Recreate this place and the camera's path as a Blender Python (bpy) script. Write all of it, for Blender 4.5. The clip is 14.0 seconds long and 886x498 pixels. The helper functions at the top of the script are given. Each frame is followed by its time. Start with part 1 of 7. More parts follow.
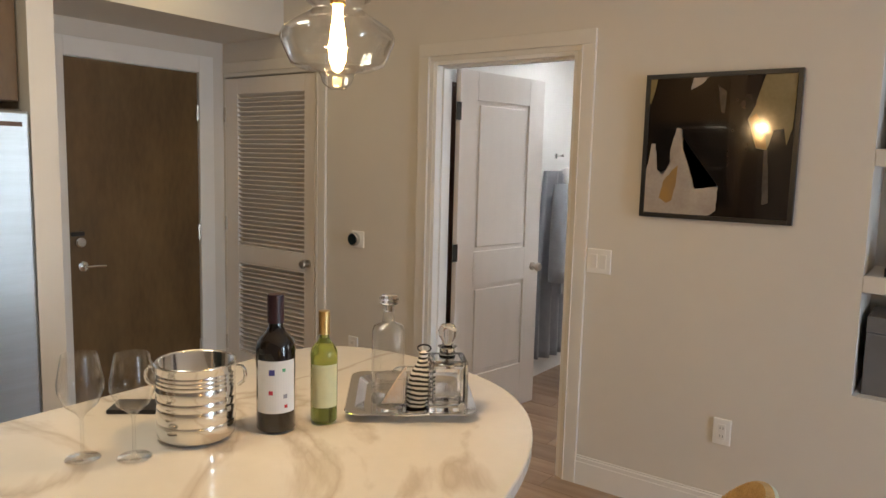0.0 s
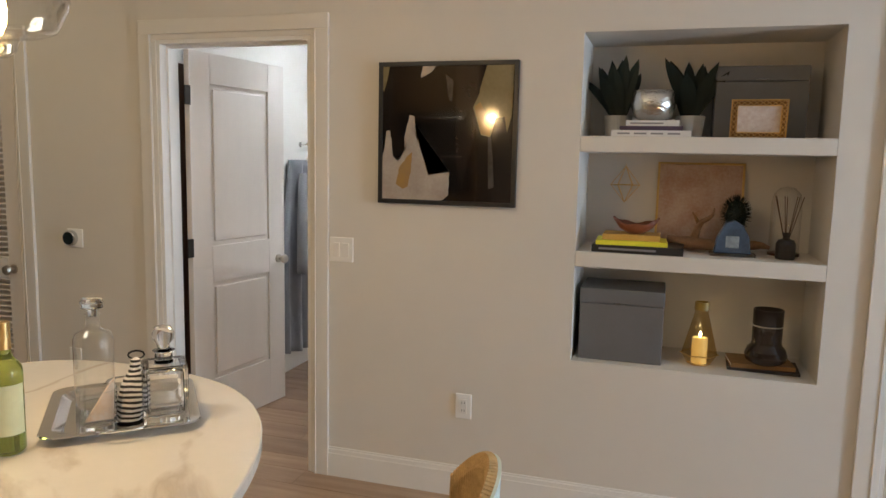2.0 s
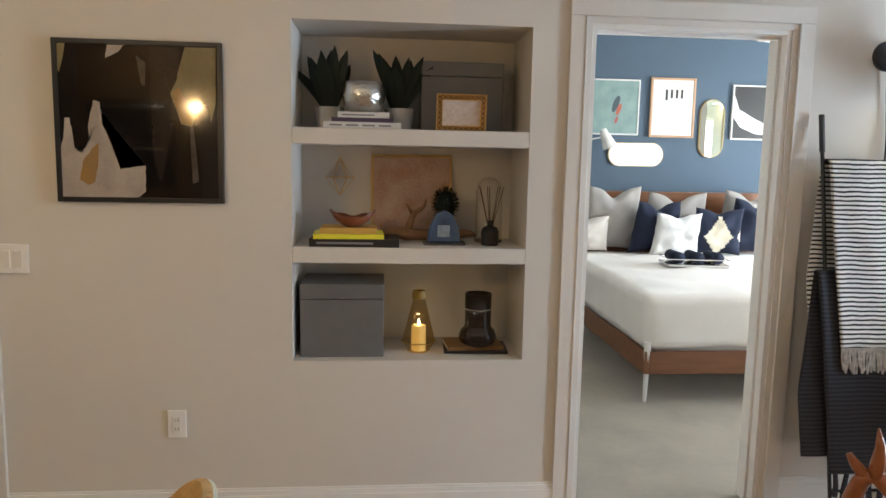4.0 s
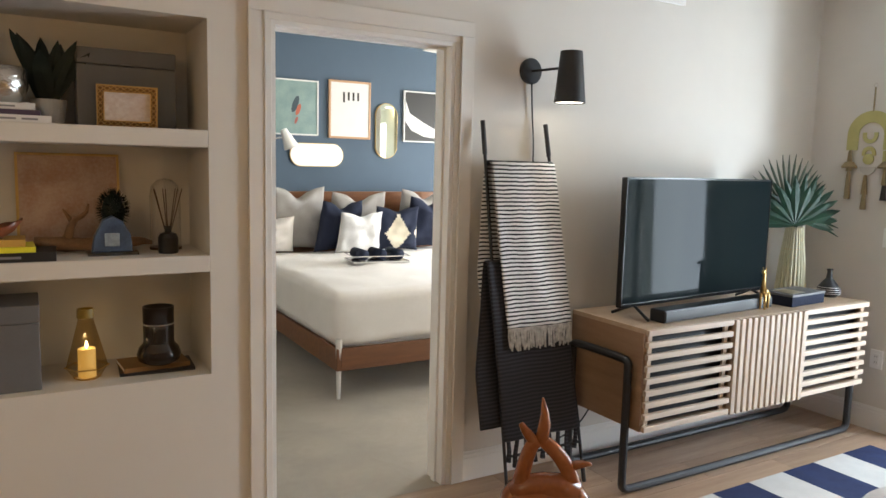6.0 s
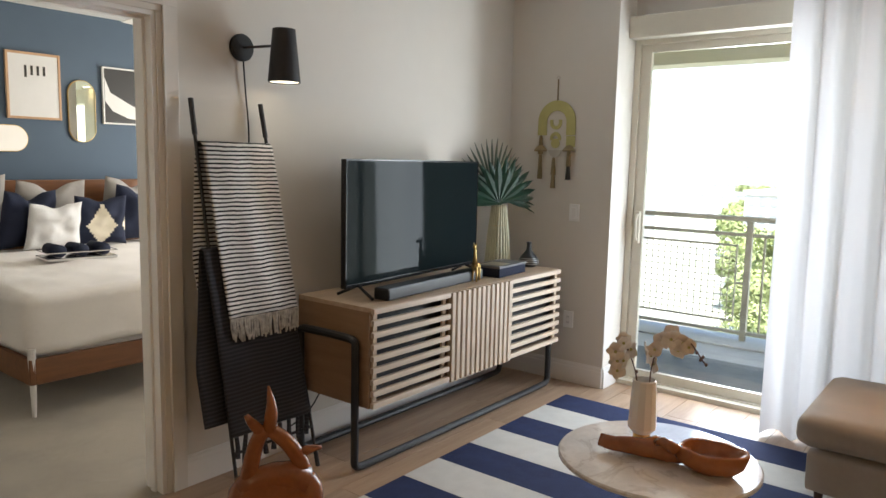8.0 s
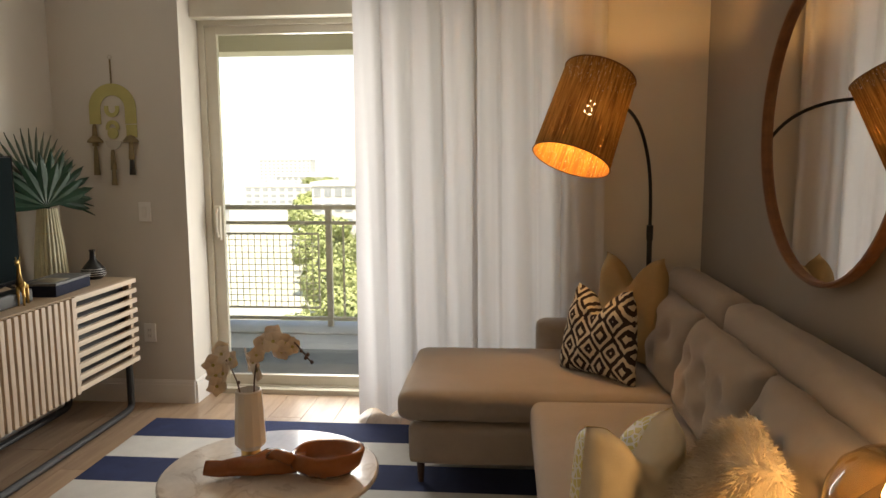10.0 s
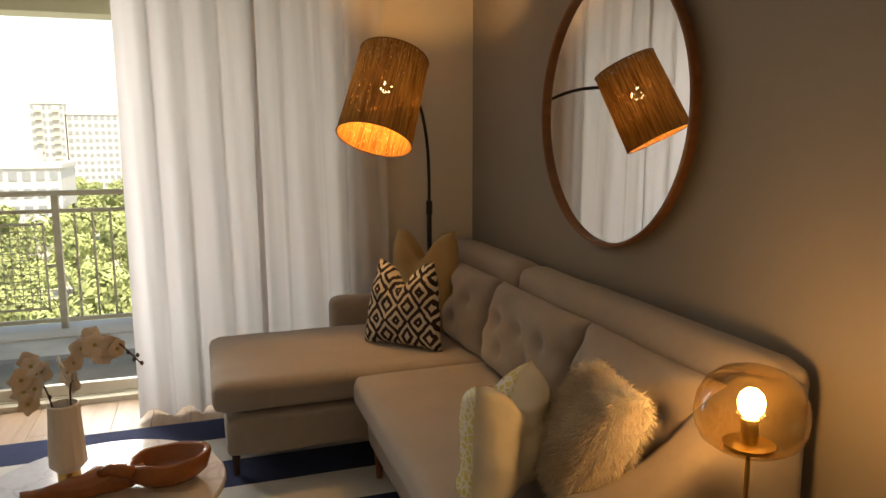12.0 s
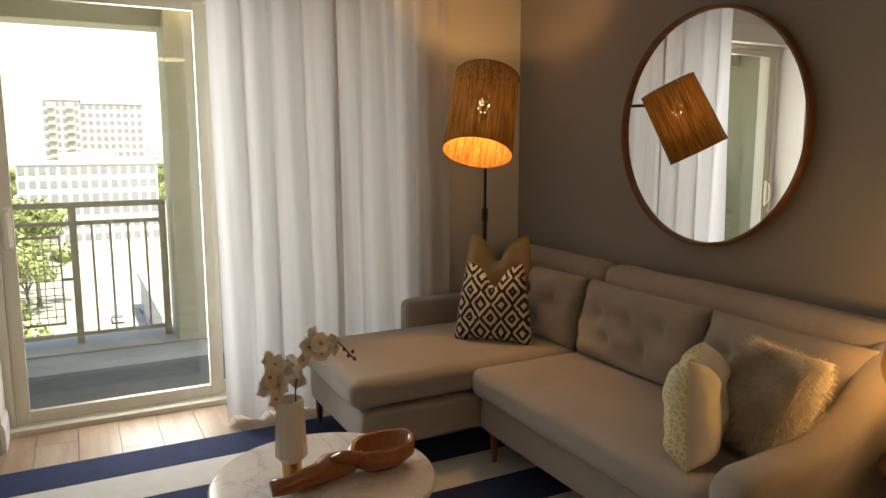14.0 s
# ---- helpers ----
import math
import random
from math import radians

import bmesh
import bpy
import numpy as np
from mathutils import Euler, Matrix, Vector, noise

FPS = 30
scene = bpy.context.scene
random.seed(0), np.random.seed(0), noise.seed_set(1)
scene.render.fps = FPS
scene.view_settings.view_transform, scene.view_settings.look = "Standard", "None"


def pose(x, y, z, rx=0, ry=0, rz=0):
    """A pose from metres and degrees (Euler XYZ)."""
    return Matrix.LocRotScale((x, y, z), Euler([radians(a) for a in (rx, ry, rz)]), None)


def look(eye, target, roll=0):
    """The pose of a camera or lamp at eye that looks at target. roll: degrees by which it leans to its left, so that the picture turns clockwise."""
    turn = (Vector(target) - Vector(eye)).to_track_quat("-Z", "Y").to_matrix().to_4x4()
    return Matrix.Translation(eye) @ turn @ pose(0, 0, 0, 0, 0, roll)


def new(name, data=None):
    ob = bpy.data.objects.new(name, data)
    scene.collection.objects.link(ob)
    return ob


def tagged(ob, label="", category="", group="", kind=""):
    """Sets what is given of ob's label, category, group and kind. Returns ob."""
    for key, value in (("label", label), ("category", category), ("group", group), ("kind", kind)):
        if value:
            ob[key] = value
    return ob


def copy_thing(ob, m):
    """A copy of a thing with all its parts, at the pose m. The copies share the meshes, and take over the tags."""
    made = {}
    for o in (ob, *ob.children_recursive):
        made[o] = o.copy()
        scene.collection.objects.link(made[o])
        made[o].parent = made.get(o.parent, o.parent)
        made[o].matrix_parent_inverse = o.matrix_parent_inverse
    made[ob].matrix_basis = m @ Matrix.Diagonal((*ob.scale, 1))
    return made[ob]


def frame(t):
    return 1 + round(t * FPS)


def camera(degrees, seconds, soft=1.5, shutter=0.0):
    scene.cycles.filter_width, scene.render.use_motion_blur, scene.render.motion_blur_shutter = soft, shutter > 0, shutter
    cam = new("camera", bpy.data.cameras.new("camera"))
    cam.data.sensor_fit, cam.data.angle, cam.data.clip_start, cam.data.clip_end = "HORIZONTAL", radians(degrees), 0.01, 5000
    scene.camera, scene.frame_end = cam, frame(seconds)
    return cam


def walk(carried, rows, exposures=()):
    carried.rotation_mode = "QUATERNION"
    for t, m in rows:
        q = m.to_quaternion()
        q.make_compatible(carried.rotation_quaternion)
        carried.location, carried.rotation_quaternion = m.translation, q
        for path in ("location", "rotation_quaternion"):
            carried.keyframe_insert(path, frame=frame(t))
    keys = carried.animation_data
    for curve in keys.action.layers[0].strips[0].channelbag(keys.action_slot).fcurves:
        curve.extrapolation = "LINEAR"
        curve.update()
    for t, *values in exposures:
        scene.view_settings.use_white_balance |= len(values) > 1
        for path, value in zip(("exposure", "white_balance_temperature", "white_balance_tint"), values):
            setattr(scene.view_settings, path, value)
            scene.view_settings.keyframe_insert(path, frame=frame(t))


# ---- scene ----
PATH = [
    (0, (0.298, -3.149, 1.565), (-0.873, -1.546, 1.323), 1.5),
    (0.5, (0.321, -3.119, 1.564), (-0.757, -1.453, 1.320), 1.4),
    (1, (0.340, -3.094, 1.562), (-0.602, -1.347, 1.316), 1.4),
    (1.5, (0.346, -3.070, 1.558), (-0.421, -1.24, 1.309), 1.2),
    (2, (0.346, -3.043, 1.548), (-0.236, -1.144, 1.298), 1.2),
    (2.5, (0.348, -3.011, 1.542), (-0.051, -1.067, 1.289), 1.0),
    (3, (0.350, -2.981, 1.539), (0.133, -1.009, 1.283), 0.9),
    (5.5, (0.351, -2.868, 1.544), (1.157, -1.054, 1.310), 1.5),
    (6, (0.353, -2.856, 1.542), (1.355, -1.14, 1.311), 1.4),
    (6.5, (0.356, -2.850, 1.538), (1.529, -1.247, 1.307), 1.3),
    (7, (0.357, -2.841, 1.536), (1.687, -1.364, 1.299), 1.0),
    (7.2, (0.359, -2.840, 1.532), (1.746, -1.418, 1.294), 1.0),
    (9.3, (0.594, -2.828, 1.484), (2.44, -2.1, 1.233), 1.4),
    (9.5, (0.624, -2.790, 1.481), (2.516, -2.2, 1.233), 1.2),
    (10, (0.673, -2.690, 1.480), (2.65, -2.517, 1.232), -0.3),
    (10.5, (0.682, -2.590, 1.478), (2.655, -2.755, 1.194), -1.1),
    (11, (0.683, -2.528, 1.486), (2.626, -2.899, 1.188), -0.6),
    (11.5, (0.674, -2.413, 1.481), (2.583, -2.938, 1.194), -0.4),
    (12, (0.681, -2.228, 1.484), (2.554, -2.859, 1.175), -0.2),
    (12.5, (0.742, -1.998, 1.482), (2.559, -2.775, 1.173), -0.7),
    (13, (0.793, -1.725, 1.499), (2.558, -2.616, 1.201), -1.0),
    (13.5, (0.778, -1.449, 1.500), (2.573, -2.28, 1.209), -0.3),
    (14, (0.788, -1.191, 1.512), (2.546, -2.101, 1.224), -0.1),
]
cam = camera(63.6, 14.0)
walk(cam, [(t, look(eye, target, roll)) for t, eye, target, roll in PATH], [(0, 3.0, 5700, 8), (2, 3.12, 5500, 6), (3, 3.08, 5500, 6), (5.5, 2.98, 5900, 8), (6.5, 2.76, 6150, 9), (7.2, 2.5, 6100, 9), (9.5, 2.0, 7700, 14), (10.5, 1.7, 8100, 14), (12, 1.79, 8300, 14), (14, 1.74, 7700, 11)])

# ---- world, sun, large lights ----
WALL_X, PIER_X, SOFA_Y, CEIL, KIT_X = 4.78, 4.70, -3.77, 2.74, -3.3
world = bpy.data.worlds.new("world")
scene.world = world
world.use_nodes = True
sky = world.node_tree.nodes.new("ShaderNodeTexSky")
sky.sky_type, sky.sun_disc = "NISHITA", False
sky.sun_elevation, sky.sun_rotation, sky.air_density, sky.dust_density = radians(52), radians(250), 1.2, 1.0
back = world.node_tree.nodes["Background"]
world.node_tree.links.new(sky.outputs[0], back.inputs[0])
back.inputs[1].default_value = 0.12


def lamp(name, kind, power, colour, m, size=0.1, size_y=None):
    data = bpy.data.lights.new(name, kind)
    data.energy, data.color = power, colour
    if kind == "AREA":
        data.shape, data.size, data.size_y = "RECTANGLE", size, size_y or size
    elif kind == "SUN":
        data.angle = size
    else:
        data.shadow_soft_size = size
    ob = new(name, data)
    ob.matrix_world = m
    return ob


lamp("sun", "SUN", 3.5, (1, 0.96, 0.9), look((-6, -2, 12), (0, 0, 0)), radians(0.5))
lamp("window_light", "AREA", 11.5, (0.86, 0.93, 1), look((5.22, -1.59, 1.2), (0, -2.4, 1.0)), 0.54, 2.1)
lamp("window_light", "AREA", 3, (0.86, 0.93, 1), look((5.22, -2.42, 1.2), (0, -2.42, 1.0)), 1.1, 2.1)
lamp("bedroom_window_light", "AREA", 18, (1, 0.92, 0.82), look((5.5, 2.0, 1.4), (0, 2.0, 1.0)), 1.8, 1.8)
lamp("bath_light", "AREA", 16, (1, 0.93, 0.84), look((-1.3, 1.4, 2.5), (-1.3, 1.4, 0)), 0.5, 0.5)
lamp("kitchen_light", "AREA", 1.9, (1, 0.82, 0.54), look((-1.5, -2.6, 2.7), (-1.5, -2.6, 0)), 0.5, 0.5)
lamp("hall_light", "AREA", 0.32, (1, 0.70, 0.28), look((-2.9, -0.9, 2.7), (-2.9, -0.9, 0)), 0.25, 0.25)
lamp("pendant_bulb_light", "POINT", 1.9, (1, 0.60, 0.24), pose(-0.849, -1.985, 1.84), 0.03)
lamp("floor_lamp_light", "POINT", 5.6, (1, 0.55, 0.19), pose(3.952, -3.062, 1.712), 0.035)
lamp("table_lamp_light", "POINT", 1.35, (1, 0.5, 0.16), pose(1.925, -3.385, 0.888), 0.035)
lamp("sconce_light", "SPOT", 1.6, (1, 0.9, 0.75), look((2.595, -0.17, 1.93), (2.595, -0.165, 0)), 0.02).data.spot_blend = 1.0

# ---- materials ----
def mat(name, colour, rough=0.6, metal=0.0, scale=8.0, vary=0.08, bump=0.15, fine=120.0, per_object=0.0, stretch=(1, 1, 1), second=None, spec=0.5, sheen=0.0, coat=0.0, transmit=0.0, emit=None, coords="Object", alpha=1.0, subsurface=0.0):
    """A painted, woven or plain surface: base colour with two scales of variation, and fine relief."""
    m = bpy.data.materials.new(name)
    m.use_nodes = True
    n, l = m.node_tree.nodes, m.node_tree.links
    b = n["Principled BSDF"]
    b.inputs["Roughness"].default_value, b.inputs["Metallic"].default_value = rough, metal
    b.inputs["Specular IOR Level"].default_value, b.inputs["Transmission Weight"].default_value = spec, transmit
    b.inputs["Sheen Weight"].default_value, b.inputs["Coat Weight"].default_value = sheen, coat
    b.inputs["Alpha"].default_value = alpha
    b.inputs["Base Color"].default_value = (*colour, 1)
    if emit:
        b.inputs["Emission Color"].default_value, b.inputs["Emission Strength"].default_value = (*emit[0], 1), emit[1]
    tc, mp = n.new("ShaderNodeTexCoord"), n.new("ShaderNodeMapping")
    mp.inputs["Scale"].default_value = stretch
    l.new(tc.outputs[coords], mp.inputs[0])
    if vary or second:
        big, small, mix, ramp = n.new("ShaderNodeTexNoise"), n.new("ShaderNodeTexNoise"), n.new("ShaderNodeMix"), n.new("ShaderNodeMath")
        big.inputs["Scale"].default_value, big.inputs["Detail"].default_value = scale, 5
        small.inputs["Scale"].default_value, small.inputs["Detail"].default_value = scale * 9, 3
        for t in (big, small):
            l.new(mp.outputs[0], t.inputs["Vector"])
        ramp.operation = "MULTIPLY_ADD"
        l.new(big.outputs[0], ramp.inputs[0])
        ramp.inputs[1].default_value = 1.6
        half = n.new("ShaderNodeMath")
        half.operation = "MULTIPLY_ADD"
        l.new(small.outputs[0], half.inputs[0])
        half.inputs[1].default_value, half.inputs[2].default_value = 0.6, -0.6
        l.new(half.outputs[0], ramp.inputs[2])
        ramp.use_clamp = True
        mix.data_type = "RGBA"
        lo = second or tuple(c * (1 - 2 * vary) for c in colour)
        hi = colour if second else tuple(min(1, c * (1 + vary)) for c in colour)
        mix.inputs[6].default_value, mix.inputs[7].default_value = (*lo, 1), (*hi, 1)
        l.new(ramp.outputs[0], mix.inputs[0])
        out = mix.outputs[2]
        if per_object:
            info, hsv, mr = n.new("ShaderNodeObjectInfo"), n.new("ShaderNodeHueSaturation"), n.new("ShaderNodeMapRange")
            mr.inputs["To Min"].default_value, mr.inputs["To Max"].default_value = 1 - per_object, 1 + per_object
            l.new(info.outputs["Random"], mr.inputs["Value"])
            l.new(mr.outputs[0], hsv.inputs["Value"])
            l.new(out, hsv.inputs["Color"])
            out = hsv.outputs[0]
            add = n.new("ShaderNodeVectorMath")
            add.operation = "ADD"
            sc = n.new("ShaderNodeMath")
            sc.operation = "MULTIPLY"
            sc.inputs[1].default_value = 37
            l.new(info.outputs["Random"], sc.inputs[0])
            l.new(tc.outputs[coords], add.inputs[0])
            l.new(sc.outputs[0], add.inputs[1])
            l.new(add.outputs[0], mp.inputs[0])
        l.new(out, b.inputs["Base Color"])
    if bump:
        t, bp = n.new("ShaderNodeTexNoise"), n.new("ShaderNodeBump")
        t.inputs["Scale"].default_value, t.inputs["Detail"].default_value = fine, 4
        bp.inputs["Strength"].default_value, bp.inputs["Distance"].default_value = bump, 0.004
        l.new(mp.outputs[0], t.inputs["Vector"])
        l.new(t.outputs[0], bp.inputs["Height"])
        l.new(bp.outputs[0], b.inputs["Normal"])
    return m


def glass(name, colour=(1, 1, 1), rough=0.0, thin=False, power=3.5, gain=0.75):
    m = bpy.data.materials.new(name)
    m.use_nodes = True
    n, l = m.node_tree.nodes, m.node_tree.links
    if thin:
        n.remove(n["Principled BSDF"])
        tr, gl, fr, mx = n.new("ShaderNodeBsdfTransparent"), n.new("ShaderNodeBsdfGlossy"), n.new("ShaderNodeLayerWeight"), n.new("ShaderNodeMixShader")
        pw, ma = n.new("ShaderNodeMath"), n.new("ShaderNodeMath")
        pw.operation, ma.operation = "POWER", "MULTIPLY_ADD"
        pw.inputs[1].default_value, ma.inputs[1].default_value, ma.inputs[2].default_value = power, gain, 0.045
        l.new(fr.outputs["Facing"], pw.inputs[0])
        l.new(pw.outputs[0], ma.inputs[0])
        tr.inputs[0].default_value = (*colour, 1)
        gl.inputs["Roughness"].default_value = rough
        l.new(ma.outputs[0], mx.inputs[0])
        l.new(tr.outputs[0], mx.inputs[1])
        l.new(gl.outputs[0], mx.inputs[2])
        l.new(mx.outputs[0], n["Material Output"].inputs[0])
    else:
        b = n["Principled BSDF"]
        b.inputs["Base Color"].default_value = (*colour, 1)
        b.inputs["Transmission Weight"].default_value, b.inputs["Roughness"].default_value, b.inputs["IOR"].default_value = 1, rough, 1.45
    return m


def striped(name, a, b, axis, width, rough=0.9, edge=0.5, warp=0.0, bump=0.6, fine=300, offset=0.0):
    """Two colours in stripes of the given width along an axis of the object."""
    m = mat(name, a, rough, bump=bump, fine=fine, vary=0.06, scale=20)
    n, l = m.node_tree.nodes, m.node_tree.links
    bs = n["Principled BSDF"]
    base = bs.inputs["Base Color"].links[0].from_socket
    tc, sep, mo, cmp, mix = n.new("ShaderNodeTexCoord"), n.new("ShaderNodeSeparateXYZ"), n.new("ShaderNodeMath"), n.new("ShaderNodeMath"), n.new("ShaderNodeMix")
    l.new(tc.outputs["Object"], sep.inputs[0])
    src = sep.outputs[axis]
    add = n.new("ShaderNodeMath")
    add.operation = "ADD"
    l.new(src, add.inputs[0])
    add.inputs[1].default_value = offset
    src = add.outputs[0]
    if warp:
        no, ma = n.new("ShaderNodeTexNoise"), n.new("ShaderNodeMath")
        no.inputs["Scale"].default_value = 14
        l.new(tc.outputs["Object"], no.inputs["Vector"])
        ma.operation = "MULTIPLY_ADD"
        l.new(no.outputs[0], ma.inputs[0])
        ma.inputs[1].default_value = warp
        l.new(src, ma.inputs[2])
        src = ma.outputs[0]
    mo.operation = "FLOORED_MODULO"
    l.new(src, mo.inputs[0])
    mo.inputs[1].default_value = width * 2
    cmp.operation = "GREATER_THAN"
    l.new(mo.outputs[0], cmp.inputs[0])
    cmp.inputs[1].default_value = width * 2 * edge
    mix.data_type = "RGBA"
    l.new(cmp.outputs[0], mix.inputs[0])
    l.new(base, mix.inputs[6])
    mix.inputs[7].default_value = (*b, 1)
    l.new(mix.outputs[2], bs.inputs["Base Color"])
    return m


M = {}
M["wall"] = mat("wall_paint", (0.71, 0.675, 0.62), 0.75, scale=1.2, vary=0.02, bump=0.06, fine=260)
M["taupe"] = mat("taupe_wall_paint", (0.29, 0.262, 0.232), 0.75, scale=1.2, vary=0.03, bump=0.06, fine=260)
M["blue"] = mat("slate_blue_wall_paint", (0.085, 0.125, 0.18), 0.75, scale=1.2, vary=0.03, bump=0.06, fine=260)
M["trim"] = mat("white_trim_paint", (0.84, 0.825, 0.80), 0.35, scale=3, vary=0.02, bump=0.03, fine=200)
M["casing"] = mat("off_white_casing_paint", (0.76, 0.73, 0.68), 0.4, scale=3, vary=0.02, bump=0.03, fine=200)
M["hinge"] = mat("dark_bronze_hinge", (0.05, 0.045, 0.04), 0.4, 0.8, vary=0.1, bump=0.0)
M["door"] = mat("white_door_paint", (0.80, 0.76, 0.73), 0.45, scale=3, vary=0.02, bump=0.05, fine=90, stretch=(4, 4, 0.6))
M["ceiling"] = mat("ceiling_paint", (0.8, 0.79, 0.76), 0.85, scale=2, vary=0.02, bump=0.08, fine=150)
M["plank"] = mat("wood_look_plank", (0.52, 0.375, 0.262), 0.38, scale=3, second=(0.32, 0.21, 0.135), bump=0.12, fine=40, per_object=0.14, stretch=(0.6, 7, 1))
M["grout"] = mat("grey_grout", (0.2, 0.18, 0.16), 0.9)
M["carpet"] = mat("grey_beige_low_carpet", (0.36, 0.31, 0.235), 0.9, scale=2.5, vary=0.12, bump=0.7, fine=500, sheen=0.3)
M["navy"] = mat("navy_rug_wool", (0.015, 0.028, 0.10), 0.95, scale=12, vary=0.15, bump=0.8, fine=420, sheen=0.0)
M["cream"] = mat("cream_rug_wool", (0.66, 0.65, 0.62), 0.95, scale=12, vary=0.05, bump=0.8, fine=420)
M["oak"] = mat("pale_oak", (0.55, 0.42, 0.30), 0.5, scale=5, second=(0.40, 0.29, 0.19), bump=0.12, fine=60, stretch=(0.7, 6, 6))
M["oakv"] = mat("pale_oak_upright", (0.62, 0.50, 0.38), 0.5, scale=5, second=(0.47, 0.36, 0.26), bump=0.12, fine=60, stretch=(6, 6, 0.7), per_object=0.06)
M["oakslat"] = mat("pale_oak_slat", (0.66, 0.54, 0.42), 0.5, scale=5, second=(0.50, 0.39, 0.29), bump=0.12, fine=60, stretch=(0.7, 6, 6), per_object=0.06)
M["oakside"] = mat("brown_oak_veneer", (0.36, 0.23, 0.14), 0.45, scale=4, second=(0.25, 0.15, 0.085), bump=0.1, fine=60, stretch=(6, 0.7, 6))
M["black"] = mat("black_powder_coat", (0.02, 0.02, 0.022), 0.45, bump=0.05, vary=0.1)
M["blackp"] = mat("black_plastic", (0.012, 0.012, 0.014), 0.35, bump=0.02, vary=0.1)
M["screen"] = mat("dark_tv_screen", (0.010, 0.016, 0.018), 0.05, vary=0, bump=0, spec=0.04)
M["sofa"] = mat("warm_grey_sofa_fabric", (0.39, 0.335, 0.285), 0.9, scale=4, vary=0.08, bump=0.5, fine=600, sheen=0.35)
M["walnut"] = mat("walnut_wood", (0.23, 0.095, 0.035), 0.4, scale=5, second=(0.13, 0.05, 0.02), bump=0.08, fine=50, stretch=(0.7, 6, 6))
M["darkwood"] = mat("dark_walnut_leg", (0.10, 0.05, 0.03), 0.4, bump=0.05)
M["orangewood"] = mat("oiled_root_wood", (0.36, 0.12, 0.035), 0.25, scale=6, second=(0.20, 0.06, 0.018), bump=0.1, fine=40, coat=0.4)
M["marble"] = mat("veined_white_quartz", (0.74, 0.70, 0.64), 0.12, scale=4, vary=0.03, bump=0.0, coat=0.3)
M["marble2"] = mat("white_marble_tabletop", (0.72, 0.69, 0.66), 0.15, scale=5, vary=0.12, bump=0.0, coat=0.3)
M["steel"] = mat("brushed_steel", (0.62, 0.62, 0.62), 0.25, 1.0, scale=6, vary=0.05, bump=0.05, fine=90, stretch=(1, 1, 12))
M["fridge"] = mat("stainless_fridge_front", (0.50, 0.55, 0.60), 0.32, 1.0, scale=3, vary=0.05, bump=0.03, fine=120, stretch=(1, 1, 14))
M["chrome"] = mat("polished_silver", (0.75, 0.74, 0.72), 0.12, 1.0, vary=0, bump=0.0)
M["nickel"] = mat("satin_nickel", (0.55, 0.5, 0.44), 0.3, 1.0, vary=0, bump=0.0)
M["brass"] = mat("brushed_brass", (0.72, 0.50, 0.20), 0.28, 1.0, scale=10, vary=0.08, bump=0.04)
M["gold"] = mat("pale_gold_leaf", (0.66, 0.55, 0.22), 0.4, 1.0, scale=20, vary=0.12, bump=0.1)
M["mirror"] = mat("mirror_glass", (0.92, 0.92, 0.92), 0.0, 1.0, vary=0, bump=0)
M["glass"] = glass("clear_glass")
M["pane"] = glass("window_pane_glass", (0.97, 0.98, 0.98), 0.0, True)
M["stemware"] = glass("thin_blown_glass", (0.985, 0.985, 0.98), 0.0, True, 2.0, 0.9)
M["smoke"] = glass("smoked_glass", (0.35, 0.32, 0.29))
M["amber"] = glass("amber_smoked_globe_glass", (0.82, 0.72, 0.52), 0.0, True)
M["sheet"] = mat("white_bed_linen", (0.82, 0.775, 0.73), 0.9, scale=5, vary=0.03, bump=0.25, fine=300, sheen=0.2)
M["linen"] = mat("grey_linen", (0.40, 0.38, 0.36), 0.9, scale=6, vary=0.06, bump=0.4, fine=400)
M["navycloth"] = mat("navy_cotton", (0.012, 0.018, 0.045), 0.9, scale=8, vary=0.1, bump=0.4, fine=400)
M["mustard"] = mat("mustard_tan_cotton", (0.42, 0.30, 0.15), 0.9, scale=6, vary=0.06, bump=0.4, fine=400)
M["ivory"] = mat("ivory_cotton", (0.80, 0.74, 0.60), 0.9, scale=6, vary=0.05, bump=0.4, fine=400)
M["fur"] = mat("cream_brown_faux_fur", (0.86, 0.79, 0.66), 0.95, scale=5, second=(0.46, 0.36, 0.25), bump=0.9, fine=120, sheen=0.5)
M["leaf"] = mat("deep_green_leaf", (0.012, 0.055, 0.030), 0.4, scale=10, vary=0.2, bump=0.1, fine=60, spec=0.4)
M["darkleaf"] = mat("blackish_green_leaf", (0.006, 0.014, 0.010), 0.5, scale=10, vary=0.2, bump=0.1, fine=60, spec=0.3)
M["ceramic"] = mat("white_ceramic", (0.78, 0.76, 0.74), 0.35, bump=0.03, vary=0.02)
M["greybox"] = mat("grey_faux_leather", (0.15, 0.15, 0.155), 0.55, scale=10, vary=0.05, bump=0.25, fine=350)
M["frameframe"] = mat("white_window_frame", (0.70, 0.66, 0.56), 0.5, bump=0.03, vary=0.03)
M["concrete"] = mat("balcony_concrete", (0.48, 0.48, 0.47), 0.85, scale=2.5, vary=0.12, bump=0.3, fine=80)
M["railpaint"] = mat("beige_rail_paint", (0.40, 0.36, 0.28), 0.5, bump=0.03, vary=0.03)
M["stucco"] = mat("cream_stucco", (0.52, 0.49, 0.37), 0.85, scale=2, vary=0.04, bump=0.3, fine=120)
M["matgrey"] = mat("grey_outdoor_mat", (0.16, 0.17, 0.17), 0.95, scale=9, vary=0.12, bump=0.8, fine=200)
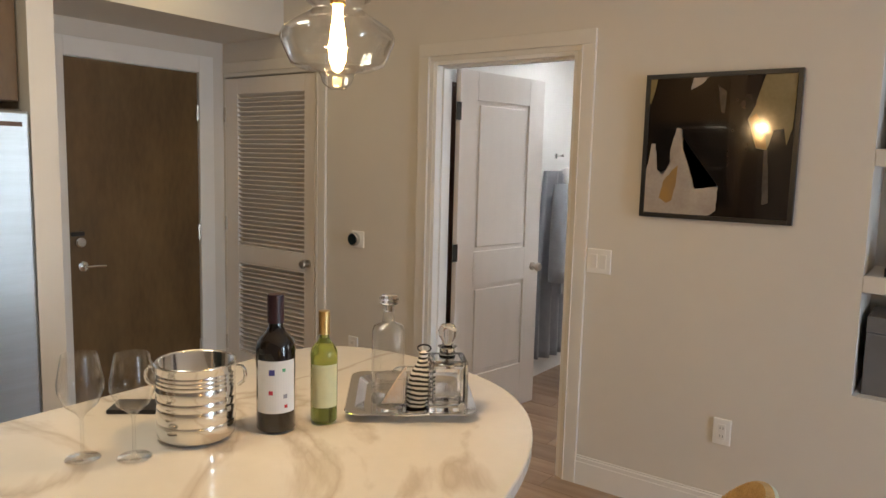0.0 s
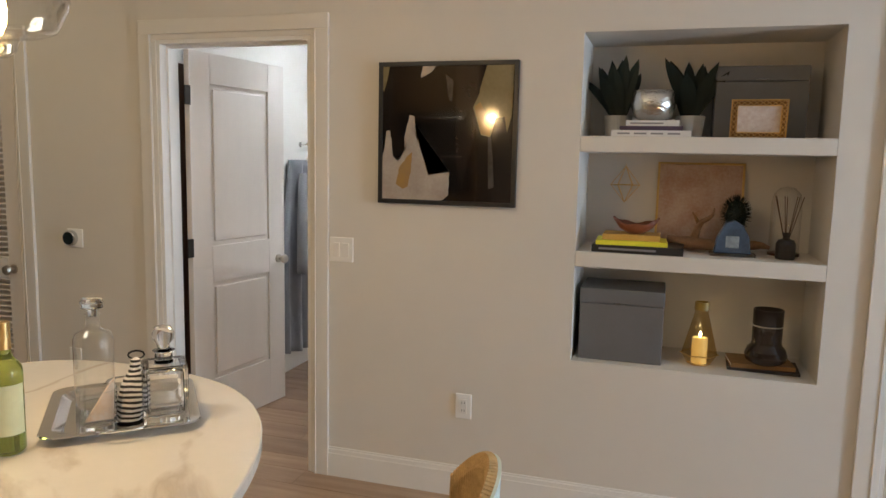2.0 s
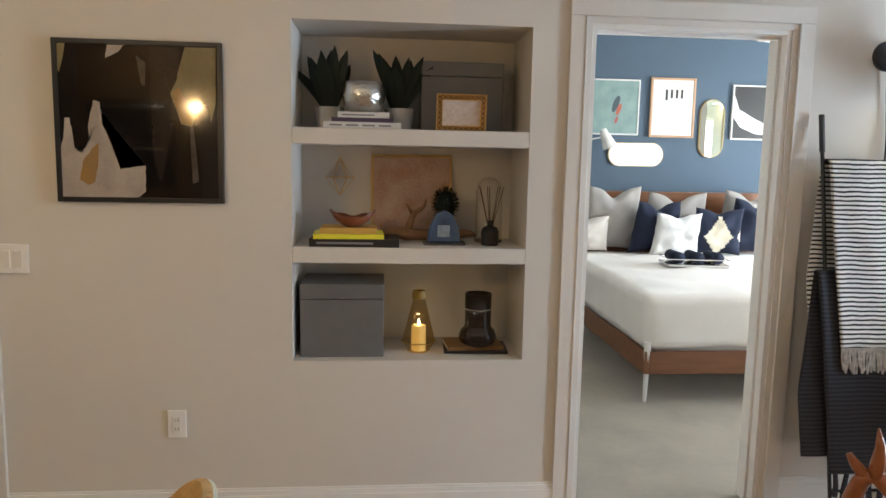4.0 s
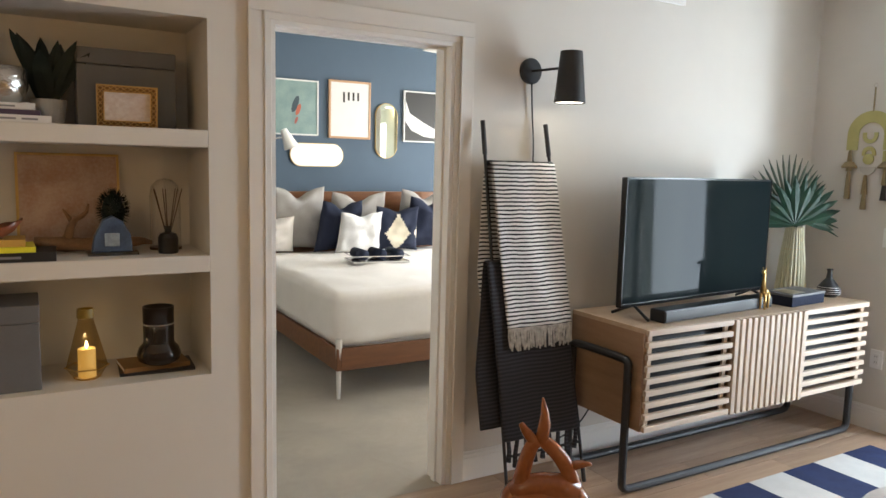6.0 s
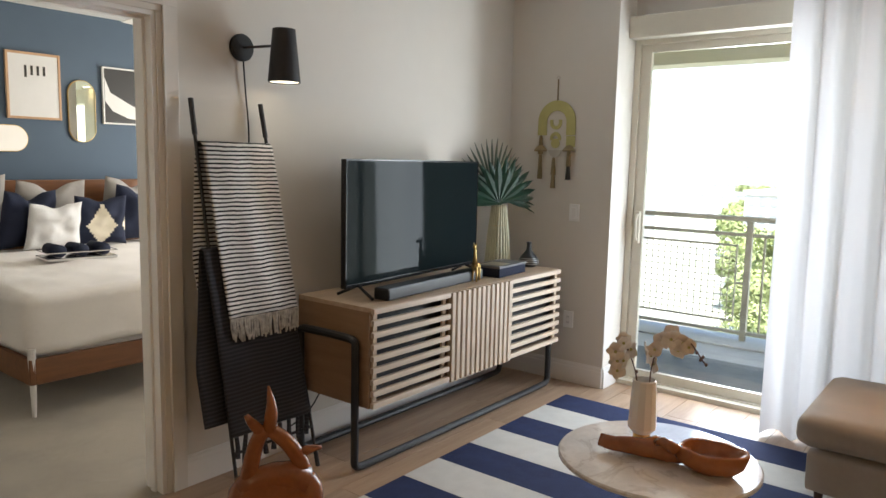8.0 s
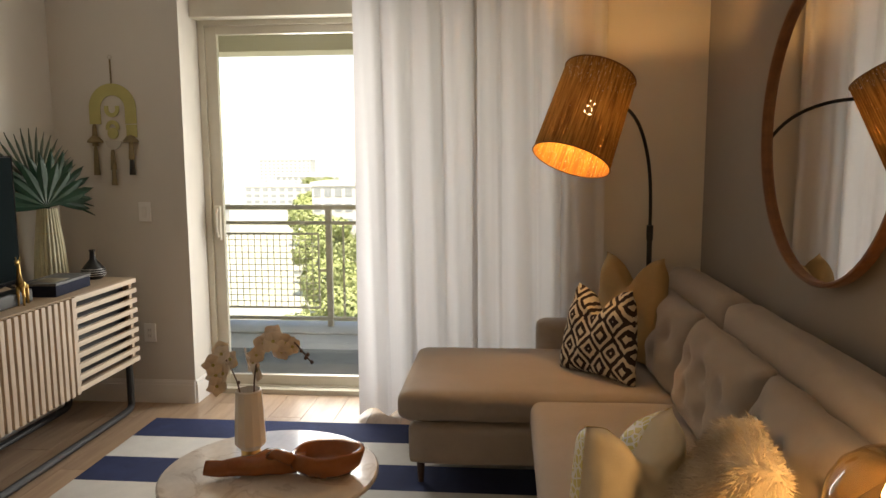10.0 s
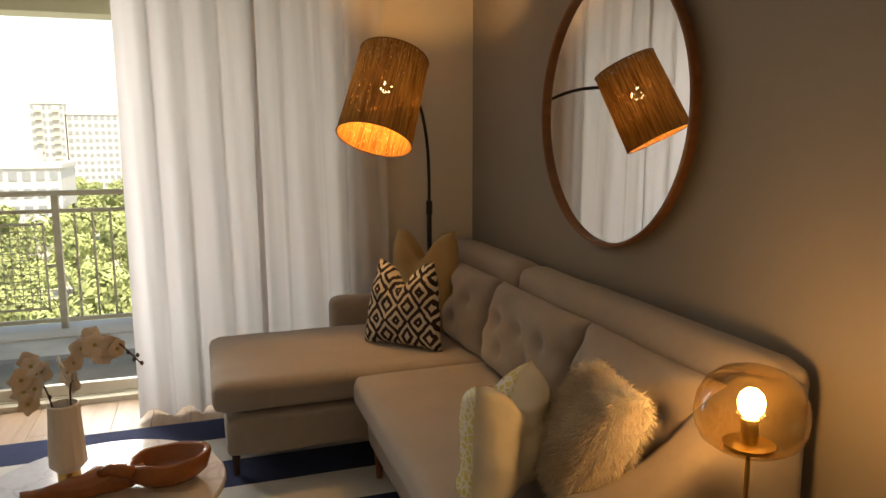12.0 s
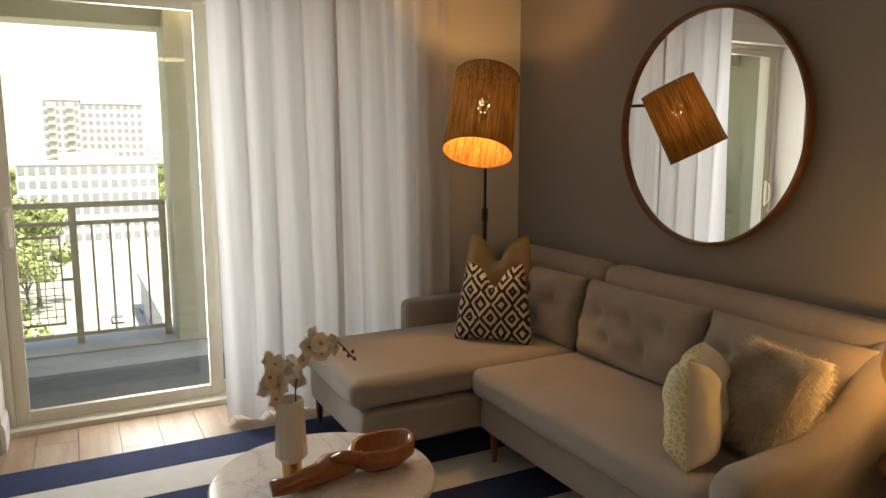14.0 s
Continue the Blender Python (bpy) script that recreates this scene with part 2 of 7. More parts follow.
M["white"] = mat("white_plastic", (0.88, 0.87, 0.85), 0.3, bump=0.0, vary=0.01)
M["bulb"] = mat("glowing_bulb", (1, 0.8, 0.5), 0.4, vary=0, bump=0, emit=((1, 0.52, 0.14), 5))
M["softglow"] = mat("glowing_opal_diffuser", (0.9, 0.85, 0.75), 0.5, vary=0, bump=0, emit=((1, 0.86, 0.62), 1.0))
M["hotbulb"] = mat("bright_bulb", (1, 0.85, 0.6), 0.4, vary=0, bump=0, emit=((1, 0.78, 0.42), 7))


def curtain_cloth():
    m = bpy.data.materials.new("sheer_white_curtain")
    m.use_nodes = True
    n, l = m.node_tree.nodes, m.node_tree.links
    n.remove(n["Principled BSDF"])
    d, t, mx = n.new("ShaderNodeBsdfDiffuse"), n.new("ShaderNodeBsdfTranslucent"), n.new("ShaderNodeMixShader")
    d.inputs[0].default_value, t.inputs[0].default_value = (0.79, 0.765, 0.745, 1), (0.61, 0.605, 0.625, 1)
    no, bp = n.new("ShaderNodeTexNoise"), n.new("ShaderNodeBump")
    no.inputs["Scale"].default_value = 400
    bp.inputs["Strength"].default_value = 0.2
    l.new(no.outputs[0], bp.inputs["Height"])
    l.new(bp.outputs[0], d.inputs["Normal"])
    mx.inputs[0].default_value = 0.33
    l.new(d.outputs[0], mx.inputs[1])
    l.new(t.outputs[0], mx.inputs[2])
    l.new(mx.outputs[0], n["Material Output"].inputs[0])
    return m


M["curtain"] = curtain_cloth()


def shade_cloth():
    m = bpy.data.materials.new("woven_string_lampshade")
    m.use_nodes = True
    n, l = m.node_tree.nodes, m.node_tree.links
    n.remove(n["Principled BSDF"])
    d, t, mx = n.new("ShaderNodeBsdfDiffuse"), n.new("ShaderNodeBsdfTranslucent"), n.new("ShaderNodeMixShader")
    tc, mp, no, cr = n.new("ShaderNodeTexCoord"), n.new("ShaderNodeMapping"), n.new("ShaderNodeTexNoise"), n.new("ShaderNodeValToRGB")
    mp.inputs["Scale"].default_value = (60, 60, 2.5)
    l.new(tc.outputs["Object"], mp.inputs[0])
    l.new(mp.outputs[0], no.inputs["Vector"])
    no.inputs["Scale"].default_value, no.inputs["Detail"].default_value = 2.2, 3
    cr.color_ramp.elements[0].color, cr.color_ramp.elements[1].color = (0.17, 0.085, 0.032, 1), (0.38, 0.215, 0.08, 1)
    cr.color_ramp.elements[0].position, cr.color_ramp.elements[1].position = 0.35, 0.65
    l.new(no.outputs[0], cr.inputs[0])
    l.new(cr.outputs[0], d.inputs[0])
    l.new(cr.outputs[0], t.inputs[0])
    bp = n.new("ShaderNodeBump")
    l.new(no.outputs[0], bp.inputs["Height"])
    bp.inputs["Strength"].default_value = 0.5
    l.new(bp.outputs[0], d.inputs["Normal"])
    mx.inputs[0].default_value = 0.02
    l.new(d.outputs[0], mx.inputs[1])
    l.new(t.outputs[0], mx.inputs[2])
    gap, gm, cut, tr, out = n.new("ShaderNodeTexNoise"), n.new("ShaderNodeMapping"), n.new("ShaderNodeMath"), n.new("ShaderNodeBsdfTransparent"), n.new("ShaderNodeMixShader")
    gm.inputs["Scale"].default_value = (150, 150, 22)
    l.new(tc.outputs["Object"], gm.inputs[0])
    l.new(gm.outputs[0], gap.inputs["Vector"])
    gap.inputs["Scale"].default_value = 2.4
    cut.operation = "GREATER_THAN"
    cut.inputs[1].default_value = 0.67
    l.new(gap.outputs[0], cut.inputs[0])
    l.new(cut.outputs[0], out.inputs[0])
    l.new(mx.outputs[0], out.inputs[1])
    l.new(tr.outputs[0], out.inputs[2])
    l.new(out.outputs[0], n["Material Output"].inputs[0])
    return m


M["shade"] = shade_cloth()
M["shaderim"] = mat("brown_shade_rim", (0.20, 0.10, 0.04), 0.8)


def veins(m, dark, scale):
    """Adds soft veins to a stone."""
    n, l = m.node_tree.nodes, m.node_tree.links
    b = n["Principled BSDF"]
    base = b.inputs["Base Color"].links[0].from_socket
    tc, no, wa, cr, mix = n.new("ShaderNodeTexCoord"), n.new("ShaderNodeTexNoise"), n.new("ShaderNodeVectorMath"), n.new("ShaderNodeValToRGB"), n.new("ShaderNodeMix")
    no.inputs["Scale"].default_value, no.inputs["Detail"].default_value, no.inputs["Distortion"].default_value = scale, 8, 1.2
    l.new(tc.outputs["Object"], no.inputs["Vector"])
    e = cr.color_ramp.elements
    e[0].position, e[0].color, e[1].position, e[1].color = 0.475, (0, 0, 0, 1), 0.525, (0, 0, 0, 1)
    mid = cr.color_ramp.elements.new(0.5)
    mid.color = (0.6, 0.6, 0.6, 1)
    l.new(no.outputs[0], cr.inputs[0])
    mix.data_type = "RGBA"
    l.new(cr.outputs[0], mix.inputs[0])
    l.new(base, mix.inputs[6])
    mix.inputs[7].default_value = (*dark, 1)
    l.new(mix.outputs[2], b.inputs["Base Color"])


veins(M["marble"], (0.42, 0.34, 0.26), 1.1)
veins(M["marble2"], (0.45, 0.40, 0.36), 3.0)


# ---- mesh helpers ----
def part(name, bm, material, parent=None, label="", m=None, kind="", smooth=False):
    """Links a bmesh as one mesh object, under a thing if one is given."""
    me = bpy.data.meshes.new(name)
    if smooth:
        for f in bm.faces:
            f.smooth = True
    bm.to_mesh(me)
    bm.free()
    me.materials.append(material)
    ob = new(name, me)
    if m is not None:
        ob.matrix_world = m
    if parent is not None:
        ob.parent = parent
    return tagged(ob, label, "", "", kind)


def thing(name, m, label, category, group="", kind=""):
    ob = new(name)
    ob.empty_display_size = 0.1
    ob.matrix_world = m
    return tagged(ob, label, category, group, kind)


def structure(name, bm, material, label="", smooth=False):
    return part(name, bm, material, None, label, None, "structure", smooth)


def box(x0, y0, z0, x1, y1, z1, bevel=0.0, seg=2, bm=None):
    """A box by two corners, its edges rounded if a bevel is given."""
    one = bmesh.new()
    bmesh.ops.create_cube(one, size=1, matrix=Matrix.Translation(((x0 + x1) / 2, (y0 + y1) / 2, (z0 + z1) / 2)) @ Matrix.Diagonal((abs(x1 - x0), abs(y1 - y0), abs(z1 - z0), 1)))
    if bevel:
        bmesh.ops.bevel(one, geom=one.edges[:], offset=bevel, segments=seg, profile=0.5, affect="EDGES")
    return join(bm, one)


def join(bm, other):
    if bm is None:
        return other
    me = bpy.data.meshes.new("tmp")
    other.to_mesh(me)
    bm.from_mesh(me)
    other.free()
    bpy.data.meshes.remove(me)
    return bm


def move(bm, m):
    bm.transform(m)
    return bm


def lathe(profile, seg=32, bm=None, m=None):
    """A turned solid from (radius, height) pairs."""
    one = bmesh.new()
    rings = []
    for r, z in profile:
        if r < 1e-5:
            rings.append([one.verts.new((0, 0, z))])
        else:
            rings.append([one.verts.new((r * math.cos(2 * math.pi * i / seg), r * math.sin(2 * math.pi * i / seg), z)) for i in range(seg)])
    for a, b in zip(rings, rings[1:]):
        for i in range(seg):
            j = (i + 1) % seg
            q = [a[i % len(a)], a[j % len(a)], b[j % len(b)], b[i % len(b)]]
            q = list(dict.fromkeys(q))
            if len(q) > 2:
                one.faces.new(q)
    bmesh.ops.recalc_face_normals(one, faces=one.faces)
    if m is not None:
        one.transform(m)
    return join(bm, one)


def tube(points, radius, seg=8, bm=None, closed=False, smoothings=0):
    """A round bar along a line of points; radius is a number or one for each point."""
    pts = [Vector(p) for p in points]
    for _ in range(smoothings):
        out = []
        for i, p in enumerate(pts):
            if not closed and i in (0, len(pts) - 1):
                out.append(p)
            if i < len(pts) - 1 or closed:
                q = pts[(i + 1) % len(pts)]
                if closed or i > 0:
                    out.append(p.lerp(q, 0.25))
                if closed or i < len(pts) - 2:
                    out.append(p.lerp(q, 0.75))
        pts = out
    n = len(pts)
    radii = [radius] * n if not isinstance(radius, (list, tuple)) else [np.interp(i / (n - 1), np.linspace(0, 1, len(radius)), radius) for i in range(n)]
    one, rings, up = bmesh.new(), [], None
    for i, p in enumerate(pts):
        a, b = (pts[i - 1] if i or closed else p), (pts[(i + 1) % n] if i < n - 1 or closed else p)
        d = (b - a).normalized()
        if up is None:
            up = d.orthogonal().normalized()
        up = (up - d * up.dot(d)).normalized()
        side = d.cross(up)
        rings.append([one.verts.new(p + (up * math.cos(2 * math.pi * k / seg) + side * math.sin(2 * math.pi * k / seg)) * radii[i]) for k in range(seg)])
    pairs = list(zip(rings, rings[1:])) + ([(rings[-1], rings[0])] if closed else [])
    for a, b in pairs:
        for k in range(seg):
            one.faces.new((a[k], a[(k + 1) % seg], b[(k + 1) % seg], b[k]))
    if not closed:
        one.faces.new(rings[0][::-1])
        one.faces.new(rings[-1])
    bmesh.ops.recalc_face_normals(one, faces=one.faces)
    return join(bm, one)


def prism(outline, z0, z1, bevel=0.0, m=None, bm=None):
    """A flat outline raised from z0 to z1."""
    one = bmesh.new()
    lo = [one.verts.new((x, y, z0)) for x, y in outline]
    hi = [one.verts.new((x, y, z1)) for x, y in outline]
    n = len(outline)
    one.faces.new(lo[::-1])
    one.faces.new(hi)
    for i in range(n):
        one.faces.new((lo[i], lo[(i + 1) % n], hi[(i + 1) % n], hi[i]))
    bmesh.ops.recalc_face_normals(one, faces=one.faces)
    if bevel:
        ed = [e for e in one.edges if abs(e.verts[0].co.z - e.verts[1].co.z) < 1e-6]
        bmesh.ops.bevel(one, geom=ed, offset=bevel, segments=2, profile=0.5, affect="EDGES")
    if m is not None:
        one.transform(m)
    return join(bm, one)


def pillow(w, h, d, pinch=0.07, n=18, seed=0, buttons=(), wrinkle=0.008, notch=0.0):
    """A stuffed cushion standing in the xz plane, its lower edge at z 0, facing y. Buttons pull dimples in."""
    one = bmesh.new()
    grid = {}
    for s in (1, -1):
        for i in range(n + 1):
            for j in range(n + 1):
                u, v = 2 * i / n - 1, 2 * j / n - 1
                edge = i in (0, n) or j in (0, n)
                if edge and s < 0:
                    grid[s, i, j] = grid[1, i, j]
                    continue
                px = u * (1 - pinch * (1 - v * v)) * w / 2
                pz = v * (1 - pinch * (1 - u * u)) * h / 2
                t = ((1 - u ** 4) * (1 - v ** 4)) ** 0.5 * d / 2
                for bx, bz in buttons:
                    t -= d * 0.20 * math.exp(-((u - bx) ** 2 + (v - bz) ** 2 * (h / w) ** 2) / 0.012)
                t += wrinkle * noise.noise((u * 2.3 + seed, v * 2.3, s * 3 + seed)) * (0 if edge else 1)
                if notch and v > -0.4:
                    px *= 1 - notch * 1.15 * ((v + 0.4) / 1.4) ** 1.6
                if notch and v > 0:
                    pz -= notch * h * math.exp(-(u / 0.35) ** 2) * v * v
                grid[s, i, j] = one.verts.new((px, -s * max(t, 0.004 if not edge else 0), pz + h / 2))
    for s in (1, -1):
        for i in range(n):
            for j in range(n):
                q = [grid[s, i, j], grid[s, i + 1, j], grid[s, i + 1, j + 1], grid[s, i, j + 1]]
                one.faces.new(q if s > 0 else q[::-1])
    bmesh.ops.recalc_face_normals(one, faces=one.faces)
    return one


def slab(x0, y0, z0, x1, y1, z1, r=0.05, n=14, bulge=0.015, seed=0):
    """A soft upholstered block: rounded edges and a slightly crowned, uneven top."""
    one = bmesh.new()
    bmesh.ops.create_cube(one, size=2)
    bmesh.ops.subdivide_edges(one, edges=one.edges[:], cuts=n, use_grid_fill=True)
    h = Vector(((x1 - x0) / 2, (y1 - y0) / 2, (z1 - z0) / 2))
    c = Vector(((x0 + x1) / 2, (y0 + y1) / 2, (z0 + z1) / 2))
    for v in one.verts:
        p = Vector([math.copysign(abs(k) ** 0.8, k) for k in v.co])
        q = Vector(p[i] * h[i] for i in range(3))
        inner = Vector(max(-h[i] + r, min(h[i] - r, q[i])) if h[i] > r else 0 for i in range(3))
        dd = q - inner
        if dd.length > 1e-6:
            q = inner + dd.normalized() * min(r, min(h)) if dd.length > 0 else q
        f = (1 - p.x ** 2) * (1 - p.y ** 2)
        q.z += bulge * f * (1 if p.z > 0 else 0) + 0.004 * noise.noise(Vector((q.x * 5 + seed, q.y * 5, q.z * 5)))
        v.co = q + c
    return one


def holes_wall(name, axis, at, thick, a0, a1, z0, z1, holes, material, label=""):
    """A wall with openings. axis 'y': the wall runs along x at that y; 'x': along y. Holes are (a0, z0, a1, z1)."""
    bm = bmesh.new()
    us = sorted({a0, a1, *[h[0] for h in holes], *[h[2] for h in holes]})
    for u0, u1 in zip(us, us[1:]):
        cuts = sorted([(h[1], h[3]) for h in holes if h[0] <= u0 and h[2] >= u1])
        z = z0
        for c0, c1 in cuts + [(z1, z1)]:
            if c0 > z:
                if axis == "y":
                    box(u0, at, z, u1, at + thick, c0, bm=bm)
                else:
                    box(at, u0, z, at + thick, u1, c0, bm=bm)
            z = max(z, c1)
    bmesh.ops.remove_doubles(bm, verts=bm.verts, dist=1e-5)
    return structure(name, bm, material, label)


# ---- the large structure ----
H_DOOR = 2.10
holes_wall("wall_north", "y", 0.0, 0.14, -4.04, 4.92, 0, CEIL, [(-3.9, 0, -3.0, H_DOOR), (-2.09, 0, -1.243, H_DOOR), (0.0, 0.695, 0.965, 2.075), (1.21, 0, 2.06, H_DOOR)], M["wall"], "smooth warm white painted gallery wall")
structure("wall_closet", box(-3.96, 0.14, 0, -2.96, 0.18, 2.2), M["wall"])
holes_wall("wall_entry", "x", -4.06, 0.14, -1.9, 0.0, 0, CEIL, [(-1.09, 0, -0.20, 2.115)], M["wall"])
structure("wall_partition", box(-3.92, -1.86, 0, -2.6, -1.76, CEIL), M["wall"])
structure("wall_kitchen", box(-3.45, -3.96, 0, -3.35, -1.86, CEIL), M["wall"])
structure("wall_south", box(-3.45, SOFA_Y - 0.1, 0, 4.92, SOFA_Y, CEIL), M["taupe"], "smooth taupe painted accent wall")
structure("wall_east", box(WALL_X, -0.80, 0, 5.25, 0.0, CEIL), M["wall"])
structure("wall_east", box(PIER_X, SOFA_Y, 0, 5.25, -3.0, CEIL), M["wall"])
structure("wall_over_window", box(5.03, -3.32, 2.36, 5.25, -0.80, CEIL), M["wall"])
structure("ceiling", box(-4.06, SOFA_Y - 0.1, CEIL, 5.25, 0.14, CEIL + 0.12), M["ceiling"], "plain white painted ceiling")
structure("dropped_ceiling", box(-3.92, -1.76, 2.33, KIT_X, 0.0, CEIL), M["wall"])
structure("floor", box(-4.06, SOFA_Y - 0.1, -0.12, 5.25, 0.14, -0.012), M["grout"], "grey grout bed under wood-look planks")

# bedroom
structure("bedroom_wall_north", box(0.0, 3.82, 0, 6.2, 3.94, CEIL), M["blue"], "slate blue painted bedroom wall")
structure("bedroom_wall_west", box(-0.02, 0.62, 0, 0.10, 3.82, CEIL), M["wall"])
holes_wall("bedroom_wall_east", "x", 5.9, 0.12, 0.14, 3.82, 0, CEIL, [(0.8, 0.5, 3.2, 2.4)], M["wall"])
structure("bedroom_ceiling", box(-0.02, 0.14, CEIL, 6.2, 3.94, CEIL + 0.1), M["ceiling"])
structure("bedroom_floor", box(-0.02, 0.14, -0.12, 6.2, 3.94, 0.0), M["carpet"], "grey beige low pile carpet floor")
structure("niche_backing_wall", box(-0.14, 0.44, 0, 1.1, 0.62, CEIL), M["wall"])
structure("bedroom_threshold", box(1.21, 0.0, -0.012, 2.06, 0.14, 0.0), M["carpet"])
# bathroom
structure("bath_wall_west", box(-2.32, 0.14, 0, -2.2, 3.1, CEIL), M["trim"])
structure("bath_wall_north", box(-2.2, 3.0, 0, -0.14, 3.12, CEIL), M["trim"])
structure("bath_wall_east", box(-0.28, 0.14, 0, -0.14, 3.0, CEIL), M["trim"])
structure("bath_ceiling", box(-2.32, 0.14, 2.5, -0.14, 3.12, 2.6), M["ceiling"])
structure("bath_floor", box(-2.32, 0.14, -0.12, -0.14, 3.12, -0.012), M["grout"])
structure("bath_baseboard", box(-2.2, 0.14, 0, -2.18, 3.0, 0.15, 0.003), M["trim"])

# thin dark panel, added to make the gap at the door's hinge edge dark
bc = thing("bathroom_cabinet", pose(-2.178, 0.15, 0), "dark panel added to darken the gap behind the bathroom door", "cabinet")
part("body", box(0, 0, 0, 0.05, 0.62, 2.02, 0.002), M["darkwood"], bc)
part("door", box(0.051, 0.01, 0.08, 0.066, 0.61, 2.0, 0.003), M["darkwood"], bc)

# niche boards and shelves
niche = box(-0.0, 0.40, 0.64, 0.965, 0.44, 2.13)
box(-0.04, 0.14, 0.64, -0.0, 0.44, 2.13, bm=niche)
box(0.965, 0.14, 0.64, 1.0, 0.44, 2.13, bm=niche)
box(-0.0, 0.14, 2.075, 0.965, 0.40, 2.13, bm=niche)
box(-0.0, 0.14, 0.64, 0.965, 0.40, 0.695, bm=niche)
structure("niche", niche, M["wall"], "recessed wall niche lined in white plaster")
structure("niche_shelf", box(0.001, 0.0, 1.106, 0.964, 0.40, 1.172, 0.004), M["wall"], "thick white plaster shelf")
structure("niche_shelf", box(0.001, 0.0, 1.590, 0.964, 0.40, 1.656, 0.004), M["wall"], "thick white plaster shelf")


def casing(name, x0, x1, top, y, w=0.095, left=True, right=True):
    """Flat door casing with a thin stepped reveal inside, round an opening in a wall that runs along x."""
    k = 0.026
    for side, on, a, b in ((-1, left, x0 - w, x0), (1, right, x1, x1 + w)):
        if on:
            f0, f1 = (a, b - k) if side < 0 else (a + k, b)
            g0, g1 = (b - k, b) if side < 0 else (a, a + k)
            bm = box(f0, y - 0.018, 0, f1, y, top + k, 0.003)
            box(g0, y - 0.008, 0, g1, y, top, 0.002, bm=bm)
            h = f1 - 0.006 if side < 0 else f0
            box(h, y - 0.022, 0, h + 0.006, y - 0.018, top + k, 0.001, bm=bm)
            structure(name, bm, M["casing"], "painted flat door casing with a stepped inner edge")
    a, b = x0 - (w if left else 0), x1 + (w if right else 0)
    bm = box(a, y - 0.018, top + k, b, y, top + w, 0.003)
    box(x0 - (k if left else 0), y - 0.008, top, x1 + (k if right else 0), y, top + k, 0.002, bm=bm)
    box(x0, y - 0.022, top + k, x1, y - 0.018, top + k + 0.006, 0.001, bm=bm)
    structure(name, bm, M["casing"], "painted flat door casing with a stepped inner edge")


def jamb(name, x0, x1, top, y0, y1):
    bm = box(x0, y0, 0, x0 + 0.018, y1, top)
    box(x1 - 0.018, y0, 0, x1, y1, top, bm=bm)
    box(x0 + 0.018, y0, top - 0.018, x1 - 0.018, y1, top, bm=bm)
    box(x0 + 0.018, y0 + 0.05, 0, x0 + 0.03, y0 + 0.085, top - 0.018, bm=bm)
    box(x1 - 0.03, y0 + 0.05, 0, x1 - 0.018, y0 + 0.085, top - 0.018, bm=bm)
    box(x0 + 0.03, y0 + 0.05, top - 0.03, x1 - 0.03, y0 + 0.085, top - 0.018, bm=bm)
    structure(name, bm, M["trim"], "white door jamb with stop")


casing("bath_casing", -2.09, -1.243, H_DOOR, 0.0)
jamb("bath_jamb", -2.09, -1.243, H_DOOR, 0.0, 0.14)
casing("bedroom_casing", 1.21, 2.06, H_DOOR, 0.0)
jamb("bedroom_jamb", 1.21, 2.06, H_DOOR, 0.0, 0.14)
casing("closet_casing", -3.9, -3.0, H_DOOR, 0.0, left=False)


def baseboard(x0, y0, x1, y1, normal):
    """Along a wall, from one end to the other; normal points into the room."""
    nx, ny = normal
    bm = bmesh.new()
    for z0, z1, d in ((0, 0.115, 0.014), (0.115, 0.135, 0.010), (0.135, 0.145, 0.005)):
        box(min(x0, x1 + nx * d, x0 + nx * d), min(y0, y1 + ny * d, y0 + ny * d), z0, max(x1, x0 + nx * d, x1 + nx * d), max(y1, y0 + ny * d, y1 + ny * d), z1, bm=bm)
    structure("baseboard", bm, M["trim"], "white moulded baseboard")


baseboard(-2.905, 0, -2.185, 0, (0, -1))
baseboard(-1.148, 0, 1.115, 0, (0, -1))
baseboard(2.155, 0, WALL_X, 0, (0, -1))
baseboard(WALL_X, -0.80, WALL_X, -0.014, (-1, 0))
baseboard(WALL_X, -0.80, 5.03, -0.80, (0, -1))
baseboard(PIER_X, SOFA_Y, PIER_X, -3.0, (-1, 0))
baseboard(-2.6, SOFA_Y, PIER_X, SOFA_Y, (0, 1))
baseboard(0.10, 3.82, 5.9, 3.82, (0, -1))
baseboard(-3.92, -1.76, -2.6, -1.76, (0, 1))

# entry door in its frame
frame_bm = box(-3.93, -1.20, 0, -3.905, -1.09, 2.225, 0.003)
box(-3.93, -0.20, 0, -3.905, -0.09, 2.225, 0.003, bm=frame_bm)
box(-3.93, -1.09, 2.115, -3.905, -0.20, 2.225, 0.003, bm=frame_bm)
structure("entry_frame", frame_bm, M["trim"], "white entry door frame")
M["knotty"] = mat("brown_birch_veneer", (0.185, 0.115, 0.045), 0.42, scale=2.6, second=(0.075, 0.042, 0.016), bump=0.06, fine=60, stretch=(1.6, 1.6, 0.55))
d = thing("entry_door", pose(-3.945, -0.205, 0), "closed brown veneered entry door with lever and deadbolt", "door")
part("door_leaf", box(-0.022, -0.88, 0.008, 0.022, 0.0, 2.11, 0.002), M["knotty"], d)
for z in (0.25, 1.05, 1.85):
    part("hinge", tube([(0.028, -0.004, z - 0.05), (0.028, -0.004, z + 0.05)], 0.008), M["nickel"], d, "steel hinge")
lev = lathe([(0, 0), (0.03, 0), (0.03, 0.008), (0.012, 0.012), (0.012, 0.045), (0, 0.045)], 20, m=pose(0.022, -0.805, 0.89, 0, 90, 0))
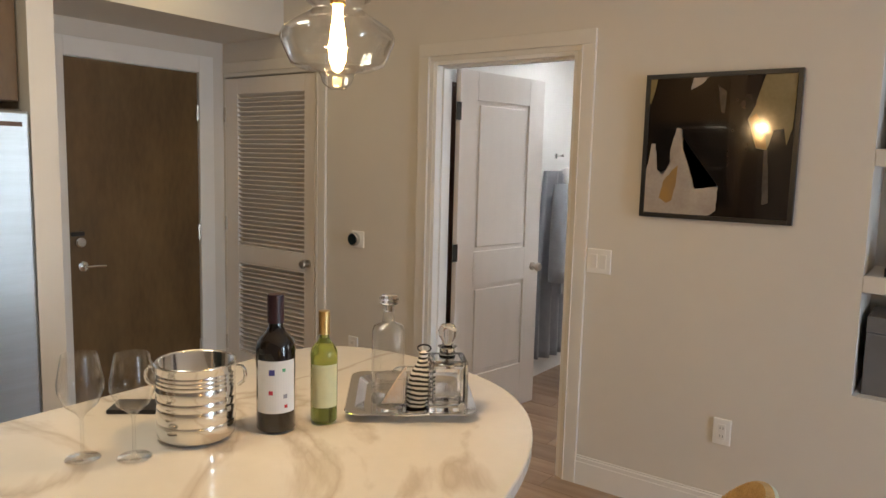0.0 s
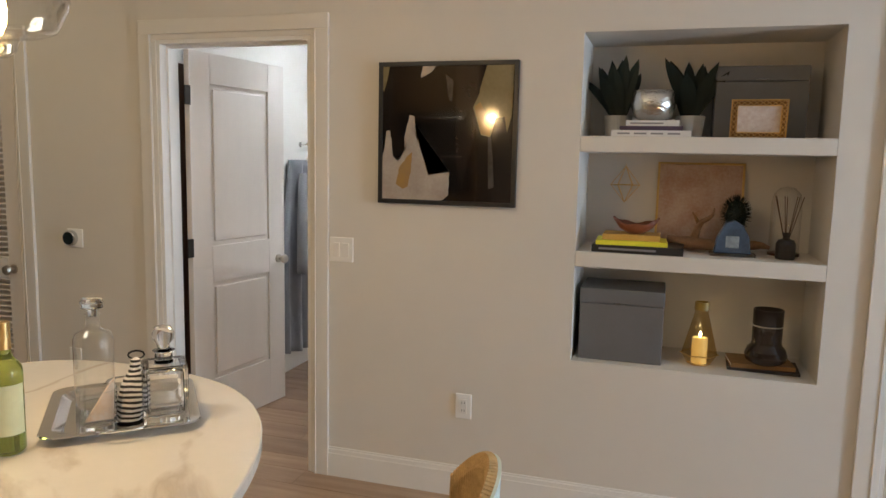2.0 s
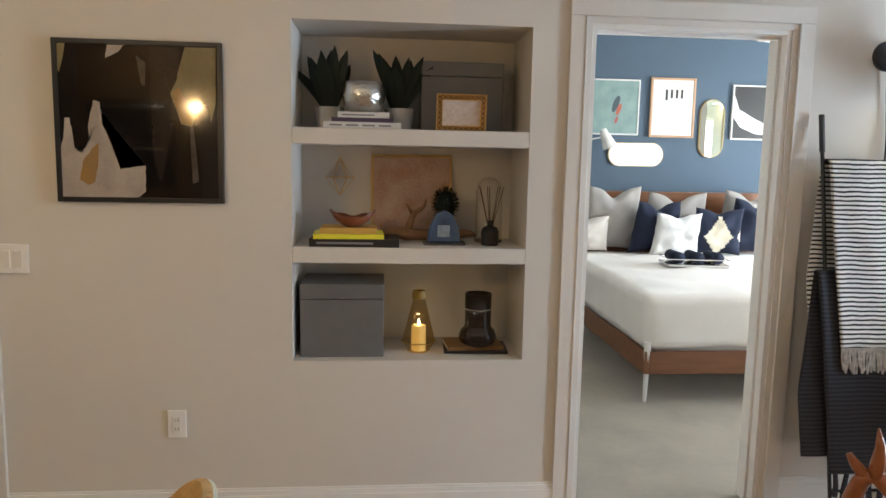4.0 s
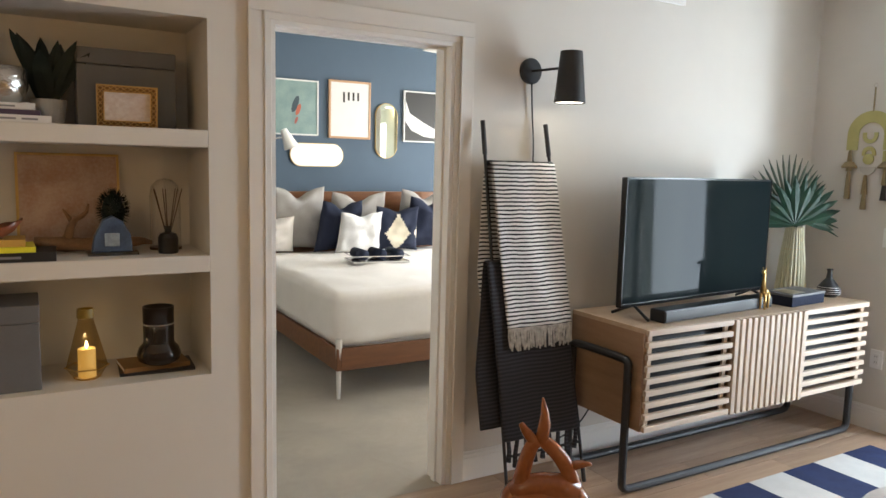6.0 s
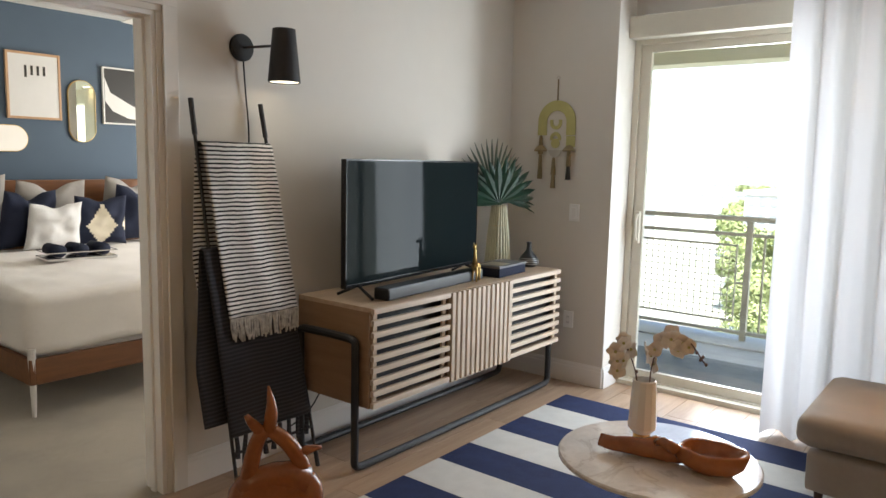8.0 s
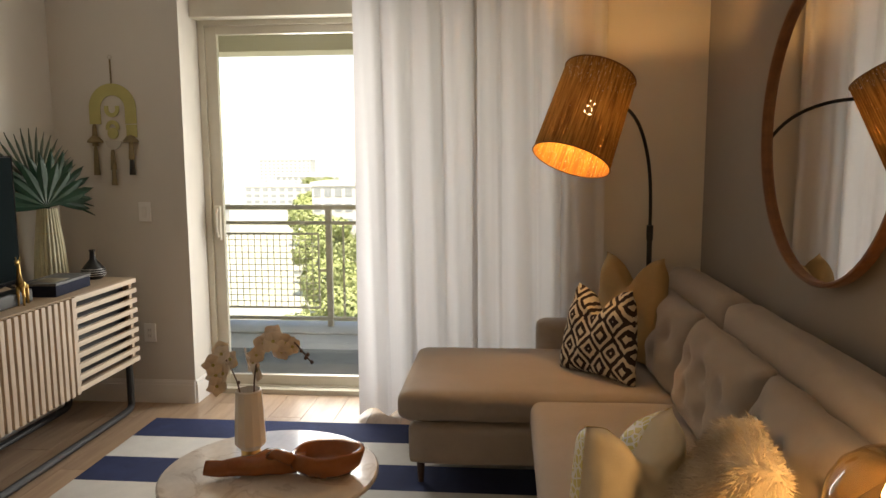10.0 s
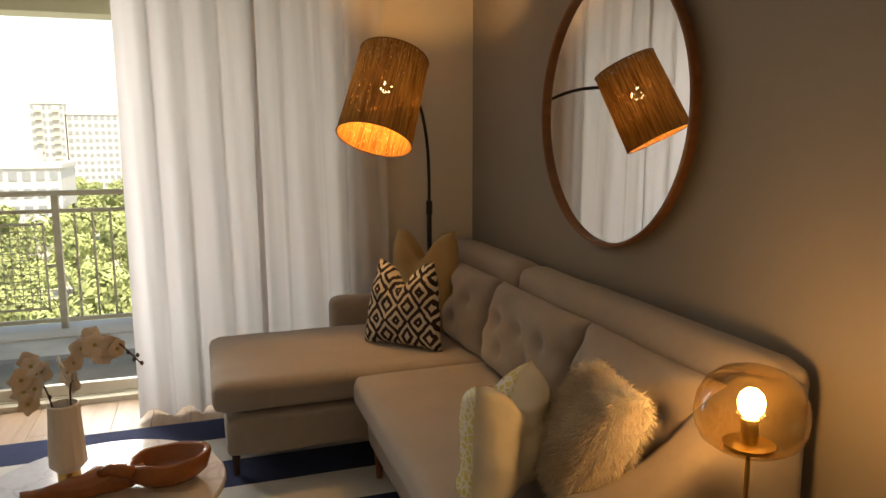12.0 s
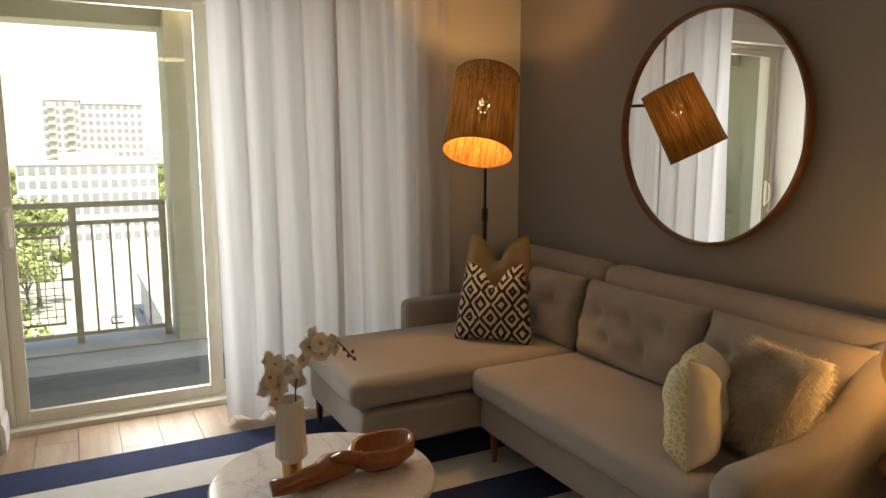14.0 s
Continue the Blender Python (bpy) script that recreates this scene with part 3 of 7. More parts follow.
tube([(0.062, -0.805, 0.89), (0.066, -0.745, 0.89), (0.062, -0.685, 0.885)], 0.009, bm=lev)
part("lever_handle", lev, M["chrome"], d, "chrome lever handle")
part("deadbolt", lathe([(0, 0), (0.032, 0), (0.030, 0.018), (0.022, 0.022), (0, 0.022)], 24, m=pose(0.022, -0.82, 1.035, 0, 90, 0)), M["chrome"], d, "chrome deadbolt")
part("door_guard", box(0.022, -0.875, 1.075, 0.05, -0.80, 1.10, 0.006), M["blackp"], d, "black door guard latch")

# louvred closet door
d = thing("closet_door", pose(-3.895, -0.002, 0), "closed white louvred closet door", "door")
w = 0.885
fr = box(0, -0.0, 0.01, 0.13, 0.034, 2.09, 0.003)
box(w - 0.095, 0.0, 0.01, w, 0.034, 2.09, 0.003, bm=fr)
for z0, z1 in ((0.01, 0.2), (0.84, 0.958), (1.985, 2.09)):
    box(0.13, 0.0, z0, w - 0.095, 0.034, z1, 0.002, bm=fr)
part("door_frame", fr, M["door"], d)
first = None
for z0, z1 in ((0.2, 0.84), (0.958, 1.985)):
    z = z0 + 0.012
    while z < z1 - 0.008:
        if first is None:
            first = part("slat", move(box(-0.33, -0.019, -0.0035, 0.33, 0.019, 0.0035), pose(0, 0, 0, -38)), M["door"], d)
            first.location = (w / 2 + 0.0175, 0.017, z)
        else:
            s = new("slat", first.data)
            s.parent = d
            s.location = (w / 2 + 0.0175, 0.017, z)
        z += 0.0305
part("knob", lathe([(0, 0), (0.026, 0), (0.026, 0.006), (0.010, 0.01), (0.010, 0.03), (0.024, 0.036), (0.028, 0.05), (0.022, 0.062), (0, 0.066)], 24, m=pose(w - 0.055, 0.0, 0.895, 90)), M["nickel"], d, "satin nickel knob")
for z in (0.25, 1.1, 1.85):
    part("hinge", box(-0.008, -0.01, z - 0.05, 0.012, 0.0, z + 0.05, 0.002), M["nickel"], d, "steel hinge")


def panel_door(m, width, height, label):
    """A door with two sunken, raised-field panels. Local x runs from hinge to latch, y through the door."""
    d = thing("panel_door", m, label, "door")
    t, s = 0.018, 0.145
    fr = box(0, -t, 0.01, s, t, height, 0.002)
    box(width - s, -t, 0.01, width, t, height, 0.002, bm=fr)
    for z0, z1 in ((0.01, 0.29), (0.84, 1.045), (height - 0.163, height)):
        box(s, -t, z0, width - s, t, z1, 0.001, bm=fr)
    part("door_frame", fr, M["door"], d)
    for z0, z1 in ((0.29, 0.84), (1.045, height - 0.163)):
        bm = box(s, -0.006, z0, width - s, 0.006, z1)
        for y0, y1 in ((-0.016, -0.006), (0.006, 0.016)):
            box(s + 0.024, y0, z0 + 0.024, width - s - 0.024, y1, z1 - 0.024, 0.006, bm=bm)
        part("panel", bm, M["door"], d)
    for sgn in (-1, 1):
        part("knob", lathe([(0, 0), (0.026, 0), (0.026, 0.006), (0.010, 0.01), (0.010, 0.03), (0.024, 0.036), (0.028, 0.05), (0.022, 0.062), (0, 0.066)], 24, m=pose(width - 0.06, sgn * t, 0.915, 90 if sgn < 0 else -90)), M["nickel"], d, "satin nickel knob")
    for z in (0.25, 1.05, 1.85):
        part("hinge", box(-0.035, -t - 0.006, z - 0.05, 0.004, -t, z + 0.05, 0.002), M["hinge"], d, "dark bronze hinge")
    return d


panel_door(pose(-2.05, 0.175, 0, 0, 0, 81), 0.762, 2.083, "white two-panel door standing open into the bathroom")

# sliding glass door
GX = 5.10
d = thing("sliding_glass_door", pose(GX, 0, 0), "closed white framed sliding glass door to the balcony", "door")
fb = box(-0.06, -0.84, 0.0, 0.06, -0.80, 2.36, 0.003)
box(-0.06, -3.32, 0.0, 0.06, -3.28, 2.36, 0.003, bm=fb)
box(-0.06, -3.28, 2.30, 0.06, -0.84, 2.36, 0.003, bm=fb)
box(-0.06, -3.28, 0.0, 0.06, -0.84, 0.035, 0.003, bm=fb)
part("door_frame", fb, M["frameframe"], d)
for y1, y0, x in ((-0.84, -1.90, -0.022), (-1.86, -2.62, 0.022), (-2.56, -3.28, -0.022)):
    sb = box(x - 0.018, y1 - 0.07, 0.035, x + 0.018, y1, 2.30, 0.003)
    box(x - 0.018, y0, 0.035, x + 0.018, y0 + 0.055, 2.30, 0.003, bm=sb)
    box(x - 0.018, y0 + 0.055, 2.25, x + 0.018, y1 - 0.07, 2.30, 0.002, bm=sb)
    box(x - 0.018, y0 + 0.055, 0.035, x + 0.018, y1 - 0.07, 0.10, 0.002, bm=sb)
    st = part("sash", sb, M["frameframe"], d)
    g = part("pane", box(x - 0.003, y0 + 0.055, 0.10, x + 0.003, y1 - 0.07, 2.25), M["pane"], st)
    g.visible_shadow = False
hb = box(-0.075, -0.90, 0.98, -0.045, -0.865, 1.20, 0.006)
part("handle", tube([(-0.05, -0.885, 0.99), (-0.095, -0.885, 1.02), (-0.10, -0.885, 1.09), (-0.095, -0.885, 1.16), (-0.05, -0.885, 1.19)], 0.009, smoothings=1, bm=hb), M["frameframe"], d)
vb = box(4.93, -3.3, 2.33, 5.03, -0.80, 2.47, 0.006)
part("roller_shade_box", vb, M["frameframe"], None, "white roller shade cassette above the glass door", kind="structure")
structure("window_sill", box(4.98, -3.3, -0.012, 5.04, -0.80, 0.03, 0.003), M["frameframe"])

# ceiling vent near the gallery wall
v = thing("air_vent", pose(3.32, -0.002, 2.515), "white wall air vent grille", "vent")
part("frame", box(-0.2, -0.012, -0.07, 0.2, 0, 0.07, 0.004), M["white"], v)
for k in range(7):
    part("slat", box(-0.18, -0.02, -0.055 + k * 0.017, 0.18, -0.012, -0.047 + k * 0.017), M["white"], v)

# ---- balcony ----
structure("balcony_floor", box(5.16, -3.6, -0.2, 6.9, 0.7, 0.02), M["concrete"], "pale concrete balcony slab")
structure("balcony_kerb", box(6.45, -3.6, 0.02, 6.9, 0.6, 0.04, 0.01), M["concrete"])
structure("balcony_ceiling", box(5.25, -3.6, 2.62, 6.95, 0.6, 2.8), M["stucco"])
structure("balcony_beam", box(6.6, -3.6, 2.38, 6.9, 0.6, 2.62), M["stucco"])
structure("balcony_end_wall", box(6.45, -2.3, 0.04, 6.9, -1.85, 2.62), M["stucco"])
# yellower cream stucco, darkened to offset the open sky's light on this wall
M["dimstucco"] = mat("dimmed_yellow_stucco", (0.30, 0.28, 0.18), 0.85, scale=2, vary=0.04, bump=0.3, fine=120)
structure("balcony_side_wall", box(5.25, 0.5, 0.02, 6.9, 0.7, 2.62), M["dimstucco"])
part("outdoor_mat", box(5.2, -2.6, 0.022, 5.95, -0.5, 0.034, 0.003), M["matgrey"], None, "grey outdoor mat on the balcony floor")["category"] = "mat"


def railing(x, y0, y1):
    r = thing("balcony_railing", pose(x, 0, 0.03), "beige metal balcony railing with wire mesh panels", "railing")
    part("top_rail", box(-0.03, y0, 1.03, 0.03, y1, 1.07, 0.006), M["railpaint"], r)
    part("rail", box(-0.015, y0, 0.90, 0.015, y1, 0.93, 0.003), M["railpaint"], r)
    part("rail", box(-0.015, y0, 0.06, 0.015, y1, 0.09, 0.003), M["railpaint"], r)
    posts = [-1.795, -1.175, -0.09, 0.36]
    for y in posts:
        part("post", box(-0.025, y - 0.025, 0.0, 0.025, y + 0.025, 1.03, 0.004), M["railpaint"], r)
    y = -1.795 + 0.124
    base = part("baluster", box(-0.008, -0.008, 0.09, 0.008, 0.008, 0.90), M["railpaint"], r)
    base.location = (0, y, 0)
    for k in range(1, 4):
        b = new("baluster", base.data)
        b.parent, b.location = r, (0, y + 0.124 * k, 0)
    for k in range(1, 4):
        b = new("baluster", base.data)
        b.parent, b.location = r, (0, -0.09 + 0.11 * k, 0)
    m0, m1 = -1.08, -0.17
    mesh = part("mesh_panel_frame", tube([(0, m0, 0.17), (0, m1, 0.17), (0, m1, 0.82), (0, m0, 0.82)], 0.013, 6, closed=True), M["railpaint"], r)
    wires = bmesh.new()
    for k in range(1, 16):
        yy = m0 + (m1 - m0) * k / 16
        box(-0.003, yy - 0.003, 0.17, 0.003, yy + 0.003, 0.82, bm=wires)
    for k in range(1, 12):
        zz = 0.17 + 0.65 * k / 12
        box(-0.003, m0, zz - 0.003, 0.003, m1, zz + 0.003, bm=wires)
    part("wire_mesh", wires, M["railpaint"], mesh, kind="stuff")
    for yy in (m0 - 0.04, m1 + 0.04):
        part("bracket", box(-0.008, yy - 0.04, 0.49, 0.008, yy + 0.04, 0.51), M["railpaint"], r)


railing(6.7, -1.82, 0.5)
bl = thing("balcony_ceiling_light", pose(6.35, -1.98, 2.62), "small round balcony ceiling light, lit", "lamp")
part("trim_ring", lathe([(0.055, 0), (0.085, 0), (0.085, -0.012), (0.055, -0.008), (0.055, 0)], 32), M["white"], bl)
part("diffuser", lathe([(0, -0.004), (0.056, -0.004), (0.056, 0), (0, 0)], 32), M["hotbulb"], bl, "glowing diffuser")
# ---- living room: large things ----
def rug():
    r = thing("striped_rug", pose(0, 0, 0), "navy and cream wide-striped flat wool rug", "rug")
    x = 4.49
    k = 0
    w = 0.268
    while x > 2.2:
        part("stripe", box(x - w, -3.5, 0.0, x, -0.69, 0.010, 0.002), M["navy"] if k % 2 == 0 else M["cream"], r, "navy stripe" if k % 2 == 0 else "cream stripe")
        x -= w
        k += 1


rug()


def console():
    c = thing("tv_console", pose(2.78, -0.05, 0), "pale oak media console with slatted doors on a black tube frame", "cabinet")
    W, D, z0, z1 = 1.775, 0.53, 0.33, 0.82
    body = box(0, -D + 0.02, z1 - 0.022, W, 0, z1, 0.002)
    part("top", body, M["oak"], c)
    part("side", box(0, -D + 0.03, z0, 0.02, 0, z1 - 0.022, 0.001), M["oakside"], c)
    part("side", box(W - 0.02, -D + 0.03, z0, W, 0, z1 - 0.022, 0.001), M["oakside"], c)
    part("bottom", box(0.02, -D + 0.03, z0, W - 0.02, 0, z0 + 0.02), M["oakside"], c)
    part("back", box(0.02, -0.012, z0 + 0.02, W - 0.02, 0, z1 - 0.022), M["oakside"], c)
    part("inner_panel", box(0.02, -D + 0.07, z0 + 0.02, W - 0.02, -D + 0.08, z1 - 0.022), M["blackp"], c)
    wd = W / 3
    for k in (0, 2):
        d = part("door", box(k * wd + 0.02, -D + 0.022, z0 + 0.005, k * wd + 0.045, -D + 0.035, z1 - 0.005), M["oakv"], c, "horizontally slatted oak door")
        part("stile", box((k + 1) * wd - 0.045, -D + 0.022, z0 + 0.005, (k + 1) * wd - 0.02, -D + 0.035, z1 - 0.005), M["oakv"], d)
        n = 9
        for i in range(n):
            zz = z0 + 0.004 + (z1 - z0 - 0.033) * i / (n - 1)
            part("slat", box(k * wd + 0.002, -D, zz, (k + 1) * wd - 0.002, -D + 0.022, zz + 0.027, 0.002), M["oakslat"], d)
    d = part("door", box(wd + 0.004, -D + 0.022, z0, 2 * wd - 0.004, -D + 0.035, z1 - 0.004), M["oakside"], c, "vertically slatted oak door")
    n = 13
    for i in range(n):
        xx = wd + 0.006 + (wd - 0.012 - 0.028) * i / (n - 1)
        part("slat", box(xx, -D - 0.006, z0 - 0.002, xx + 0.028, -D + 0.022, z1 - 0.004, 0.002), M["oakv"], d)
    for y in (-D + 0.09, -0.05):
        part("runner", tube([(-0.03, y, 0.60), (-0.03, y, 0.10), (-0.03, y, 0.032), (0.05, y, 0.022), (W - 0.05, y, 0.022), (W + 0.03, y, 0.032), (W + 0.03, y, 0.10), (W + 0.03, y, 0.60)], 0.02, 10, smoothings=2), M["black"], c, "black steel tube runner")
    for x in (-0.03, W + 0.03):
        part("side_tube", tube([(x, -D + 0.09, 0.55), (x, -D + 0.09, 0.62), (x, -D + 0.09, 0.655), (x, -D + 0.13, 0.665), (x, -0.09, 0.665), (x, -0.05, 0.655), (x, -0.05, 0.62), (x, -0.05, 0.55)], 0.02, 10, smoothings=2), M["black"], c, "black steel tube")


console()


def television():
    a, b = Vector((2.83, -0.33)), Vector((4.04, -0.235))
    ang = math.degrees(math.atan2(b.y - a.y, b.x - a.x))
    t = thing("television", pose((a.x + b.x) / 2, (a.y + b.y) / 2, 0.82, 0, 0, ang), "large flat black television standing on the oak console", "television")
    w, h0, h1 = 1.225 / 2, 0.055, 0.69
    part("housing", box(-w, -0.012, h0, w, 0.02, h1, 0.004), M["blackp"], t)
    part("back_cover", box(-w * 0.7, 0.02, h0 + 0.05, w * 0.7, 0.05, h1 - 0.18, 0.01), M["blackp"], t)
    part("screen", box(-w + 0.009, -0.0145, h0 + 0.02, w - 0.009, -0.012, h1 - 0.009), M["screen"], t, "dark glossy screen")
    bz = box(-w, -0.016, h0, w, -0.012, h0 + 0.016, 0.001)
    for sx in (-w, w - 0.006):
        box(sx, -0.016, h0 + 0.016, sx + 0.006, -0.012, h1, 0.001, bm=bz)
    box(-w + 0.006, -0.016, h1 - 0.006, w - 0.006, -0.012, h1, 0.001, bm=bz)
    part("bezel", bz, M["chromeedge"], t, "polished dark bezel")
    for sx in (-1, 1):
        x = sx * (w - 0.08)
        part("foot", tube([(x, -0.12, 0.008), (x - sx * 0.03, 0.0, 0.06), (x, 0.11, 0.008)], 0.008, 8), M["blackp"], t, "splayed black foot")


M["chromeedge"] = mat("dark_polished_edge", (0.05, 0.05, 0.055), 0.15, 0.6, vary=0, bump=0)
television()


def bar_speaker():
    s = thing("soundbar", pose(3.40, -0.43, 0.82, 0, 0, 4), "black soundbar lying on the oak console", "speaker")
    part("body", box(-0.45, -0.045, 0, 0.45, 0.045, 0.062, 0.008), M["blackp"], s)
    part("grille", box(-0.44, -0.048, 0.006, 0.44, -0.045, 0.056), M["black"], s)


bar_speaker()


def sofa():
    s = thing("sectional_sofa", pose(0, 0, 0), "warm grey fabric sectional sofa with chaise and tufted back cushions", "sofa")
    F = M["sofa"]
    part("base", slab(2.20, -3.62, 0.15, 3.64, -2.86, 0.33, 0.03, bulge=0), F, s, smooth=True)
    part("chaise_base", slab(3.64, -3.62, 0.15, 4.47, -2.27, 0.33, 0.03, bulge=0), F, s, smooth=True)
    part("seat_cushion", slab(2.205, -3.60, 0.33, 3.635, -2.80, 0.475, 0.05, 20, 0.015), F, s, smooth=True)
    part("chaise_cushion", slab(3.645, -3.60, 0.34, 4.46, -2.22, 0.475, 0.05, 20, 0.015, 3), F, s, smooth=True)
    for x0, x1 in ((2.06, 3.615), (3.625, 4.60)):
        bm = slab(x0, -0.09, 0.0, x1, 0.09, 0.607, 0.07, 14, 0.0)
        part("backrest", move(bm, pose(0, -3.60, 0.305, 5)), F, s, "low padded backrest section", smooth=True)
    for sx, x0 in ((0, 4.465),):
        part("arm", slab(x0, -3.64, 0.18, x0 + 0.13, -2.86, 0.62, 0.05, 12, 0), F, s, "padded arm", smooth=True)
    prof = [(-2.80, 0.15), (-2.78, 0.52), (-2.80, 0.555), (-2.85, 0.58), (-3.0, 0.59), (-3.14, 0.605), (-3.25, 0.64), (-3.36, 0.71), (-3.46, 0.80), (-3.54, 0.86), (-3.63, 0.885), (-3.70, 0.85), (-3.70, 0.15)]
    arm = prism([(y, z) for y, z in prof], 0, 0.15, 0.04)
    arm.transform(Matrix(((0, 0, 1, 2.045), (1, 0, 0, 0), (0, 1, 0, 0), (0, 0, 0, 1))))
    bmesh.ops.recalc_face_normals(arm, faces=arm.faces)
    part("arm", arm, F, s, "sloping padded arm", smooth=True)
    tuft = [(-0.55, 0.25), (0.0, 0.25), (0.55, 0.25), (-0.3, -0.35), (0.3, -0.35)]
    for x, wd, k in ((4.03, 0.77, 1), (3.225, 0.775, 2), (2.49, 0.69, 3)):
        bm = pillow(wd, 0.385, 0.20, 0.03, 34, k, tuft if k < 3 else tuft[:3], 0.022)
        part("back_cushion", move(bm, pose(x, -3.42, 0.465, 13)), F, s, "button tufted back cushion", smooth=True)
    for x, y in ((4.42, -2.31), (3.79, -2.31), (4.42, -3.6), (3.56, -2.90), (2.24, -2.90), (2.24, -3.6), (3.0, -3.6)):
        part("leg", lathe([(0, 0), (0.013, 0), (0.022, 0.14), (0.022, 0.16), (0, 0.16)], 14, m=pose(x, y, 0.010)), M["darkwood"] if x > 3.6 else M["walnut"], s, "tapered wooden leg")


sofa()


def coffee_table():
    t = thing("round_coffee_table", pose(2.99, -1.88, 0.010), "round white marble coffee table on a metal base", "table")
    R = 0.375
    part("tabletop", lathe([(0, 0.37), (R - 0.03, 0.37), (R, 0.385), (R, 0.394), (R - 0.006, 0.40), (0, 0.40)], 64), M["marble2"], t, "white marble top", smooth=False)
    part("stem", lathe([(0, 0.02), (0.03, 0.02), (0.03, 0.36), (0.09, 0.37), (0, 0.37)], 24), M["nickel"], t)
    part("base", lathe([(0, 0), (0.2, 0), (0.2, 0.008), (0.03, 0.025), (0, 0.025)], 40), M["nickel"], t)


coffee_table()


def drape(y0, y1, x, z0, z1, folds, depth, seed, name, label):
    bm = bmesh.new()
    n, k = folds * 14, 26
    rows = []
    rr = random.Random(seed)
    ph = [rr.uniform(-1.3, 1.3) for _ in range(folds + 2)]
    am = [rr.uniform(0.35, 1.35) for _ in range(folds + 2)]
    for j in range(k + 1):
        v = j / k
        z = z0 + (z1 - z0) * v
        row = []
        for i in range(n + 1):
            u = i / n
            f = u * folds
            fi = int(f)
            p = f * 2 * math.pi + np.interp(f, range(folds + 2), ph) * (1.6 - v)
            a = np.interp(f, range(folds + 2), am)
            dx = depth * a * math.sin(p) * (1.0 - 0.25 * v) + 0.012 * math.sin(1.7 * p + 3 * v) + 0.003 * math.sin(4.1 * p + 5 * v + 1) + 0.02 * (1 - v) * noise.noise((u * 6, v * 2, seed))
            hem = 0.012 * math.sin(p + 1.0) if j == 0 else 0
            row.append(bm.verts.new((x + dx, y0 + (y1 - y0) * u + 0.012 * math.cos(p), z + hem)))
        rows.append(row)
    for a, b in zip(rows, rows[1:]):
        for i in range(n):
            bm.faces.new((a[i], a[i + 1], b[i + 1], b[i]))
    c = thing(name, pose(0, 0, 0), label, "curtain")
    part("cloth", bm, M["curtain"], c, smooth=True)
    return c


c = drape(-1.86, -2.54, 4.665, 0.012, 2.70, 4, 0.040, 4, "curtain", "sheer white floor-length curtain hanging in soft folds")
c = drape(-2.52, -3.23, 4.650, 0.012, 2.70, 4, 0.026, 9, "curtain", "sheer white floor-length curtain hanging in soft folds")
structure("curtain_track", box(4.62, -3.24, 2.705, 4.68, -1.0, CEIL, 0.003), M["white"])


def wall_mirror():
    m = thing("round_wall_mirror", pose(3.135, SOFA_Y + 0.028, 1.585, 90), "large round mirror in a thin walnut frame on the taupe wall", "mirror")
    prof = [(0.505, 0.0), (0.530, 0.0), (0.530, 0.03), (0.526, 0.036), (0.518, 0.036), (0.514, 0.03), (0.514, 0.012), (0.505, 0.012)]
    part("frame", lathe(prof + [prof[0]], 72, m=pose(0, 0, 0, 180)), M["walnut"], m, smooth=False)
    part("glass", lathe([(0, 0.002), (0.513, 0.002), (0.513, 0.014), (0, 0.014)], 72, m=pose(0, 0, 0, 180)), M["mirror"], m)
    part("backing", lathe([(0, -0.028), (0.45, -0.028), (0.45, 0.0), (0, 0.0)], 48, m=pose(0, 0, 0, 180)), M["darkwood"], m)


wall_mirror()


def arc_lamp():
    l = thing("arc_floor_lamp", pose(4.63, -3.475, 0), "black arc floor lamp with a tilted woven string drum shade, lit", "lamp")
    part("base", lathe([(0, 0), (0.12, 0), (0.12, 0.02), (0.02, 0.035), (0, 0.035)], 32, m=pose(-0.06, 0, 0)), M["black"], l)
    part("pole", tube([(0, 0, 0.03), (0, 0, 1.10)], 0.014, 10), M["black"], l)
    part("sleeve", lathe([(0, 1.04), (0.018, 1.04), (0.018, 1.12), (0, 1.12)], 16), M["black"], l)
    c = Vector((3.935, -3.045, 1.668)) - Vector((4.63, -3.475, 0))
    part("arc", tube([(0, 0, 1.10), (-0.002, 0.0, 1.24), (-0.03, 0.015, 1.42), (-0.10, 0.06, 1.58), (-0.22, 0.13, 1.69), (-0.38, 0.23, 1.745), tuple(c + Vector((0.11, -0.115, 0.075)))], 0.009, 10, smoothings=2), M["black"], l)
    down = Vector((-0.36, 0.36, -1)).normalized()
    q = (-down).to_track_quat("Z", "Y").to_matrix().to_4x4()
    sh = Matrix.Translation(c + down * 0.005) @ q
    R, hh = 0.174, 0.212
    shade = part("shade", lathe([(R, -hh), (R - 0.006, 0), (R - 0.012, hh)], 64), M["shade"], l, "brown woven string drum shade, glowing inside", m=sh, smooth=True)
    shade.matrix_basis = sh
    for rr_, zz in ((R, -hh), (R - 0.012, hh)):
        part("rim", tube([(rr_ * math.cos(k * math.pi / 24), rr_ * math.sin(k * math.pi / 24), zz) for k in range(48)], 0.0035, 6, closed=True), M["shaderim"], l, "folded brown shade rim").matrix_basis = sh
    part("socket", lathe([(0, 0.078), (0.02, 0.078), (0.02, 0.14), (0, 0.14)], 16), M["brass"], l).matrix_basis = sh
    part("spider", tube([(-R + 0.014, 0, 0.135), (0, 0, 0.135), (R - 0.014, 0, 0.135)], 0.003, 6), M["black"], l).matrix_basis = sh
    b = part("bulb", lathe([(0, 0.010), (0.02, 0.017), (0.03, 0.040), (0.026, 0.065), (0.014, 0.080), (0, 0.080)], 20), M["hotbulb"], l, "glowing bulb", smooth=True)
    b.matrix_basis = sh
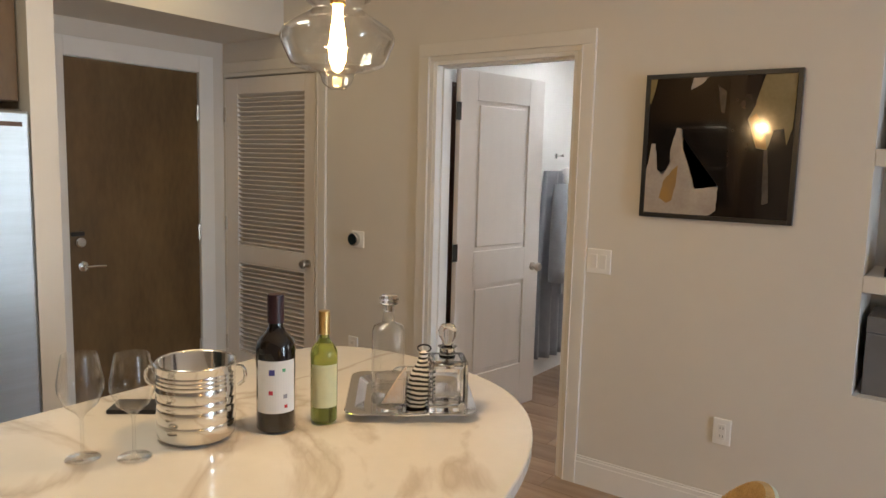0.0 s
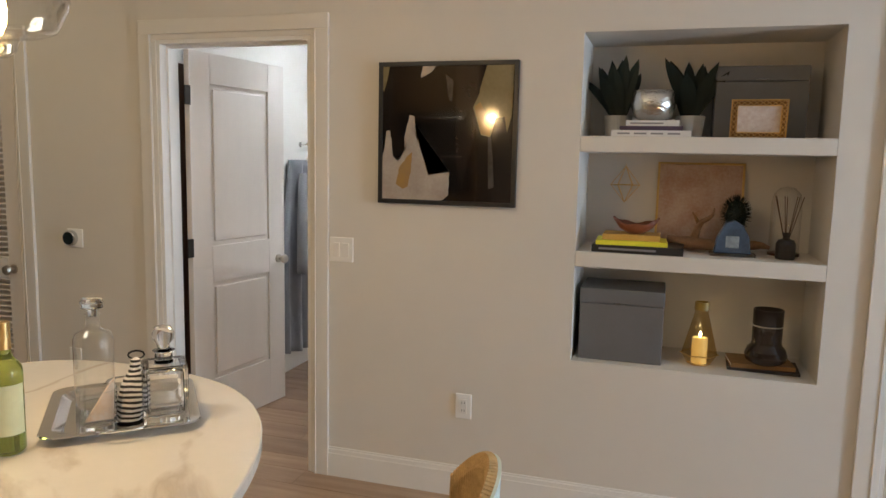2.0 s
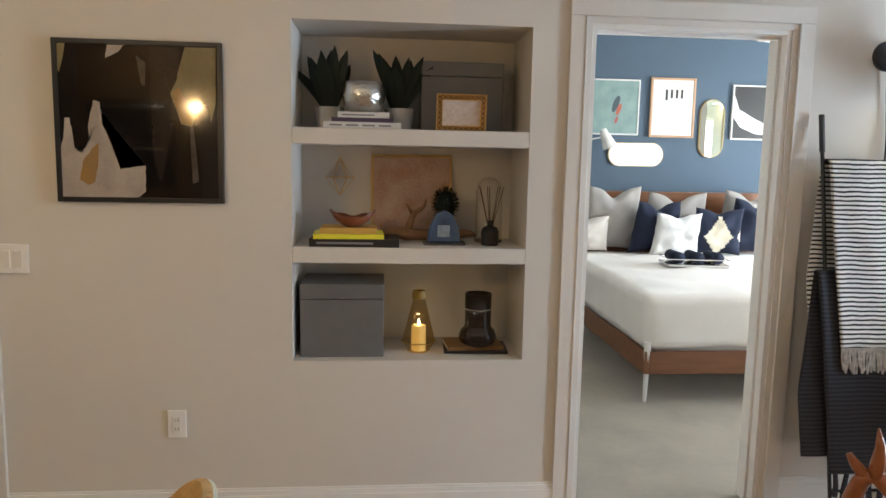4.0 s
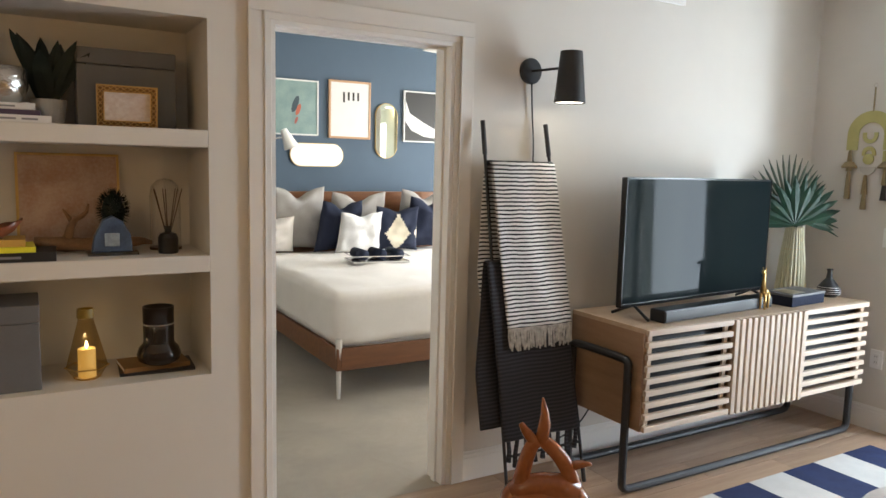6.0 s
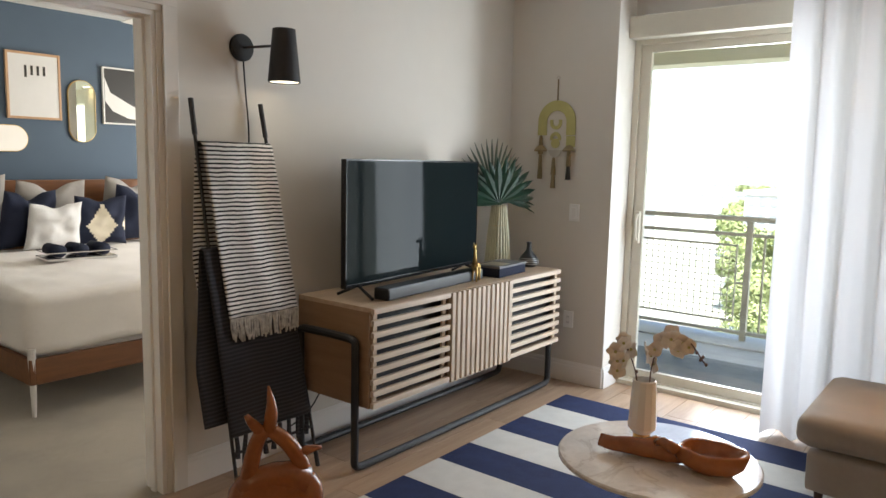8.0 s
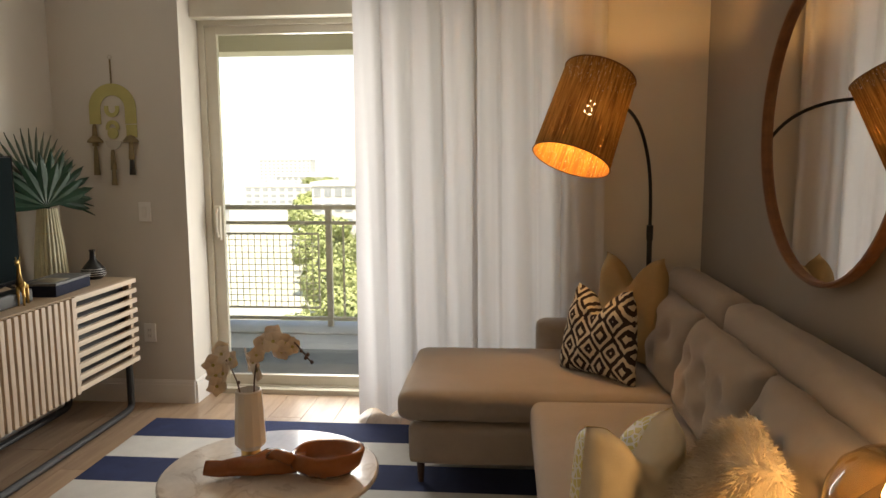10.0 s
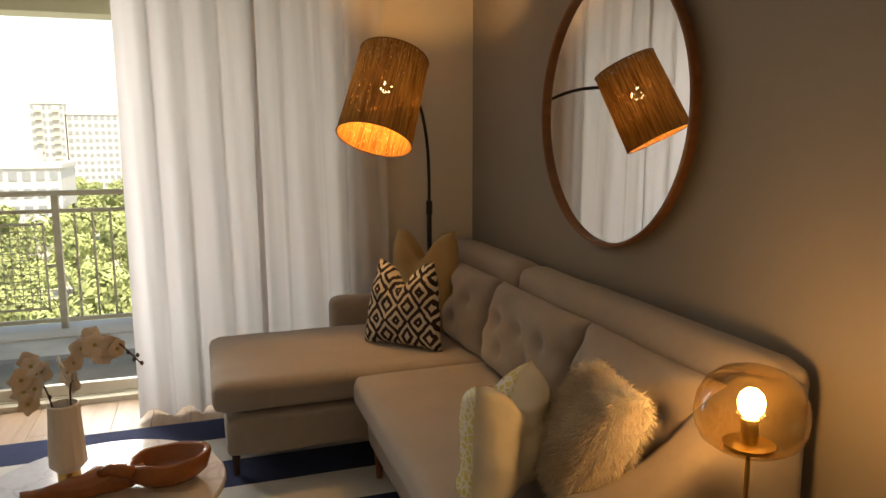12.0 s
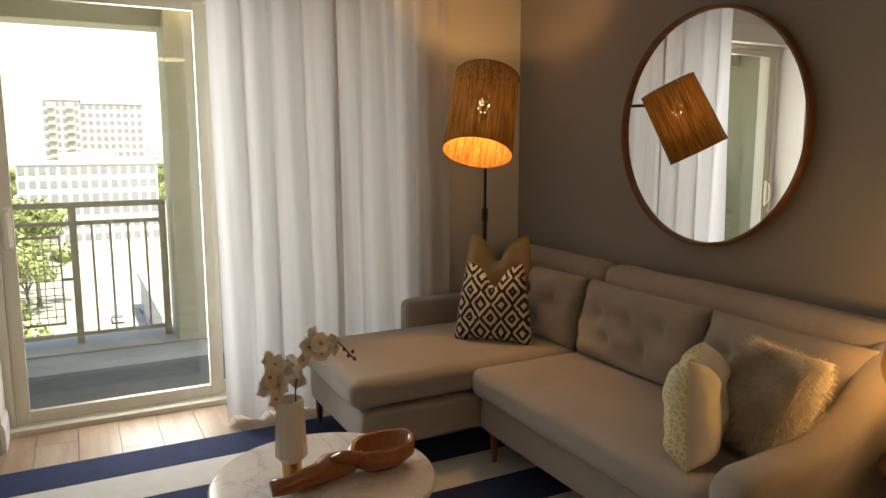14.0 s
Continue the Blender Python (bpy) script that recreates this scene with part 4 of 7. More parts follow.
    b.visible_shadow = False


arc_lamp()


def globe_lamp():
    l = thing("globe_table_lamp", pose(1.925, -3.385, 0.54), "brass table lamp with an amber glass globe, lit", "lamp")
    part("base", lathe([(0, 0), (0.075, 0), (0.075, 0.018), (0.01, 0.024), (0, 0.024)], 32), M["walnut"], l)
    part("stem", lathe([(0, 0.02), (0.006, 0.02), (0.006, 0.235), (0.055, 0.24), (0.058, 0.25), (0, 0.252)], 24), M["brass"], l)
    part("socket", lathe([(0, 0.25), (0.019, 0.25), (0.021, 0.31), (0, 0.31)], 20), M["brass"], l)
    b = part("bulb", lathe([(0, 0.31), (0.016, 0.312), (0.028, 0.33), (0.031, 0.348), (0.026, 0.366), (0.014, 0.378), (0, 0.381)], 24), M["hotbulb"], l, "glowing frosted bulb", smooth=True)
    b.visible_shadow = False
    prof = [(0.050, 0.236), (0.080, 0.242), (0.108, 0.262), (0.122, 0.292), (0.125, 0.322), (0.119, 0.360), (0.100, 0.395), (0.070, 0.419), (0.035, 0.430), (0.0, 0.433)]
    g = part("globe", lathe(prof, 48), M["amber"], l, "amber tinted glass globe", smooth=True)
    g.visible_shadow = False
    t = thing("side_table", pose(1.85, -3.42, 0), "small round black side table beside the sofa arm", "table")
    part("tabletop", lathe([(0, 0.53), (0.19, 0.53), (0.19, 0.55), (0, 0.55)], 40), M["darkwood"], t)
    for k in range(3):
        a = k * 2.094 + 0.4
        part("leg", tube([(0.16 * math.cos(a), 0.16 * math.sin(a), 0), (0.12 * math.cos(a), 0.12 * math.sin(a), 0.53)], 0.011), M["black"], t)


globe_lamp()


def island():
    i = thing("kitchen_island", pose(0, 0, 0), "kitchen island with a rounded veined white quartz top", "counter")
    pts = [(-1.57, -3.55), (-0.36, -3.55), (-0.355, -2.6), (-0.36, -2.2), (-0.385, -2.0), (-0.44, -1.80), (-0.52, -1.62), (-0.63, -1.47), (-0.78, -1.35), (-0.95, -1.29), (-1.15, -1.265), (-1.35, -1.28), (-1.47, -1.33), (-1.54, -1.42), (-1.57, -1.55)]
    p = [Vector((x, y, 0)) for x, y in pts]
    for _ in range(2):
        out = []
        for k in range(len(p)):
            a, b = p[k], p[(k + 1) % len(p)]
            out += [a.lerp(b, 0.25), b.lerp(a, 0.25)] if k > 1 and k < len(p) - 1 else [a, b]
        p = out
    clean = [p[0]]
    for v in p[1:]:
        if (v - clean[-1]).length > 1e-4:
            clean.append(v)
    part("worktop", prism([(v.x, v.y) for v in clean], 0.865, 0.90, 0.005), M["marble"], i, "polished white quartz top with brown veins")
    part("body", box(-1.50, -3.5, 0.0, -0.72, -1.75, 0.865, 0.004), M["knotty"], i, "wood veneer island body")


island()


def pendant():
    p = thing("pendant_lamp", pose(-0.855, -1.985, 0.145) @ Matrix.Scale(0.865, 4), "clear ribbed glass pendant lamp with a glowing filament bulb", "lamp")
    part("cord", tube([(0, 0, 2.12), (0, 0, 2.98)], 0.003, 6), M["blackp"], p)
    part("canopy", lathe([(0, 2.974), (0.055, 2.974), (0.055, 2.999), (0, 2.999)], 24), M["brass"], p)
    part("socket", lathe([(0, 2.03), (0.02, 2.03), (0.022, 2.12), (0.006, 2.13), (0, 2.13)], 20), M["brass"], p)
    prof = [(0.0, 1.818), (0.022, 1.82), (0.038, 1.835), (0.042, 1.852), (0.05, 1.862), (0.09, 1.868), (0.118, 1.88), (0.128, 1.90), (0.142, 1.93), (0.146, 1.95), (0.138, 1.968), (0.105, 1.99), (0.075, 2.008), (0.062, 2.02), (0.082, 2.04), (0.084, 2.055), (0.066, 2.068), (0.06, 2.078), (0.072, 2.09), (0.06, 2.11), (0.024, 2.125)]
    g = part("shade", lathe(prof, 64), M["stemware"], p, "clear stepped glass shade", smooth=True)
    g.visible_shadow = False
    b = part("bulb", lathe([(0, 1.86), (0.012, 1.868), (0.021, 1.89), (0.023, 1.92), (0.018, 1.97), (0.013, 2.0), (0.013, 2.03), (0, 2.03)], 24), M["bulb"], p, "glowing filament bulb", smooth=True)
    b.visible_shadow = False


pendant()


def fridge():
    f = thing("refrigerator", pose(-3.3, -2.80, 0), "stainless steel refrigerator under a wood cabinet", "refrigerator")
    part("body", box(0, 0.0, 0.02, 0.66, 0.93, 1.72, 0.004), M["greybox"], f)
    part("door", box(0.66, 0.47, 0.05, 0.72, 0.93, 1.715, 0.012), M["fridge"], f, "stainless steel door")
    part("door", box(0.66, 0.0, 0.05, 0.72, 0.46, 1.715, 0.012), M["fridge"], f, "stainless steel door")
    for y in (0.42, 0.50):
        part("handle", tube([(0.72, y, 0.7), (0.765, y, 0.72), (0.765, y, 1.5), (0.72, y, 1.52)], 0.011), M["steel"], f)
    part("badge", box(0.72, 0.80, 1.655, 0.722, 0.90, 1.672), M["darkwood"], f, "small dark badge")
    c = thing("upper_cabinet", pose(-3.3, -2.80, 1.75), "brown wood cabinet above the refrigerator", "cabinet")
    part("body", box(0, 0, 0.0, 0.62, 0.93, 0.98, 0.002), M["knotty"], c)
    part("door", box(0.622, 0.004, 0.004, 0.64, 0.463, 0.976, 0.002), M["knotty"], c)
    part("door", box(0.622, 0.467, 0.004, 0.64, 0.926, 0.976, 0.002), M["knotty"], c)


fridge()


M["inkblack"] = mat("black_print_ink", (0.012, 0.009, 0.008), 0.08, scale=6, vary=0.3, bump=0, coat=0.6, spec=0.6)
M["inkumber"] = mat("umber_print_ink", (0.034, 0.024, 0.019), 0.08, scale=6, vary=0.3, bump=0, coat=0.6, spec=0.6)
M["inkwhite"] = mat("warm_white_print_ink", (0.52, 0.47, 0.42), 0.08, scale=9, second=(0.36, 0.31, 0.27), bump=0, coat=0.6, spec=0.6)
M["inkochre"] = mat("ochre_print_ink", (0.40, 0.24, 0.07), 0.08, scale=14, second=(0.30, 0.20, 0.10), bump=0, coat=0.6, spec=0.6)
M["inkbeige"] = mat("olive_beige_print_ink", (0.30, 0.25, 0.13), 0.08, scale=8, second=(0.20, 0.16, 0.08), bump=0, coat=0.6, spec=0.6)
M["inkgrey"] = mat("dim_grey_print_ink", (0.10, 0.085, 0.075), 0.08, scale=8, vary=0.3, bump=0, coat=0.6, spec=0.6)


def framed(name, cx, y, cz, w, h, frame_w, depth, frame_mat, art, label, facing=1, mat_w=0.0, category="painting"):
    """A framed picture that hangs on a wall running along x, facing -y."""
    f = thing(name, pose(cx, y, cz), label, category)
    bm = box(-w / 2, -depth, -h / 2, -w / 2 + frame_w, 0, h / 2, 0.002)
    box(w / 2 - frame_w, -depth, -h / 2, w / 2, 0, h / 2, 0.002, bm=bm)
    box(-w / 2 + frame_w, -depth, h / 2 - frame_w, w / 2 - frame_w, 0, h / 2, 0.002, bm=bm)
    box(-w / 2 + frame_w, -depth, -h / 2, w / 2 - frame_w, 0, -h / 2 + frame_w, 0.002, bm=bm)
    part("frame", bm, frame_mat, f)
    part("picture", box(-w / 2 + frame_w, -depth + 0.006, -h / 2 + frame_w, w / 2 - frame_w, -0.002, h / 2 - frame_w), art, f)
    if mat_w:
        k = frame_w + mat_w
        part("print", box(-w / 2 + k, -depth + 0.004, -h / 2 + k, w / 2 - k, -depth + 0.006, h / 2 - k), art, f)
    return f


ap = framed("abstract_painting", -0.578, -0.001, 1.657, 0.632, 0.622, 0.019, 0.026, M["blackp"], M["inkblack"], "black, white and ochre abstract print in a thin black frame")


def brush_shape(f, outline, ink, layer, seed):
    """A flat torn-edged shape of ink on the print, its outline in fractions of the picture's size."""
    pts = [Vector((u * 0.632, v * 0.622)) for u, v in outline]
    out = []
    for k, a in enumerate(pts):
        b = pts[(k + 1) % len(pts)]
        n = max(1, int((b - a).length / 0.012))
        for q in range(n):
            p = a.lerp(b, q / n)
            w = 0.0035 if q else 0.0
            out.append((max(-0.296, min(0.296, p.x + w * noise.noise(Vector((p.x * 60, p.y * 60, seed))))), max(-0.291, min(0.291, p.y + w * noise.noise(Vector((p.x * 60, p.y * 60, seed + 9)))))))
    bm = bmesh.new()
    y = -0.0200 - layer * 0.0005
    bm.faces.new([bm.verts.new((x, y, z)) for x, z in out])
    bmesh.ops.triangulate(bm, faces=bm.faces[:])
    bmesh.ops.recalc_face_normals(bm, faces=bm.faces)
    part("painted_shape", bm, ink, f)


brush_shape(ap, [(0.06, 0.47), (0.27, 0.48), (0.23, 0.25), (0.20, -0.02), (0.12, -0.37), (0.08, -0.24)], M["inkumber"], 1, 1)
brush_shape(ap, [(-0.48, -0.48), (-0.473, -0.18), (-0.45, -0.10), (-0.44, 0.02), (-0.41, 0.02), (-0.39, -0.16), (-0.35, -0.20), (-0.30, -0.12), (-0.305, -0.02), (-0.27, 0.13), (-0.23, 0.12), (-0.22, -0.03), (-0.185, -0.065), (-0.155, -0.07), (-0.125, -0.29), (0.03, -0.265), (0.025, -0.43), (-0.03, -0.48)], M["inkwhite"], 2, 2)
brush_shape(ap, [(-0.365, -0.36), (-0.34, -0.24), (-0.28, -0.16), (-0.245, -0.13), (-0.25, -0.24), (-0.275, -0.375), (-0.315, -0.395)], M["inkochre"], 3, 3)
brush_shape(ap, [(-0.19, 0.385), (-0.175, 0.48), (-0.07, 0.48), (-0.115, 0.425)], M["inkwhite"], 2, 4)
brush_shape(ap, [(-0.01, 0.41), (0.045, 0.37), (0.04, 0.225), (0.02, 0.23)], M["inkgrey"], 2, 5)
brush_shape(ap, [(-0.48, 0.48), (-0.42, 0.47), (-0.43, 0.41), (-0.46, 0.29), (-0.475, 0.31)], M["inkbeige"], 2, 6)
brush_shape(ap, [(0.28, 0.47), (0.468, 0.48), (0.46, 0.13), (0.43, 0.01), (0.41, 0.12), (0.35, 0.11), (0.315, -0.02), (0.25, -0.005), (0.19, 0.18), (0.225, 0.26)], M["inkbeige"], 2, 7)
brush_shape(ap, [(0.20, 0.19), (0.24, 0.22), (0.295, 0.12), (0.315, -0.01), (0.25, 0.0)], M["inkochre"], 3, 8)
brush_shape(ap, [(0.30, -0.02), (0.322, -0.02), (0.35, -0.36), (0.31, -0.375)], M["inkgrey"], 2, 9)


def bed():
    b = thing("double_bed", pose(0, 0, 0), "made double bed with white linen on a walnut frame", "bed")
    x0, x1, y0, y1 = 2.06, 4.05, 1.40, 3.70
    part("side_rail", box(x0, y0, 0.19, x0 + 0.03, y1, 0.34, 0.004), M["walnut"], b)
    part("side_rail", box(x1 - 0.03, y0, 0.19, x1, y1, 0.34, 0.004), M["walnut"], b)
    part("foot_rail", box(x0 + 0.03, y0, 0.19, x1 - 0.03, y0 + 0.03, 0.34, 0.004), M["walnut"], b)
    part("headboard", box(x0 - 0.05, y1, 0.3, x1 + 0.05, y1 + 0.04, 1.27, 0.008), M["walnut"], b)
    for x, y in ((x0 + 0.01, y0 + 0.01), (x1 - 0.03, y0 + 0.01), (x0 + 0.01, y1 - 0.05), (x1 - 0.03, y1 - 0.05)):
        part("leg", lathe([(0, 0), (0.012, 0), (0.024, 0.40), (0, 0.40)], 12, m=pose(x + 0.01, y + 0.01, 0)), M["ceramic"] if y < 2 else M["walnut"], b, "slim pale metal leg")
    part("mattress", slab(x0 + 0.04, y0 + 0.06, 0.30, x1 - 0.04, y1 - 0.02, 0.64, 0.05, 8, 0), M["sheet"], b, smooth=True)
    bm = slab(x0 - 0.01, y0 - 0.0, 0.35, x1 + 0.02, y1 - 0.08, 0.71, 0.07, 40, 0.02)
    for v in bm.verts:
        side = min(v.co.x - x0, x1 - v.co.x, v.co.y - y0)
        if v.co.z < 0.56:
            k = (0.56 - v.co.z) / 0.3
            s = v.co.x * 9 + v.co.y * 9
            off = 0.022 * k * math.sin(s) + 0.012 * k * math.sin(2.7 * s + 1)
            if v.co.y < y0 + 0.05:
                v.co.y -= off * 0.5
            elif v.co.x < x0 + 0.05:
                v.co.x -= off * 0.5
        v.co.z += 0.014 * noise.noise(Vector((v.co.x * 3, v.co.y * 3, 0))) + 0.005 * noise.noise(Vector((v.co.x * 3 + v.co.y * 9, v.co.y * 4 - v.co.x * 11, 2)))
    part("duvet", bm, M["sheet"], b, "rumpled white duvet", smooth=True)


bed()


def plank_floor(x0, x1, y0, y1, parent, name="plank"):
    W, L = 0.195, 1.2
    full = box(0, 0, -0.012, L - 0.003, W - 0.003, 0.0)
    me = bpy.data.meshes.new("plank")
    full.to_mesh(me)
    me.materials.append(M["plank"])
    row = 0
    y = y0
    while y < y1 - 0.01:
        off = (row * 0.41) % 1.0 * L
        x = x0 - off
        while x < x1:
            a, b = max(x, x0), min(x + L, x1)
            if b - a > 0.02:
                wd = min(W, y1 - y)
                if b - a > L - 1e-3 and wd > W - 1e-3:
                    ob = new(name, me)
                else:
                    bm = box(0, 0, -0.012, b - a - 0.003, wd - 0.003, 0.0)
                    m2 = bpy.data.meshes.new("plank")
                    bm.to_mesh(m2)
                    bm.free()
                    m2.materials.append(M["plank"])
                    ob = new(name, m2)
                ob.parent = parent
                ob.location = (a, y, 0)
            x += L
        y += W
        row += 1


def planks():
    f = next(o for o in scene.objects if o.name == "floor")
    plank_floor(-3.92, 4.98, -3.86, 0.0, f)
    plank_floor(-2.09, -1.243, 0.0, 0.14, f)
    g = next(o for o in scene.objects if o.name == "bath_floor")
    plank_floor(-2.2, -0.28, 0.14, 3.0, g)
# ---- balcony view: the town below ----
GROUND = -28.0
M["ground"] = mat("town_ground", (0.50, 0.48, 0.42), 0.95, scale=0.02, second=(0.30, 0.34, 0.22), bump=0, coords="Object")
M["asphalt"] = mat("pale_road", (0.42, 0.41, 0.39), 0.9, scale=0.3, vary=0.1, bump=0)
M["facade"] = mat("white_facade", (0.50, 0.49, 0.47), 0.8, scale=0.2, vary=0.04, bump=0)
M["window"] = mat("grey_facade_window", (0.24, 0.26, 0.27), 0.3, vary=0.1, bump=0)
M["crown"] = mat("tree_leaves", (0.30, 0.34, 0.13), 0.8, scale=0.6, second=(0.20, 0.24, 0.09), bump=0, per_object=0.25)
# pale blue-grey that puts the haze of distance into the backdrop's colour
M["haze"] = mat("painted_haze", (0.62, 0.66, 0.66), 0.9, scale=0.01, vary=0.1, bump=0)
M["bark"] = mat("grey_bark", (0.14, 0.11, 0.08), 0.9, scale=4, bump=0.3, fine=20)
M["roof"] = mat("clay_roof", (0.32, 0.2, 0.15), 0.85, scale=0.5, vary=0.15, bump=0)

structure("ground", box(-900, -2500, GROUND - 1, 4000, 2500, GROUND), M["ground"], "flat green and built-up town far below")
structure("road", box(12, -14, GROUND, 900, -4, GROUND + 0.05), M["asphalt"], "pale asphalt street")
structure("backdrop", box(1500, -1500, GROUND, 1600, 1500, 24), M["haze"], "far wooded rise with haze painted into its colour")
structure("parking_ground", box(95, 9, GROUND, 180, 24, GROUND + 0.05), M["asphalt"])
structure("road", box(60, -300, GROUND + 0.05, 72, 300, GROUND + 0.08), M["asphalt"], "pale asphalt street")


def building(x, y, w, d, h, floors, bays, label, rz=0, balconies=False):
    b = thing("building", pose(x, y, GROUND, 0, 0, rz), label, "building", "buildings of the town")
    part("wall", box(-d / 2, -w / 2, 0, d / 2, w / 2, h), M["facade"], b)
    part("roof", box(-d / 2 - 0.4, -w / 2 - 0.4, h, d / 2 + 0.4, w / 2 + 0.4, h + 1.0), M["facade"], b)
    part("roof", box(-d * 0.2, -w * 0.2, h + 1, d * 0.2, w * 0.2, h + 3.5), M["facade"], b, "rooftop plant room")
    fh, bw = h / floors, w / bays
    first = None
    for i in range(floors):
        for j in range(bays):
            if balconies and j % 3 == 1:
                continue
            if first is None:
                first = part("window", box(-0.15, -bw * 0.33, 0.0, 0.05, bw * 0.33, fh * 0.55), M["window"], b)
                ob = first
            else:
                ob = new("window", first.data)
                ob.parent = b
            ob.location = (-d / 2, -w / 2 + bw * (j + 0.5), i * fh + fh * 0.3)
    if balconies:
        first = None
        for i in range(floors):
            for j in range(1, bays, 3):
                if first is None:
                    bm = box(-1.5, -bw * 0.6, 0, 0, bw * 0.6, 0.25)
                    box(-1.5, -bw * 0.6, 0.25, -1.4, bw * 0.6, 1.2, bm=bm)
                    first = part("balcony", bm, M["stucco"], b)
                    ob = first
                else:
                    ob = new("balcony", first.data)
                    ob.parent = b
                ob.location = (-d / 2, -w / 2 + bw * (j + 0.5), i * fh)


building(330, 54.8, 12, 20, 43, 14, 6, "tall white apartment tower with rows of balconies", 6, True)
building(336, 39.5, 19, 20, 39, 13, 8, "tall white office tower with dark windows", 6)
building(190, 37, 19, 20, 23, 6, 7, "low white building with arched windows")
building(330, 0, 13, 22, 47, 15, 6, "tall white apartment tower with rows of balconies", -4, True)
building(333, -18, 23, 22, 46, 15, 9, "tall white apartment tower with grey windows", -4)
building(250, -6, 38, 20, 24, 6, 14, "long low white apartment block")
building(120, -24, 26, 40, 6, 1, 6, "flat white shed roof")
for k, (x, y, w, d, h) in enumerate(((420, 130, 40, 20, 14), (520, 60, 50, 24, 18), (600, 160, 60, 20, 16), (480, -110, 44, 20, 16), (640, -30, 70, 24, 20), (750, 90, 60, 20, 24), (260, 120, 30, 24, 12), (820, 250, 60, 24, 30), (300, -90, 30, 20, 12), (900, -120, 80, 24, 26))):
    building(x, y, w, d, h, max(3, int(h / 3.4)), max(5, int(w / 5)), "distant pale town building")
for k, (x, y) in enumerate(((62, 14), (74, 24), (88, 8), (96, 34), (110, 20), (130, 60), (150, 90))):
    hs = thing("house", pose(x, y, GROUND, 0, 0, 12 * k), "small house with a clay roof among trees", "house", "small houses below")
    part("wall", box(-5, -4, 0, 5, 4, 3.2), M["facade"], hs)
    part("roof", prism([(-4.6, 3.2), (4.6, 3.2), (0, 5.6)], -5.4, 5.4, m=Matrix(((0, 0, 1, 0), (1, 0, 0, 0), (0, 1, 0, 0), (0, 0, 0, 1)))), M["roof"], hs)
    for s in (-1, 1):
        part("window", box(s * 2.5 - 0.6, -4.05, 1.0, s * 2.5 + 0.6, -3.98, 2.2), M["window"], hs)


def tree_mesh(seed, leaves, size):
    rr = random.Random(seed)
    clumps = [(Vector((rr.uniform(-1, 1), rr.uniform(-1, 1), rr.uniform(-0.6, 0.8))) * 3.0, rr.uniform(1.2, 2.3)) for _ in range(11)]
    verts, faces = [], []
    for _ in range(leaves):
        c, r = rr.choice(clumps)
        d = Vector((rr.gauss(0, 1), rr.gauss(0, 1), rr.gauss(0, 0.8))).normalized()
        p = c + d * r * rr.uniform(0.7, 1.05) + Vector((0, 0, 7.5))
        a = d.orthogonal().normalized()
        a.rotate(Matrix.Rotation(rr.uniform(0, 6.28), 3, d))
        a = (a + Vector((rr.uniform(-.5, .5), rr.uniform(-.5, .5), rr.uniform(-.5, .5)))).normalized()
        b = d.cross(a)
        s = size * rr.uniform(0.6, 1.3)
        k = len(verts)
        verts += [p - a * s, p + b * s * 0.6, p + a * s, p - b * s * 0.6]
        faces.append((k, k + 1, k + 2, k + 3))
    me = bpy.data.meshes.new("crown")
    me.from_pydata(verts, [], faces)
    me.materials.append(M["crown"])
    return me


def trees():
    kinds = []
    for s in range(3):
        t = thing("tree", pose(0, 0, GROUND), "leafy green broad-crowned street tree", "tree", "trees of the town below")
        bm = lathe([(0, 0), (0.35, 0), (0.22, 4), (0.12, 7), (0, 8)], 8)
        for k in range(4):
            a = k * 1.57 + s
            tube([(0, 0, 3.6), (1.2 * math.cos(a), 1.2 * math.sin(a), 5.6), (2.4 * math.cos(a), 2.4 * math.sin(a), 7.6)], [0.14, 0.09, 0.04], 6, bm=bm)
        part("trunk", bm, M["bark"], t)
        c = new("crown", tree_mesh(s, 1500, 0.42))
        c.parent = t
        kinds.append(t)
    rr = random.Random(5)
    spots = []
    for _ in range(4000):
        if len(spots) > 230:
            break
        d = 28 * (22 ** (rr.random() ** 1.0))
        a = radians(rr.uniform(-17, 34))
        x, y = d * math.cos(a), d * math.sin(a)
        if -16 < y < -1 and x < 300 or 57 < x < 75:
            continue
        if d < 240 and a < radians(2) or d < 140 and a < radians(5) or d < 45 or a > radians(15.5):
            continue
        if any((x - p) ** 2 + (y - q) ** 2 < (3.5 + d * 0.02) ** 2 for p, q in spots):
            continue
        if 310 < x < 350 and (-60 < y < 80) or 235 < x < 262 and -52 < y < 12 or 177 < x < 203 and 30 < y < 55 or 98 < x < 142 and -39 < y < -9:
            continue
        spots.append((x, y))
    for k, (x, y) in enumerate(spots):
        s = rr.uniform(0.7, 1.25) * (1.0 if x < 150 else 1.3)
        m = pose(x, y, GROUND, 0, 0, rr.uniform(0, 360)) 
        t = kinds[k] if k < 3 else copy_thing(kinds[k % 3], m)
        t.matrix_basis = m @ Matrix.Diagonal((s, s, s, 1))


trees()


